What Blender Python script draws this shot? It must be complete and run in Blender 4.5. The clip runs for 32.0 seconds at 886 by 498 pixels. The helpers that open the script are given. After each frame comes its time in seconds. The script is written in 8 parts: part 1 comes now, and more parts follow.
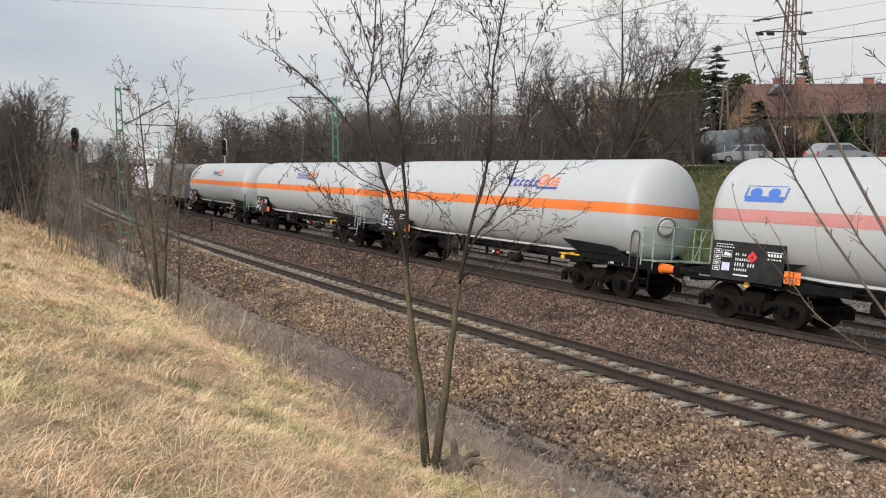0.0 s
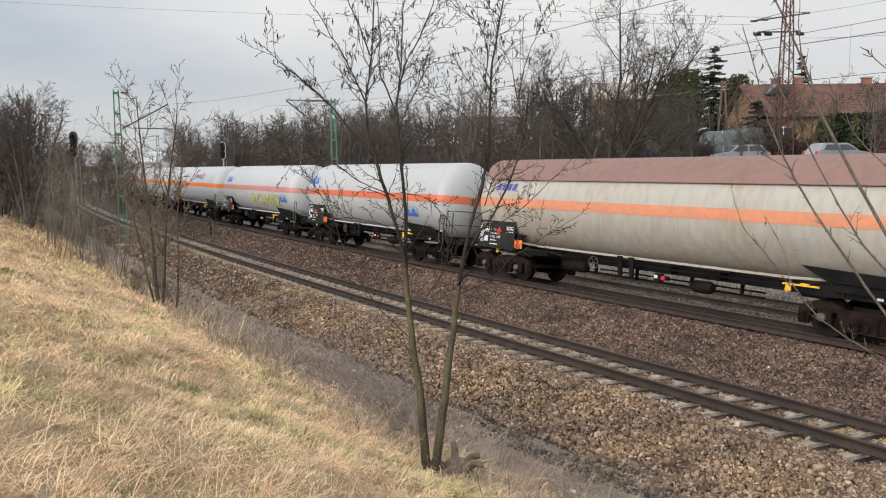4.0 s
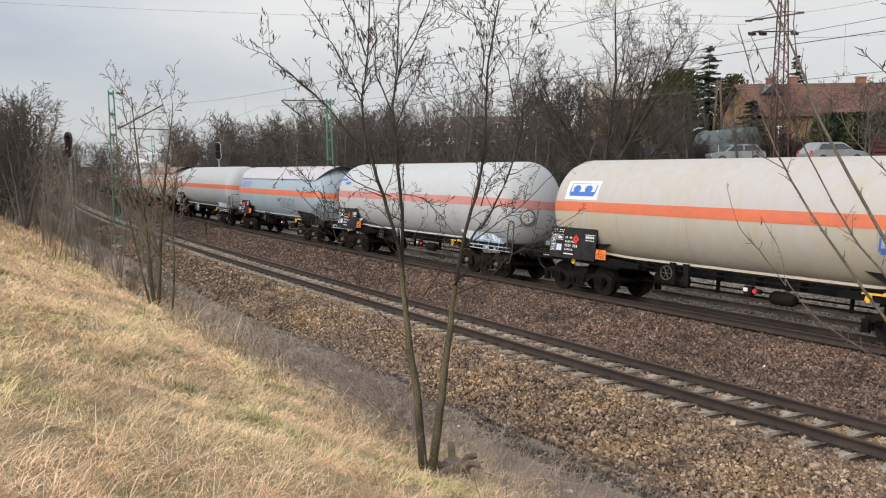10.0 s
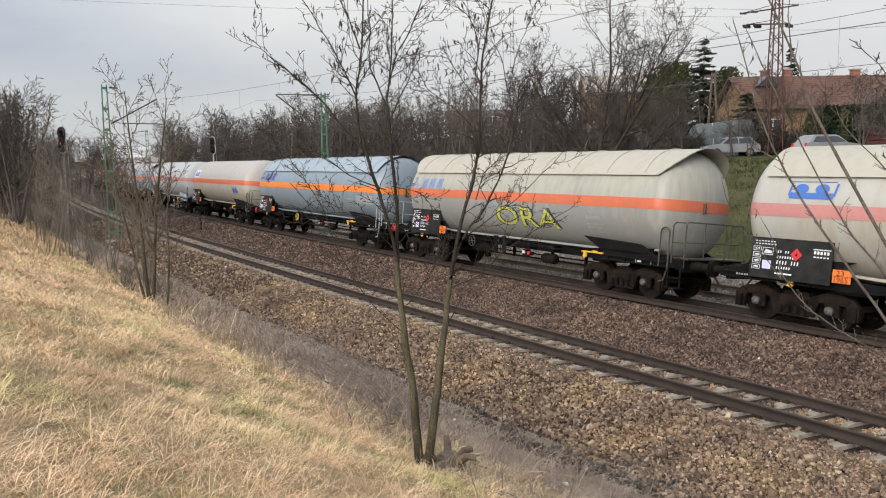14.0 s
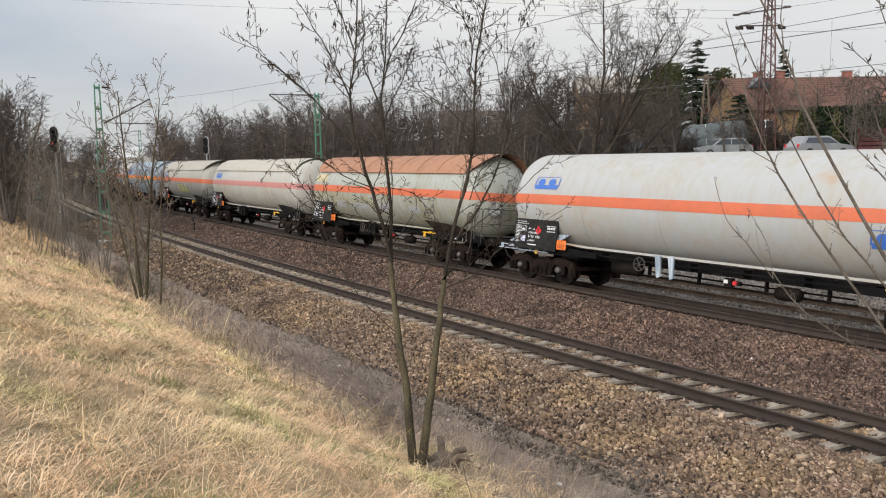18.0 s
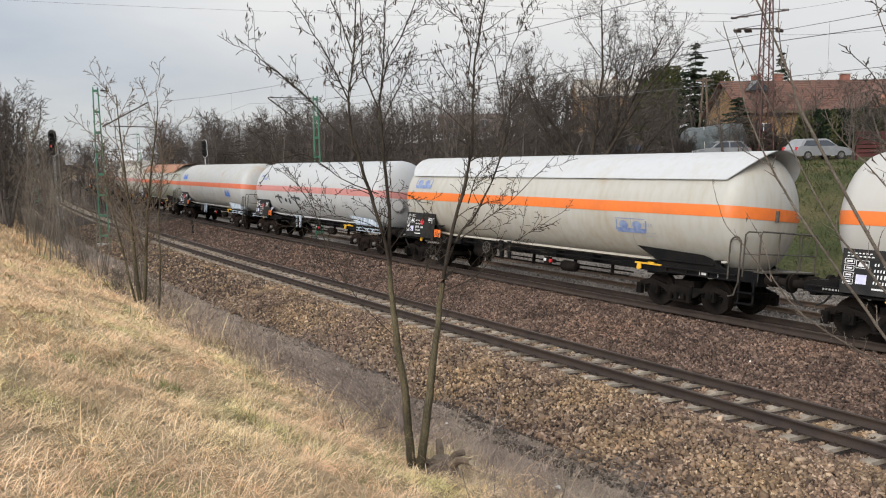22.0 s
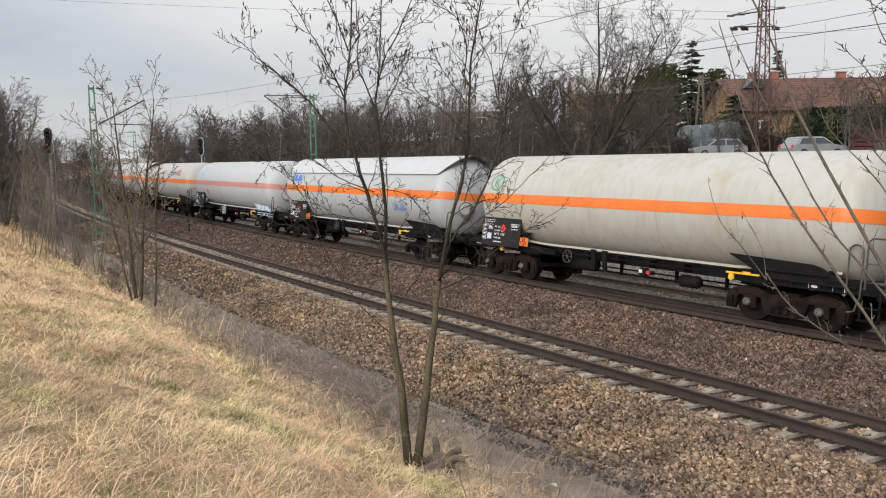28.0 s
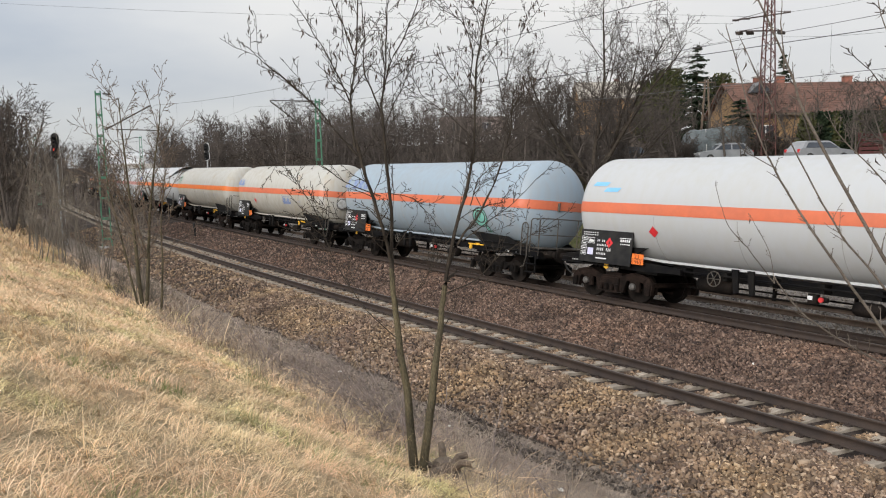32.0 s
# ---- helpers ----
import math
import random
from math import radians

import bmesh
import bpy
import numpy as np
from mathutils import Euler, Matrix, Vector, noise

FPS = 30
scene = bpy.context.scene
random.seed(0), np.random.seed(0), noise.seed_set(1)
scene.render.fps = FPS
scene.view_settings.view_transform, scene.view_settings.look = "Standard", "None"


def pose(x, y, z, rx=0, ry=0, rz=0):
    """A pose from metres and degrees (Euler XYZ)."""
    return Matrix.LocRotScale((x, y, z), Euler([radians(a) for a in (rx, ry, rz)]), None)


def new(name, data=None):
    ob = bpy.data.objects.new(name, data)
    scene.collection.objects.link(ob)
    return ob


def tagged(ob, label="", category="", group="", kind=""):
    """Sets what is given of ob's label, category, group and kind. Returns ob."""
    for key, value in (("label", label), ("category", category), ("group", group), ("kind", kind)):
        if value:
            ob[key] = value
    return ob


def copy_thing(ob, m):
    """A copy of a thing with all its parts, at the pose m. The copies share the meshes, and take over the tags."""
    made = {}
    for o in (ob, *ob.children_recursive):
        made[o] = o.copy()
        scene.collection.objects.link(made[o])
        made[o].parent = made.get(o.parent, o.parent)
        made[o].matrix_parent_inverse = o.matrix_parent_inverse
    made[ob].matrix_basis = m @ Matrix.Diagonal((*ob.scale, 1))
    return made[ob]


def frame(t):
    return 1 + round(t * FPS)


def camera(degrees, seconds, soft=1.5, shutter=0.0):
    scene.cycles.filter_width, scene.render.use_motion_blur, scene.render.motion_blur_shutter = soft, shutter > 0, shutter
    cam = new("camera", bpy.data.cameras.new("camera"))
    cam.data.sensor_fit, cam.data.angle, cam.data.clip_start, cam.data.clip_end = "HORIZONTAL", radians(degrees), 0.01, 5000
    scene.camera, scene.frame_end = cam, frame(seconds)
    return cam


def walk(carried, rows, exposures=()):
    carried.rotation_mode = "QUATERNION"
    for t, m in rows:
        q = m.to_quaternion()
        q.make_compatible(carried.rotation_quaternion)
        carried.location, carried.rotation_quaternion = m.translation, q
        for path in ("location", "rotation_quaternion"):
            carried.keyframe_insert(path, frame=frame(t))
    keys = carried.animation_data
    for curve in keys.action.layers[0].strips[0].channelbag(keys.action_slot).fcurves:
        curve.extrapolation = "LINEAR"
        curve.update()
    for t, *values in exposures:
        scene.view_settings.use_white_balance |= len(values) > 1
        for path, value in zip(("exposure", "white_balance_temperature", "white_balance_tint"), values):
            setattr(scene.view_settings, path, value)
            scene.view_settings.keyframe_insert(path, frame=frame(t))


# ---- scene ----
cam = camera(60.29, 32.0, soft=1.1, shutter=0.0)


def held(x, y, z, turn, tilt, lean):
    """A hand-held pose: metres, then degrees of turn to the left, of tilt downwards and of lean."""
    return pose(x, y, z, 90 - tilt, 0, turn) @ pose(0, 0, 0, 0, 0, lean)


walk(cam, [(t, held(*r)) for t, *r in (
    (0.0, 0.011, -0.006, 4.096, 55.475, 6.379, -0.281),
    (0.5, 0.011, -0.010, 4.098, 55.488, 6.417, -0.350),
    (1.0, 0.011, -0.006, 4.097, 55.495, 6.493, -0.483),
    (1.5, 0.005, -0.000, 4.095, 55.345, 6.591, -0.506),
    (2.0, 0.001, 0.002, 4.093, 55.152, 6.574, -0.471),
    (2.5, 0.005, -0.002, 4.097, 55.115, 6.472, -0.431),
    (3.0, 0.002, -0.000, 4.096, 55.205, 6.324, -0.464),
    (3.5, 0.005, -0.002, 4.095, 55.351, 6.232, -0.497),
    (5.5, 0.004, -0.001, 4.097, 55.445, 6.394, -0.791),
    (6.0, 0.001, -0.001, 4.097, 55.367, 6.347, -0.705),
    (6.5, 0.001, 0.001, 4.096, 55.298, 6.335, -0.675),
    (7.0, 0.004, -0.002, 4.097, 55.159, 6.373, -0.620),
    (7.5, 0.006, -0.005, 4.098, 55.128, 6.386, -0.624),
    (8.0, 0.006, -0.003, 4.100, 55.188, 6.431, -0.654),
    (8.5, 0.004, -0.004, 4.096, 55.200, 6.380, -0.646),
    (9.0, 0.003, -0.004, 4.096, 55.200, 6.328, -0.617),
    (9.5, 0.004, -0.006, 4.096, 55.191, 6.265, -0.624),
    (10.0, 0.004, -0.007, 4.099, 55.108, 6.242, -0.695),
    (10.5, 0.004, -0.009, 4.099, 55.036, 6.233, -0.654),
    (11.0, 0.005, -0.001, 4.096, 54.975, 6.247, -0.620),
    (11.5, 0.011, -0.003, 4.100, 54.914, 6.265, -0.650),
    (12.0, 0.005, 0.001, 4.098, 54.849, 6.282, -0.616),
    (12.5, 0.005, 0.002, 4.097, 54.905, 6.322, -0.656),
    (13.0, 0.000, 0.000, 4.097, 54.925, 6.417, -0.749),
    (13.5, 0.005, 0.002, 4.101, 54.887, 6.563, -0.874),
    (14.0, -0.002, 0.002, 4.096, 54.770, 6.705, -0.887),
    (14.5, -0.000, 0.000, 4.095, 54.622, 6.863, -0.751),
    (16.5, -0.005, 0.001, 4.094, 54.494, 6.729, -0.825),
    (17.0, 0.002, 0.002, 4.099, 54.444, 6.744, -0.936),
    (17.5, -0.008, 0.004, 4.093, 54.359, 6.707, -0.866),
    (18.0, -0.001, -0.001, 4.096, 54.291, 6.679, -0.790),
    (18.5, 0.003, -0.002, 4.098, 54.209, 6.624, -0.800),
    (19.0, 0.003, 0.000, 4.101, 54.089, 6.596, -0.760),
    (19.5, 0.003, -0.001, 4.098, 54.076, 6.509, -0.677),
    (20.0, -0.001, -0.004, 4.099, 54.172, 6.380, -0.579),
    (20.5, 0.001, -0.001, 4.100, 54.025, 6.318, -0.560),
    (21.0, 0.002, -0.002, 4.099, 53.955, 6.290, -0.606),
    (21.5, 0.001, -0.000, 4.096, 53.996, 6.338, -0.721),
    (22.0, 0.001, 0.001, 4.099, 54.191, 6.461, -0.819),
    (22.5, -0.003, -0.000, 4.097, 54.370, 6.552, -0.802),
    (23.0, 0.001, 0.003, 4.099, 54.456, 6.651, -0.880),
    (23.5, -0.007, 0.008, 4.095, 54.516, 6.678, -0.919),
    (24.0, -0.010, 0.004, 4.097, 54.595, 6.633, -0.866),
    (24.5, -0.009, 0.005, 4.097, 54.529, 6.571, -0.864),
    (25.0, -0.006, 0.002, 4.097, 54.435, 6.573, -0.870),
    (25.5, -0.006, 0.006, 4.101, 54.365, 6.615, -0.985),
    (27.5, -0.003, 0.011, 4.101, 54.140, 6.684, -0.974),
    (28.0, 0.005, 0.005, 4.104, 53.956, 6.627, -0.837),
    (28.5, 0.005, 0.005, 4.103, 53.884, 6.560, -0.805),
    (29.0, -0.000, 0.006, 4.100, 53.882, 6.537, -0.790),
    (29.5, -0.002, 0.007, 4.098, 53.999, 6.504, -0.816),
    (30.0, -0.002, 0.007, 4.099, 54.141, 6.409, -0.854),
    (30.5, -0.005, 0.006, 4.096, 54.370, 6.333, -0.886),
    (31.0, -0.009, 0.007, 4.099, 54.481, 6.366, -0.923),
    (31.5, -0.008, 0.011, 4.097, 54.327, 6.355, -0.907),
    (32.0, -0.005, 0.002, 4.095, 54.340, 6.258, -0.915),
)])

# ---- light: an overcast late-winter sky, thin to the right ----
SUN_AZIMUTH, SUN_HEIGHT = 162.0, 27.0
world = bpy.data.worlds.new("sky")
scene.world = world
world.use_nodes = True
wn, wl = world.node_tree.nodes, world.node_tree.links
wn.clear()
sky = wn.new("ShaderNodeTexSky")
sky.sky_type, sky.sun_disc = "NISHITA", False
sky.sun_elevation, sky.sun_rotation = radians(SUN_HEIGHT), radians(SUN_AZIMUTH)
sky_dim = wn.new("ShaderNodeVectorMath")
sky_dim.operation = "SCALE"
sky_dim.inputs["Scale"].default_value = 0.10
wl.new(sky.outputs[0], sky_dim.inputs[0])
where = wn.new("ShaderNodeTexCoord")
flat = wn.new("ShaderNodeMapping")
flat.inputs["Scale"].default_value = (1.0, 1.0, 3.2)
wl.new(where.outputs["Generated"], flat.inputs[0])
cloud = wn.new("ShaderNodeTexNoise")
cloud.inputs["Scale"].default_value, cloud.inputs["Detail"].default_value = 2.1, 7.0
cloud.inputs["Roughness"].default_value = 0.48
wl.new(flat.outputs[0], cloud.inputs["Vector"])
cloud_ramp = wn.new("ShaderNodeValToRGB")
cloud_ramp.color_ramp.elements[0].position, cloud_ramp.color_ramp.elements[0].color = 0.33, (0.438, 0.490, 0.580, 1)
cloud_ramp.color_ramp.elements[1].position, cloud_ramp.color_ramp.elements[1].color = 0.68, (0.765, 0.772, 0.775, 1)
wl.new(cloud.outputs["Fac"], cloud_ramp.inputs[0])
cover = wn.new("ShaderNodeMixRGB")
cover.inputs[0].default_value = 0.86
wl.new(sky_dim.outputs[0], cover.inputs[1])
wl.new(cloud_ramp.outputs[0], cover.inputs[2])
# the veiled sun's side of the sky is broadly brighter and warmer
side = wn.new("ShaderNodeVectorMath")
side.operation = "DOT_PRODUCT"
side.inputs[1].default_value = Vector((-0.62, 0.70, 0.50)).normalized()
wl.new(where.outputs["Generated"], side.inputs[0])
veil = wn.new("ShaderNodeMapRange")
veil.interpolation_type = "SMOOTHSTEP"
veil.inputs["From Min"].default_value, veil.inputs["From Max"].default_value = 0.72, 1.0
veil.inputs["To Max"].default_value = 0.62
wl.new(side.outputs["Value"], veil.inputs["Value"])
warm = wn.new("ShaderNodeMixRGB")
warm.inputs[2].default_value = (0.90, 0.865, 0.82, 1)
wl.new(veil.outputs[0], warm.inputs[0])
wl.new(cover.outputs[0], warm.inputs[1])
# an overcast sky is brighter towards the zenith than above the horizon
updir = wn.new("ShaderNodeSeparateXYZ")
wl.new(where.outputs["Generated"], updir.inputs[0])
rise = wn.new("ShaderNodeMapRange")
rise.inputs["From Min"].default_value, rise.inputs["From Max"].default_value = 0.0, 1.0
rise.inputs["To Min"].default_value, rise.inputs["To Max"].default_value = 0.88, 1.95
wl.new(updir.outputs["Z"], rise.inputs["Value"])
zenith = wn.new("ShaderNodeVectorMath")
zenith.operation = "SCALE"
wl.new(warm.outputs[0], zenith.inputs[0])
wl.new(rise.outputs[0], zenith.inputs["Scale"])
back = wn.new("ShaderNodeBackground")
back.inputs["Strength"].default_value = 1.0
out = wn.new("ShaderNodeOutputWorld")
wl.new(zenith.outputs[0], back.inputs[0])
wl.new(back.outputs[0], out.inputs[0])

sun = new("sun", bpy.data.lights.new("sun", "SUN"))
sun.data.energy, sun.data.angle, sun.data.color = 3.5, radians(40), (1.0, 0.965, 0.915)
sun.rotation_euler = (radians(90 - SUN_HEIGHT), 0, radians(180 - SUN_AZIMUTH))
scene.view_settings.exposure = 0.0

# ---- mesh tools ----
rng = random.Random(7)


class Shape:
    """Vertices and faces gathered into one mesh."""

    def __init__(self):
        self.v, self.f = [], []

    def add(self, verts, faces):
        n = len(self.v)
        self.v += [tuple(p) for p in verts]
        self.f += [tuple(i + n for i in face) for face in faces]
        return self

    def box(self, c, size, turn=0.0, axis="Z", bevel=0.0):
        a, b, h = (k / 2 for k in size)
        if bevel:
            k = bevel
            ring = [(-a + k, -b), (a - k, -b), (a, -b + k), (a, b - k), (a - k, b), (-a + k, b), (-a, b - k), (-a, -b + k)]
            pts = [(x, y, -h) for x, y in ring] + [(x, y, h) for x, y in ring]
            faces = [tuple(range(7, -1, -1)), tuple(range(8, 16))] + [(i, (i + 1) % 8, (i + 1) % 8 + 8, i + 8) for i in range(8)]
        else:
            pts = [(x, y, z) for z in (-h, h) for x, y in ((-a, -b), (a, -b), (a, b), (-a, b))]
            faces = [(3, 2, 1, 0), (4, 5, 6, 7), (0, 1, 5, 4), (1, 2, 6, 5), (2, 3, 7, 6), (3, 0, 4, 7)]
        m = Matrix.Translation(c) @ Matrix.Rotation(radians(turn), 4, axis)
        return self.add([m @ Vector(p) for p in pts], faces)

    def cyl(self, p, q, r, r2=None, n=10, caps=True):
        p, q = Vector(p), Vector(q)
        r2 = r if r2 is None else r2
        d = (q - p).normalized()
        u = d.orthogonal().normalized()
        w = d.cross(u)
        pts = []
        for c, k in ((p, r), (q, r2)):
            pts += [c + k * (math.cos(a) * u + math.sin(a) * w) for a in (2 * math.pi * i / n for i in range(n))]
        faces = [(i, (i + 1) % n, (i + 1) % n + n, i + n) for i in range(n)]
        if caps:
            faces += [tuple(range(n - 1, -1, -1)), tuple(range(n, 2 * n))]
        return self.add(pts, faces)

    def tube(self, pts, r, n=6):
        pts = [Vector(p) for p in pts]
        rs = r if isinstance(r, (list, tuple)) else [r] * len(pts)
        ring = []
        for i, p in enumerate(pts):
            d = (pts[min(i + 1, len(pts) - 1)] - pts[max(i - 1, 0)]).normalized()
            ref = Vector((0, 0, 1)) if abs(d.z) < 0.9 else Vector((0, 1, 0))
            u = d.cross(ref).normalized()
            w = u.cross(d)
            ring += [p + rs[i] * (math.cos(a) * u + math.sin(a) * w) for a in (2 * math.pi * j / n for j in range(n))]
        faces = []
        for i in range(len(pts) - 1):
            faces += [(i * n + j, i * n + (j + 1) % n, (i + 1) * n + (j + 1) % n, (i + 1) * n + j) for j in range(n)]
        k = (len(pts) - 1) * n
        faces += [tuple(range(n - 1, -1, -1)), tuple(range(k, k + n))]
        return self.add(ring, faces)

    def prism(self, outline, y0, y1):
        """An outline in x and z, from y0 to y1."""
        n = len(outline)
        pts = [(x, y0, z) for x, z in outline] + [(x, y1, z) for x, z in outline]
        return self.add(pts, [tuple(range(n)), tuple(range(2 * n - 1, n - 1, -1))] + [(i, i + n, (i + 1) % n + n, (i + 1) % n) for i in range(n)])

    def lathe(self, profile, n=24, axis="X"):
        """A profile of (along, radius) turned about an axis."""
        rows = len(profile)
        pts = []
        for a, r in profile:
            for j in range(n):
                t = 2 * math.pi * j / n
                c, s = r * math.cos(t), r * math.sin(t)
                pts.append({"X": (a, c, s), "Y": (c, a, s), "Z": (c, s, a)}[axis])
        faces = [(i * n + j, i * n + (j + 1) % n, (i + 1) * n + (j + 1) % n, (i + 1) * n + j) for i in range(rows - 1) for j in range(n)]
        return self.add(pts, faces)

    def mesh(self, name, smooth=False):
        me = bpy.data.meshes.new(name)
        me.from_pydata(self.v, [], self.f)
        bm = bmesh.new()
        bm.from_mesh(me)
        bmesh.ops.recalc_face_normals(bm, faces=bm.faces)
        bm.to_mesh(me)
        bm.free()
        if smooth:
            me.polygons.foreach_set("use_smooth", [True] * len(me.polygons))
            me.set_sharp_from_angle(angle=radians(35))
        return me


def array_mesh(name, verts, faces, smooth=False):
    """A mesh from arrays; all faces have the same number of corners."""
    me = bpy.data.meshes.new(name)
    verts, faces = np.asarray(verts, np.float32), np.asarray(faces, np.int32)
    k = faces.shape[1]
    me.vertices.add(len(verts))
    me.vertices.foreach_set("co", verts.ravel())
    me.loops.add(faces.size)
    me.loops.foreach_set("vertex_index", faces.ravel())
    me.polygons.add(len(faces))
    me.polygons.foreach_set("loop_start", np.arange(0, faces.size, k, dtype=np.int32))
    if smooth:
        me.polygons.foreach_set("use_smooth", np.ones(len(faces), bool))
    me.update(calc_edges=True)
    me.validate()
    return me


def part(name, shape, material, parent=None, label="", smooth=False, at=None):
    """One mesh object of its own, under its thing or part."""
    me = shape.mesh(name, smooth) if isinstance(shape, Shape) else shape
    if not me.materials:
        me.materials.append(material)
    ob = new(name, me)
    ob.parent = parent
    if at is not None:
        ob.matrix_basis = at
    return tagged(ob, label)


def thing(name, m, label, category, group=""):
    ob = new(name)
    ob.empty_display_size = 0.2
    ob.matrix_basis = m
    return tagged(ob, label, category, group)


# ---- the line of the railway: straight, then a long curve away ----
NEAR_Y, RADIUS = 11.98, 977.7
CANT = -0.1045
FAR_E, FAR_Z, NEAR_Z = 5.83, 0.005, -0.0785
THIRD_E, THIRD_Z = 10.9, -0.42


def along(s, e, z=0.0):
    """The place s metres along the near track's centre line (negative: up the line) and e metres beyond it."""
    if s > 0:
        return Vector((s, NEAR_Y + e, z))
    a = s / RADIUS
    return Vector(((RADIUS - e) * math.sin(a), NEAR_Y + RADIUS - (RADIUS - e) * math.cos(a), z))


def offset(x, y):
    """The inverse of along: s and e."""
    if x > 0:
        return x, y - NEAR_Y
    dy = NEAR_Y + RADIUS - y
    return math.atan2(x, dy) * RADIUS, RADIUS - math.hypot(x, dy)


def on_track(s, e, z, cant=CANT):
    """The pose of what stands on a track there; s is measured along that track itself."""
    s = s if s > 0 else s * RADIUS / (RADIUS - e)
    return Matrix.Translation(along(s, e, z)) @ Matrix.Rotation(min(s, 0) / RADIUS, 4, "Z") @ Matrix.Rotation(cant, 4, "X")


# the ground's height across the line
SECTION = ((-700, 6), (-200, 3.5), (-60, 2.7), (-14, 2.55), (-11.6, 2.45), (-10.0, 1.75), (-8.0, 0.82), (-6.3, 0.06), (-5.2, -0.32), (-3.9, -0.58),
           (-3.6, -0.52), (-1.95, -0.15), (-1.3, -0.19), (1.3, -0.46), (2.2, -0.44), (4.0, -0.14), (4.5, -0.11), (7.1, -0.38), (7.9, -0.42), (9.0, -0.78),
           (14.0, -0.82), (15.5, -0.6), (19.0, 1.2), (24.0, 2.9), (30.0, 3.6), (42.0, 3.95), (80, 4.6), (200, 8), (600, 14))
SEC_E, SEC_Z = np.array([p[0] for p in SECTION], float), np.array([p[1] for p in SECTION], float)


def lumps(x, y):
    return noise.noise((x * 0.35, y * 0.35, 1.7)) * 0.13 + noise.noise((x * 1.3, y * 1.3, 4.1)) * 0.04


def ease(v, a, b):
    t = min(max((v - a) / (b - a), 0.0), 1.0)
    return t * t * (3 - 2 * t)


def ground_z(x, y):
    """The section, with wooded rises on both sides up the line."""
    s, e = offset(x, y)
    z = float(np.interp(e, SEC_E, SEC_Z))
    z += 3.6 * ease(e, 20, 62) * ease(-s, 44, 76) + 3.2 * ease(-e, 13, 40) * ease(-s, 42, 80)
    k = float(np.interp(e, (-7.0, -4.6, -3.7, 14.0, 17.0), (1.0, 0.3, 0.0, 0.0, 1.0)))
    return z + k * lumps(x, y)

# ---- materials ----
def mat(name, c1, c2=None, scale=4.0, rough=0.7, metal=0.0, grain=60.0, depth=0.25, bump=0.3, size=0.01, per="", vary=0.25, stretch=(1, 1, 1), low=0.35, high=0.65, spec=0.5):
    """Two colours in patches, finer grain over them with relief, and, per object or per loose piece, a change of brightness."""
    m = bpy.data.materials.new(name)
    m.use_nodes = True
    n, l = m.node_tree.nodes, m.node_tree.links
    b = n["Principled BSDF"]
    b.inputs["Roughness"].default_value, b.inputs["Metallic"].default_value = rough, metal
    b.inputs["Specular IOR Level"].default_value = spec
    c2 = c2 or tuple(0.75 * k for k in c1)
    co = n.new("ShaderNodeTexCoord")
    mp = n.new("ShaderNodeMapping")
    mp.inputs["Scale"].default_value = stretch
    l.new(co.outputs["Object"], mp.inputs[0])
    big = n.new("ShaderNodeTexNoise")
    big.inputs["Scale"].default_value, big.inputs["Detail"].default_value = scale, 5.0
    l.new(mp.outputs[0], big.inputs["Vector"])
    ramp = n.new("ShaderNodeValToRGB")
    ramp.color_ramp.elements[0].position, ramp.color_ramp.elements[1].position = low, high
    ramp.color_ramp.elements[0].color, ramp.color_ramp.elements[1].color = (*c1, 1), (*c2, 1)
    l.new(big.outputs["Fac"], ramp.inputs[0])
    fine = n.new("ShaderNodeTexNoise")
    fine.inputs["Scale"].default_value, fine.inputs["Detail"].default_value = grain, 3.0
    l.new(mp.outputs[0], fine.inputs["Vector"])
    span = n.new("ShaderNodeMapRange")
    span.inputs["From Min"].default_value, span.inputs["From Max"].default_value = 0.25, 0.75
    span.inputs["To Min"].default_value, span.inputs["To Max"].default_value = 1 - depth, 1 + depth
    l.new(fine.outputs["Fac"], span.inputs["Value"])
    mul = n.new("ShaderNodeVectorMath")
    mul.operation = "SCALE"
    l.new(ramp.outputs[0], mul.inputs[0])
    l.new(span.outputs[0], mul.inputs["Scale"])
    last = mul
    if per:
        src = n.new("ShaderNodeObjectInfo") if per == "object" else n.new("ShaderNodeNewGeometry")
        rnd = n.new("ShaderNodeMapRange")
        rnd.inputs["To Min"].default_value, rnd.inputs["To Max"].default_value = 1 - vary, 1 + vary
        l.new(src.outputs["Random" if per == "object" else "Random Per Island"], rnd.inputs["Value"])
        last = n.new("ShaderNodeVectorMath")
        last.operation = "SCALE"
        l.new(mul.outputs[0], last.inputs[0])
        l.new(rnd.outputs[0], last.inputs["Scale"])
    l.new(last.outputs[0], b.inputs["Base Color"])
    if bump:
        bp = n.new("ShaderNodeBump")
        bp.inputs["Strength"].default_value, bp.inputs["Distance"].default_value = bump, size
        l.new(fine.outputs["Fac"], bp.inputs["Height"])
        l.new(bp.outputs[0], b.inputs["Normal"])
    return m


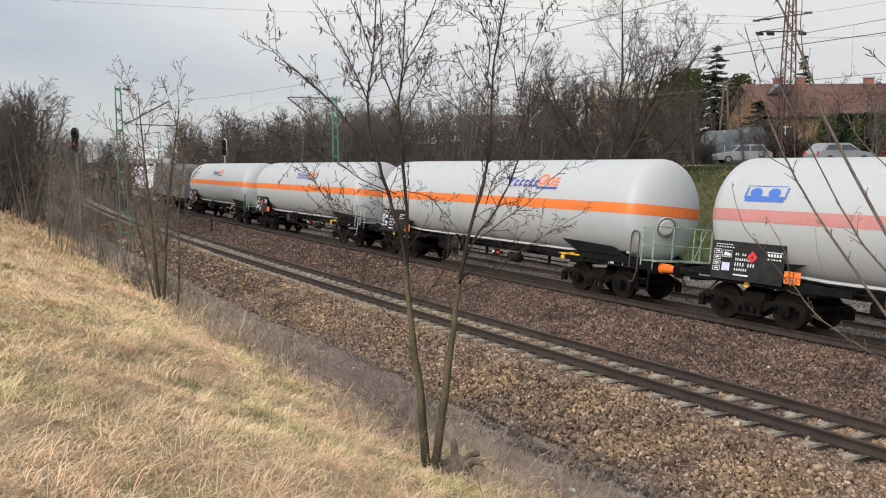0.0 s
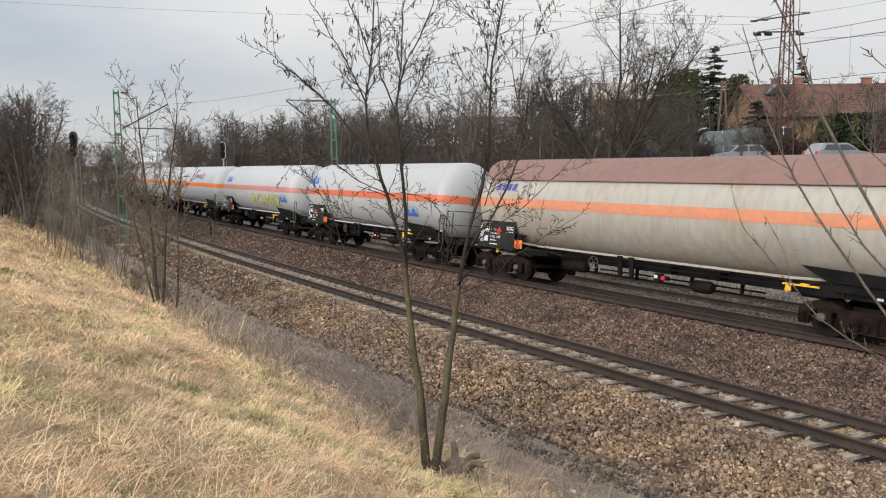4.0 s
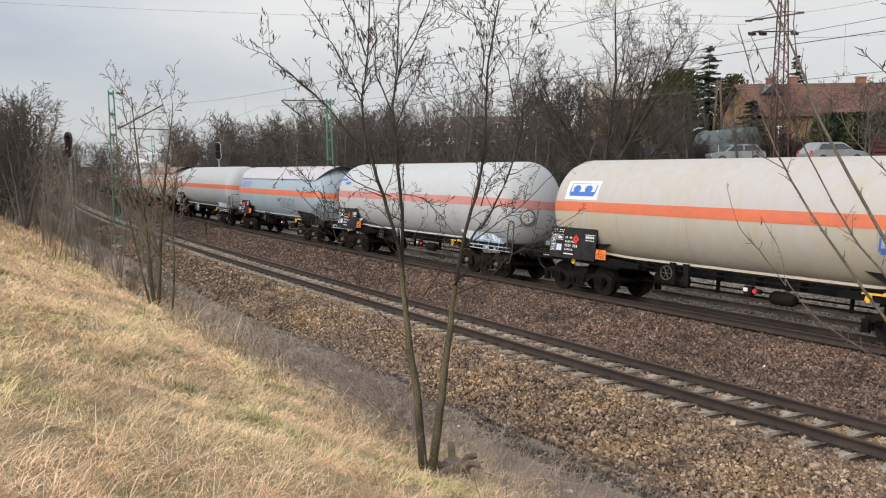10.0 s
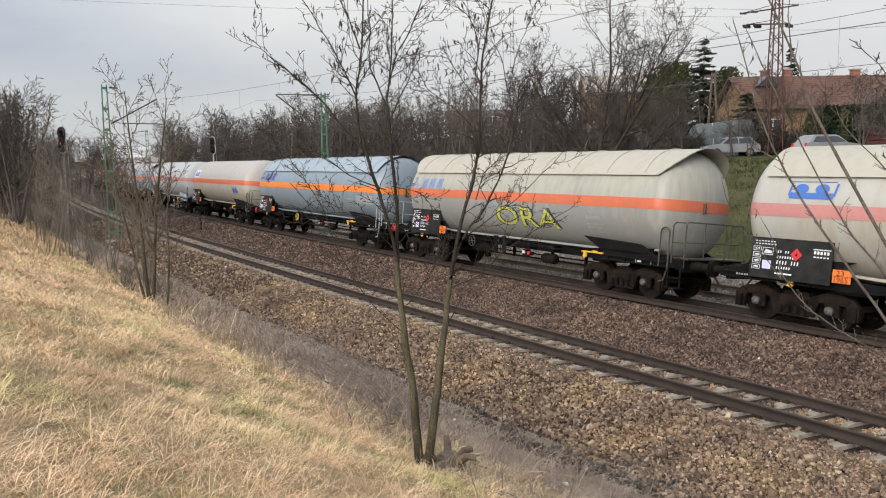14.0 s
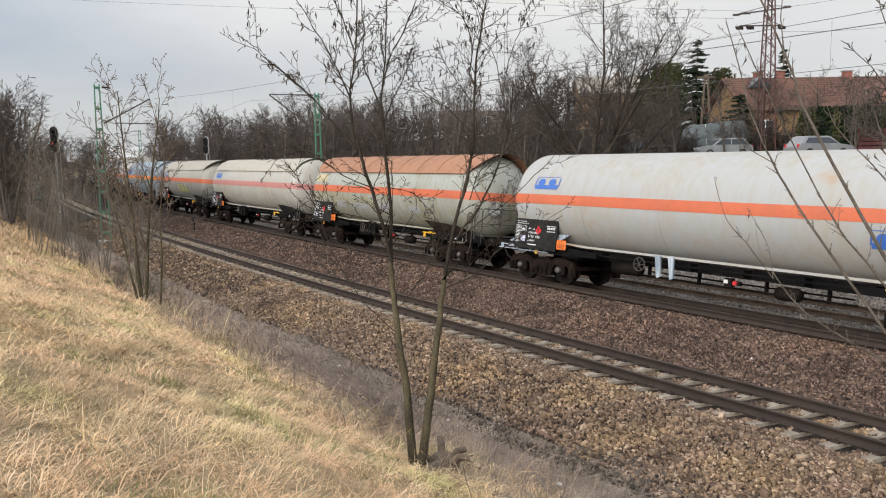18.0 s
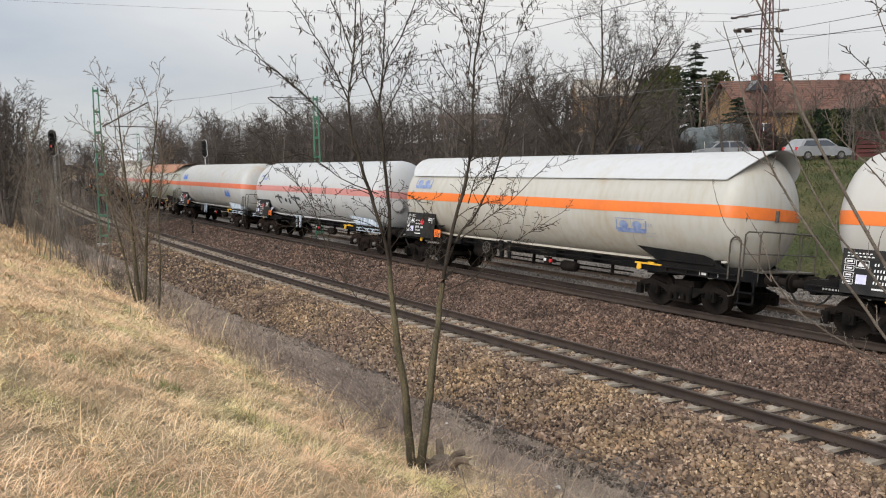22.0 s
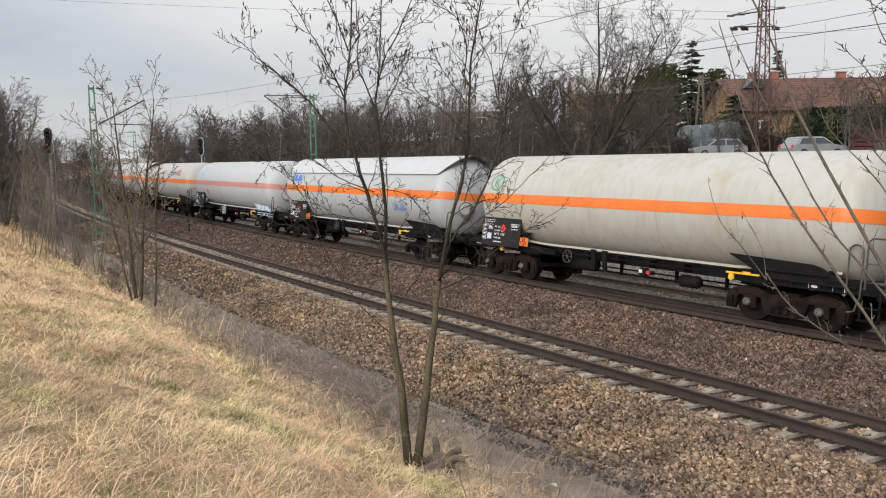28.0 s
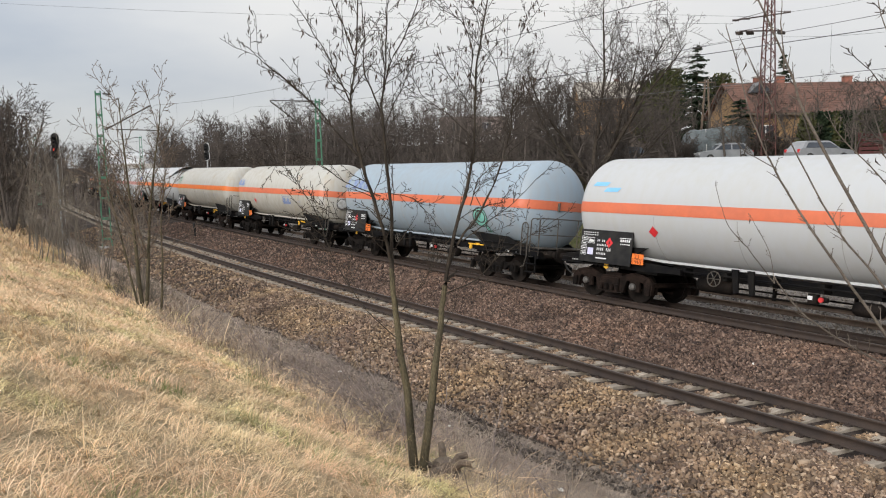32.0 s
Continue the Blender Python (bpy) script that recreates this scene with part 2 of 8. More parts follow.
def island_mat(name, colours, rough=0.9, spec=0.2, thin=0.0, tints=None, broad=0.8):
    """Each loose piece takes one of the colours; broad patches of the ground shift the tint; thin pieces let light through."""
    m = bpy.data.materials.new(name)
    m.use_nodes = True
    n, l = m.node_tree.nodes, m.node_tree.links
    b = n["Principled BSDF"]
    b.inputs["Roughness"].default_value, b.inputs["Specular IOR Level"].default_value = rough, spec
    g = n.new("ShaderNodeNewGeometry")
    r = n.new("ShaderNodeValToRGB")
    while len(r.color_ramp.elements) < len(colours):
        r.color_ramp.elements.new(0.5)
    for i, c in enumerate(colours):
        r.color_ramp.elements[i].position = i / (len(colours) - 1)
        r.color_ramp.elements[i].color = (*c, 1)
    l.new(g.outputs["Random Per Island"], r.inputs[0])
    co = n.new("ShaderNodeTexCoord")
    ns = n.new("ShaderNodeTexNoise")
    ns.inputs["Scale"].default_value, ns.inputs["Detail"].default_value = 1.7, 5.0
    l.new(co.outputs["Object"], ns.inputs["Vector"])
    sp = n.new("ShaderNodeMapRange")
    sp.inputs["From Min"].default_value, sp.inputs["From Max"].default_value = 0.3, 0.7
    sp.inputs["To Min"].default_value, sp.inputs["To Max"].default_value = 0.66, 1.28
    l.new(ns.outputs["Fac"], sp.inputs["Value"])
    k = n.new("ShaderNodeVectorMath")
    k.operation = "SCALE"
    l.new(r.outputs[0], k.inputs[0])
    l.new(sp.outputs[0], k.inputs["Scale"])
    last = k.outputs[0]
    if tints:
        wide = n.new("ShaderNodeTexNoise")
        wide.inputs["Scale"].default_value, wide.inputs["Detail"].default_value = broad, 3.0
        l.new(co.outputs["Object"], wide.inputs["Vector"])
        tr = n.new("ShaderNodeValToRGB")
        while len(tr.color_ramp.elements) < len(tints):
            tr.color_ramp.elements.new(0.5)
        for i, c in enumerate(tints):
            tr.color_ramp.elements[i].position = 0.32 + 0.36 * i / (len(tints) - 1)
            tr.color_ramp.elements[i].color = (*c, 1)
        l.new(wide.outputs["Fac"], tr.inputs[0])
        tm = n.new("ShaderNodeVectorMath")
        tm.operation = "MULTIPLY"
        l.new(last, tm.inputs[0])
        l.new(tr.outputs[0], tm.inputs[1])
        last = tm.outputs[0]
    l.new(last, b.inputs["Base Color"])
    if thin:
        tb = n.new("ShaderNodeBsdfTranslucent")
        l.new(last, tb.inputs["Color"])
        mx = n.new("ShaderNodeMixShader")
        mx.inputs[0].default_value = thin
        l.new(b.outputs[0], mx.inputs[1])
        l.new(tb.outputs[0], mx.inputs[2])
        l.new(mx.outputs[0], n["Material Output"].inputs["Surface"])
    return m


def tank_paint(name, clean, grime, amount, rough=0.38, rust=0.0, split=0.0):
    """Gloss paint with streaks of grime that run down, blotches and a little rust."""
    m = bpy.data.materials.new(name)
    m.use_nodes = True
    n, l = m.node_tree.nodes, m.node_tree.links
    b = n["Principled BSDF"]
    co = n.new("ShaderNodeTexCoord")
    mp = n.new("ShaderNodeMapping")
    mp.inputs["Scale"].default_value = (2.6, 2.6, 0.35)
    l.new(co.outputs["Object"], mp.inputs[0])
    streak = n.new("ShaderNodeTexNoise")
    streak.inputs["Scale"].default_value, streak.inputs["Detail"].default_value = 2.0, 6.0
    l.new(mp.outputs[0], streak.inputs["Vector"])
    blot = n.new("ShaderNodeTexNoise")
    blot.inputs["Scale"].default_value, blot.inputs["Detail"].default_value = 0.55, 5.0
    l.new(co.outputs["Object"], blot.inputs["Vector"])
    add = n.new("ShaderNodeMath")
    add.operation = "ADD"
    l.new(streak.outputs["Fac"], add.inputs[0])
    l.new(blot.outputs["Fac"], add.inputs[1])
    sep = n.new("ShaderNodeSeparateXYZ")
    l.new(co.outputs["Object"], sep.inputs[0])
    low = n.new("ShaderNodeMapRange")
    low.inputs["From Min"].default_value, low.inputs["From Max"].default_value = 3.6, 1.1
    low.inputs["To Min"].default_value, low.inputs["To Max"].default_value = -0.04, 0.04
    l.new(sep.outputs["Z"], low.inputs["Value"])
    add2 = n.new("ShaderNodeMath")
    add2.operation = "ADD"
    l.new(add.outputs[0], add2.inputs[0])
    l.new(low.outputs[0], add2.inputs[1])
    half = n.new("ShaderNodeMapRange")
    half.inputs["From Min"].default_value, half.inputs["From Max"].default_value = 2.78, 2.52
    half.inputs["To Max"].default_value = split
    l.new(sep.outputs["Z"], half.inputs["Value"])
    add3 = n.new("ShaderNodeMath")
    add3.operation = "ADD"
    l.new(add2.outputs[0], add3.inputs[0])
    l.new(half.outputs[0], add3.inputs[1])
    span = n.new("ShaderNodeMapRange")
    span.inputs["From Min"].default_value, span.inputs["From Max"].default_value = 0.85, 1.35
    span.inputs["To Min"].default_value, span.inputs["To Max"].default_value = 0.0, amount
    l.new(add3.outputs[0], span.inputs["Value"])
    mix = n.new("ShaderNodeMixRGB")
    mix.inputs[1].default_value, mix.inputs[2].default_value = (*clean, 1), (*grime, 1)
    l.new(span.outputs[0], mix.inputs[0])
    spots = n.new("ShaderNodeTexNoise")
    spots.inputs["Scale"].default_value, spots.inputs["Detail"].default_value = 1.1, 8.0
    l.new(co.outputs["Object"], spots.inputs["Vector"])
    gate = n.new("ShaderNodeMapRange")
    gate.inputs["From Min"].default_value, gate.inputs["From Max"].default_value = 0.62, 0.74
    gate.inputs["To Max"].default_value = rust
    l.new(spots.outputs["Fac"], gate.inputs["Value"])
    mix2 = n.new("ShaderNodeMixRGB")
    mix2.inputs[2].default_value = (0.42, 0.22, 0.09, 1)
    l.new(gate.outputs[0], mix2.inputs[0])
    l.new(mix.outputs[0], mix2.inputs[1])
    l.new(mix2.outputs[0], b.inputs["Base Color"])
    rr = n.new("ShaderNodeMapRange")
    rr.inputs["To Min"].default_value, rr.inputs["To Max"].default_value = rough, rough + 0.3
    l.new(streak.outputs["Fac"], rr.inputs["Value"])
    l.new(rr.outputs[0], b.inputs["Roughness"])
    fine = n.new("ShaderNodeTexNoise")
    fine.inputs["Scale"].default_value = 1.6
    l.new(co.outputs["Object"], fine.inputs["Vector"])
    bp = n.new("ShaderNodeBump")
    bp.inputs["Strength"].default_value, bp.inputs["Distance"].default_value = 0.15, 0.02
    l.new(fine.outputs["Fac"], bp.inputs["Height"])
    l.new(bp.outputs[0], b.inputs["Normal"])
    return m


def glow(name, colour, strength):
    m = bpy.data.materials.new(name)
    m.use_nodes = True
    b = m.node_tree.nodes["Principled BSDF"]
    b.inputs["Base Color"].default_value = (*colour, 1)
    b.inputs["Emission Color"].default_value, b.inputs["Emission Strength"].default_value = (*colour, 1), strength
    return m


GRASS_GROUND = mat("dead_grass_mat", (0.42, 0.32, 0.20), (0.28, 0.215, 0.125), scale=0.8, grain=45, depth=0.5, bump=0.9, size=0.05, rough=0.95, spec=0.1)
FAR_GRASS = mat("winter_meadow", (0.042, 0.055, 0.022), (0.095, 0.084, 0.042), scale=0.25, grain=9, depth=0.4, bump=0.8, size=0.1, rough=0.95, spec=0.1)
LEAF_LITTER = mat("woodland_leaf_litter", (0.048, 0.036, 0.028), (0.078, 0.058, 0.043), scale=0.3, grain=5, depth=0.45, bump=0.9, size=0.15, rough=0.95, spec=0.1)
DIRT = mat("ditch_soil", (0.17, 0.133, 0.106), (0.30, 0.243, 0.195), scale=1.6, grain=55, depth=0.45, bump=0.9, size=0.03, rough=0.95, spec=0.15)
# the bed's dark colour includes the shade in the gaps between the stones
BALLAST = mat("ballast_bed", (0.034, 0.025, 0.021), (0.075, 0.055, 0.043), scale=1.2, grain=26, depth=0.7, bump=1.0, size=0.06, rough=0.9, spec=0.2)
CINDER = mat("cinder_ground", (0.17, 0.15, 0.13), (0.25, 0.225, 0.20), scale=0.9, grain=30, depth=0.5, bump=0.8, size=0.04, rough=0.95, spec=0.15)
STONE = island_mat("ballast_stone", ((0.050, 0.036, 0.028), (0.170, 0.119, 0.082), (0.315, 0.226, 0.152), (0.107, 0.076, 0.056), (0.504, 0.387, 0.281), (0.069, 0.049, 0.039), (0.340, 0.236, 0.154), (0.189, 0.133, 0.094), (0.088, 0.062, 0.048)), rough=0.8,
                   tints=((0.84, 0.79, 0.82), (1.0, 0.97, 0.94), (1.25, 1.18, 1.0)), broad=0.7)
RED_STONE = island_mat("rusty_ballast_stone", ((0.039, 0.028, 0.024), (0.106, 0.069, 0.053), (0.202, 0.132, 0.095), (0.078, 0.052, 0.041), (0.302, 0.211, 0.159), (0.050, 0.036, 0.031), (0.157, 0.102, 0.076)), rough=0.8,
                       tints=((0.85, 0.84, 0.86), (1.0, 1.0, 1.0), (1.2, 1.13, 1.08)), broad=0.5)
DARK_STONE = island_mat("dark_toe_stone", ((0.05, 0.041, 0.035), (0.105, 0.084, 0.069), (0.17, 0.138, 0.112), (0.07, 0.056, 0.047), (0.26, 0.21, 0.17)), rough=0.85)
GREY_STONE = island_mat("grey_siding_stone", ((0.10, 0.088, 0.077), (0.19, 0.166, 0.145), (0.27, 0.24, 0.21), (0.14, 0.122, 0.107), (0.36, 0.325, 0.29)), rough=0.85)
STRAW_TINTS = ((1.14, 0.98, 0.90), (1.12, 1.01, 0.92), (1.12, 1.06, 0.92), (1.0, 1.06, 0.76))
BLADES = island_mat("dead_grass", ((0.36, 0.25, 0.15), (0.84, 0.66, 0.45), (0.95, 0.81, 0.60), (0.50, 0.365, 0.23), (0.92, 0.745, 0.52), (0.70, 0.56, 0.34), (0.95, 0.84, 0.65)), thin=0.12, tints=STRAW_TINTS)
RAIL = mat("rail_rust", (0.045, 0.031, 0.024), (0.030, 0.022, 0.019), scale=3, grain=90, depth=0.3, rough=0.75, spec=0.3)
SIDING_RAIL = mat("siding_rail_rust", (0.16, 0.115, 0.085), (0.11, 0.08, 0.06), scale=3, grain=90, depth=0.3, rough=0.85, spec=0.2)
RAIL_HEAD = mat("rail_head", (0.15, 0.13, 0.115), (0.10, 0.083, 0.072), scale=6, grain=120, rough=0.42, metal=0.75, bump=0.05)
SLEEPER = mat("concrete_sleeper", (0.36, 0.305, 0.24), (0.24, 0.195, 0.148), scale=5, grain=60, depth=0.25, bump=0.4, rough=0.9, per="object", vary=0.18)
OLD_SLEEPER = mat("dark_sleeper", (0.05, 0.037, 0.029), (0.09, 0.072, 0.058), scale=5, grain=60, depth=0.35, rough=0.9, per="island", vary=0.25)
# black paint, brake dust and rust, with the shade under the tanks darkening their colours
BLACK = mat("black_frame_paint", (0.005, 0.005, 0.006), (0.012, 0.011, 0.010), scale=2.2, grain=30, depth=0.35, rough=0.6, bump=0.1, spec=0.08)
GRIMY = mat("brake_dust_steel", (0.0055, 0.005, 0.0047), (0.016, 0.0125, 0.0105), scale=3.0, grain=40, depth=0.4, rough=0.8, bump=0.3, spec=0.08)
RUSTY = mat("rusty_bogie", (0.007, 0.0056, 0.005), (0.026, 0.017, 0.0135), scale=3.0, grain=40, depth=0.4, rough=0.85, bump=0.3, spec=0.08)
STEEL = mat("worn_steel", (0.30, 0.29, 0.28), (0.16, 0.14, 0.125), scale=6, grain=60, rough=0.45, metal=0.6, bump=0.1)
HUB = mat("axle_cap_grey", (0.15, 0.14, 0.13), (0.075, 0.068, 0.062), scale=7, grain=60, rough=0.5, metal=0.3)
BLUE_BOLSTER = mat("bleached_blue_steel", (0.50, 0.55, 0.60), (0.17, 0.22, 0.28), scale=1.5, grain=30, depth=0.4, rough=0.6, stretch=(6, 6, 0.6))
GREEN_RAIL = mat("pale_green_rail", (0.28, 0.40, 0.30), (0.17, 0.24, 0.18), scale=8, rough=0.5)
DARK_RAIL = mat("dark_handrail", (0.045, 0.042, 0.035), (0.08, 0.065, 0.05), scale=8, rough=0.5)
GREY_RAIL = mat("light_grey_handrail", (0.42, 0.43, 0.43), (0.28, 0.28, 0.27), scale=8, rough=0.5)
YELLOW = mat("signal_yellow", (0.78, 0.44, 0.03), (0.60, 0.32, 0.03), scale=8, rough=0.5)
ORANGE_PLATE = mat("hazard_orange", (0.86, 0.20, 0.03), (0.74, 0.16, 0.03), scale=8, rough=0.4, bump=0.05, depth=0.06)
RED = mat("warning_red", (0.62, 0.025, 0.035), (0.50, 0.03, 0.03), scale=8, rough=0.45, depth=0.08)
WHITE = mat("white_lettering", (0.74, 0.74, 0.74), (0.60, 0.60, 0.60), scale=10, rough=0.5, bump=0, depth=0.06)
LILAC = mat("paper_label", (0.58, 0.58, 0.74), (0.50, 0.50, 0.66), scale=10, rough=0.5, bump=0, depth=0.06)
PANEL = mat("black_panel", (0.011, 0.011, 0.012), (0.026, 0.025, 0.023), scale=3, grain=40, rough=0.6, bump=0.05, spec=0.2)
BLUE = mat("logo_blue", (0.045, 0.135, 0.46), (0.06, 0.15, 0.44), scale=5, rough=0.45, bump=0, depth=0.05)
NAVY = mat("logo_navy", (0.055, 0.055, 0.24), (0.07, 0.07, 0.26), scale=5, rough=0.45, bump=0, depth=0.06)
FADED_BLUE = mat("faded_logo_blue", (0.13, 0.18, 0.36), (0.24, 0.30, 0.44), scale=7, rough=0.5, bump=0, depth=0.1)
SKY_BLUE = mat("logo_sky_blue", (0.16, 0.42, 0.66), (0.22, 0.47, 0.68), scale=5, rough=0.5, bump=0, depth=0.06)
LOGO_RED = mat("logo_red", (0.78, 0.17, 0.06), (0.70, 0.15, 0.06), scale=5, rough=0.45, bump=0, depth=0.05)
LOGO_GREEN = mat("logo_green", (0.05, 0.25, 0.18), (0.07, 0.28, 0.20), scale=5, rough=0.5, bump=0, depth=0.06)
WORN_YELLOW = mat("worn_yellow_paint", (0.50, 0.38, 0.14), (0.46, 0.40, 0.26), scale=3, rough=0.6, bump=0)
SPRAY_YELLOW = mat("spray_yellow", (0.58, 0.54, 0.08), (0.44, 0.46, 0.10), scale=3, rough=0.6, bump=0)
SPRAY_DARK = mat("spray_dark_green", (0.22, 0.20, 0.05), (0.16, 0.17, 0.05), scale=3, rough=0.6, bump=0)
SPRAY_BLACK = mat("spray_black", (0.028, 0.033, 0.037), (0.045, 0.05, 0.05), scale=3, rough=0.6, bump=0)
SPRAY_TEAL = mat("spray_teal", (0.15, 0.42, 0.36), (0.20, 0.46, 0.38), scale=3, rough=0.6, bump=0)
FAINT_GREY = mat("faded_grey_spray", (0.26, 0.265, 0.27), (0.33, 0.335, 0.335), scale=9, rough=0.6, bump=0)
SEAM = mat("grimy_weld", (0.27, 0.265, 0.25), (0.36, 0.35, 0.33), scale=3, rough=0.6, bump=0)
GREY_TEXT = mat("small_grey_lettering", (0.30, 0.30, 0.31), (0.38, 0.38, 0.38), scale=9, rough=0.5, bump=0, depth=0.08)
BARK = mat("robinia_bark", (0.115, 0.097, 0.06), (0.062, 0.053, 0.036), scale=9, grain=70, depth=0.45, bump=0.8, size=0.01, rough=0.95, spec=0.1, stretch=(1, 1, 0.35))
TWIG = mat("dark_twig", (0.036, 0.029, 0.023), (0.062, 0.051, 0.040), scale=6, grain=60, depth=0.3, bump=0, rough=0.95, spec=0.1)
SHOOT = mat("grey_shoot_bark", (0.165, 0.14, 0.118), (0.095, 0.078, 0.064), scale=7, grain=60, depth=0.35, bump=0.3, rough=0.9, spec=0.1)
WOOD_TWIG = mat("far_wood_twig", (0.076, 0.064, 0.056), (0.120, 0.101, 0.088), scale=0.6, grain=12, depth=0.3, bump=0, rough=1.0, spec=0.05, per="object", vary=0.22)
POD = mat("dry_pod", (0.045, 0.030, 0.022), (0.075, 0.05, 0.035), scale=9, rough=0.8, bump=0)
NEEDLES = mat("spruce_needles", (0.022, 0.036, 0.022), (0.040, 0.055, 0.030), scale=2, grain=20, depth=0.4, bump=0, rough=0.9, spec=0.1)
THUJA = mat("thuja_green", (0.062, 0.074, 0.030), (0.115, 0.115, 0.052), scale=2, grain=20, depth=0.4, bump=0, rough=0.9, spec=0.1)
MAST_GREEN = mat("mast_green_paint", (0.055, 0.19, 0.11), (0.09, 0.21, 0.135), scale=3, grain=30, rough=0.6)
PYLON_RUST = mat("pylon_red_lead", (0.105, 0.043, 0.036), (0.075, 0.034, 0.030), scale=2, grain=20, rough=0.75)
INSULATOR = mat("brown_insulator", (0.04, 0.028, 0.024), (0.06, 0.04, 0.035), scale=5, rough=0.3)
WIRE = mat("wire", (0.06, 0.062, 0.065), (0.09, 0.09, 0.09), scale=3, rough=0.6, bump=0)
DULL_ROOF = mat("dull_brown_roof", (0.25, 0.20, 0.175), (0.20, 0.16, 0.14), scale=0.8, grain=6, depth=0.2, rough=0.9, spec=0.15)
PALE_ROOF = mat("pale_weathered_roof", (0.40, 0.37, 0.32), (0.32, 0.29, 0.25), scale=0.8, grain=6, depth=0.2, rough=0.85, spec=0.2)
BRIGHT_ROOF = mat("newer_clay_tiles", (0.30, 0.145, 0.09), (0.24, 0.11, 0.07), scale=0.8, grain=6, depth=0.25, bump=0.6, size=0.04, rough=0.85, spec=0.2)
ROOF = mat("clay_tile_roof", (0.155, 0.085, 0.064), (0.115, 0.064, 0.050), scale=0.8, grain=6, depth=0.25, bump=0.6, size=0.04, rough=0.85, spec=0.2)
WALL_OCHRE = mat("ochre_render", (0.29, 0.185, 0.095), (0.24, 0.15, 0.08), scale=0.7, grain=12, depth=0.12, rough=0.9, spec=0.2)
WALL_PALE = mat("pale_render", (0.52, 0.50, 0.46), (0.43, 0.41, 0.38), scale=0.7, grain=12, depth=0.12, rough=0.9, spec=0.2)
BRICK = mat("chimney_brick", (0.30, 0.12, 0.085), (0.23, 0.10, 0.07), scale=3, grain=12, rough=0.9)
WINDOW = mat("dark_window_glass", (0.045, 0.05, 0.06), (0.07, 0.075, 0.085), scale=1, rough=0.08, bump=0, spec=0.6)
FRAME_WHITE = mat("white_window_frame", (0.66, 0.65, 0.62), (0.55, 0.54, 0.52), scale=3, rough=0.6)
TARP = mat("grey_tarpaulin", (0.075, 0.09, 0.094), (0.125, 0.142, 0.145), scale=1.2, grain=7, depth=0.35, bump=0.6, size=0.08, rough=0.55)
CAR_SILVER = mat("silver_car_paint", (0.30, 0.305, 0.315), (0.26, 0.265, 0.275), scale=2, rough=0.4, metal=0.2, bump=0, depth=0.05)
CAR_DARK = mat("dark_car_paint", (0.05, 0.055, 0.065), (0.07, 0.075, 0.08), scale=2, rough=0.3, metal=0.4, bump=0, depth=0.05)
RUBBER = mat("tyre_rubber", (0.02, 0.02, 0.02), (0.035, 0.033, 0.03), scale=9, rough=0.85)
RED_GATE = mat("maroon_boards", (0.10, 0.026, 0.024), (0.075, 0.022, 0.02), scale=3, rough=0.7)
CONCRETE = mat("concrete", (0.40, 0.38, 0.35), (0.31, 0.29, 0.27), scale=1.2, grain=20, rough=0.9)
HALL_WHITE = mat("white_sheet_cladding", (0.70, 0.71, 0.72), (0.52, 0.54, 0.56), scale=0.5, grain=5, depth=0.08, rough=0.6)
PATH = mat("sandy_path", (0.36, 0.31, 0.23), (0.29, 0.25, 0.19), scale=0.9, grain=20, rough=0.95)
RED_LENS = glow("red_signal_lens", (0.9, 0.06, 0.04), 2.5)
DARK_LENS = mat("dark_lens", (0.02, 0.02, 0.02), (0.03, 0.03, 0.03), scale=4, rough=0.2)
GREY_WAGON = mat("weathered_grey_steel", (0.16, 0.155, 0.15), (0.11, 0.10, 0.095), scale=1.5, grain=20, depth=0.25, rough=0.75)
LITTER = mat("white_litter", (0.72, 0.70, 0.66), (0.6, 0.58, 0.53), scale=6, rough=0.7)
GREY_STICK = mat("grey_brown_stick", (0.28, 0.225, 0.195), (0.14, 0.11, 0.095), scale=4, grain=50, depth=0.35, bump=0.2, rough=0.95, spec=0.1)
THICKET = mat("brown_thicket_twig", (0.20, 0.172, 0.138), (0.12, 0.10, 0.08), scale=2, grain=40, depth=0.3, bump=0, rough=0.95, spec=0.1)
CUT_WOOD = mat("pale_cut_wood", (0.52, 0.42, 0.29), (0.44, 0.34, 0.22), scale=9, rough=0.8)
STUMP_BARK = mat("stump_bark", (0.17, 0.125, 0.085), (0.10, 0.074, 0.056), scale=7, grain=50, depth=0.4, bump=0.8, rough=0.95)

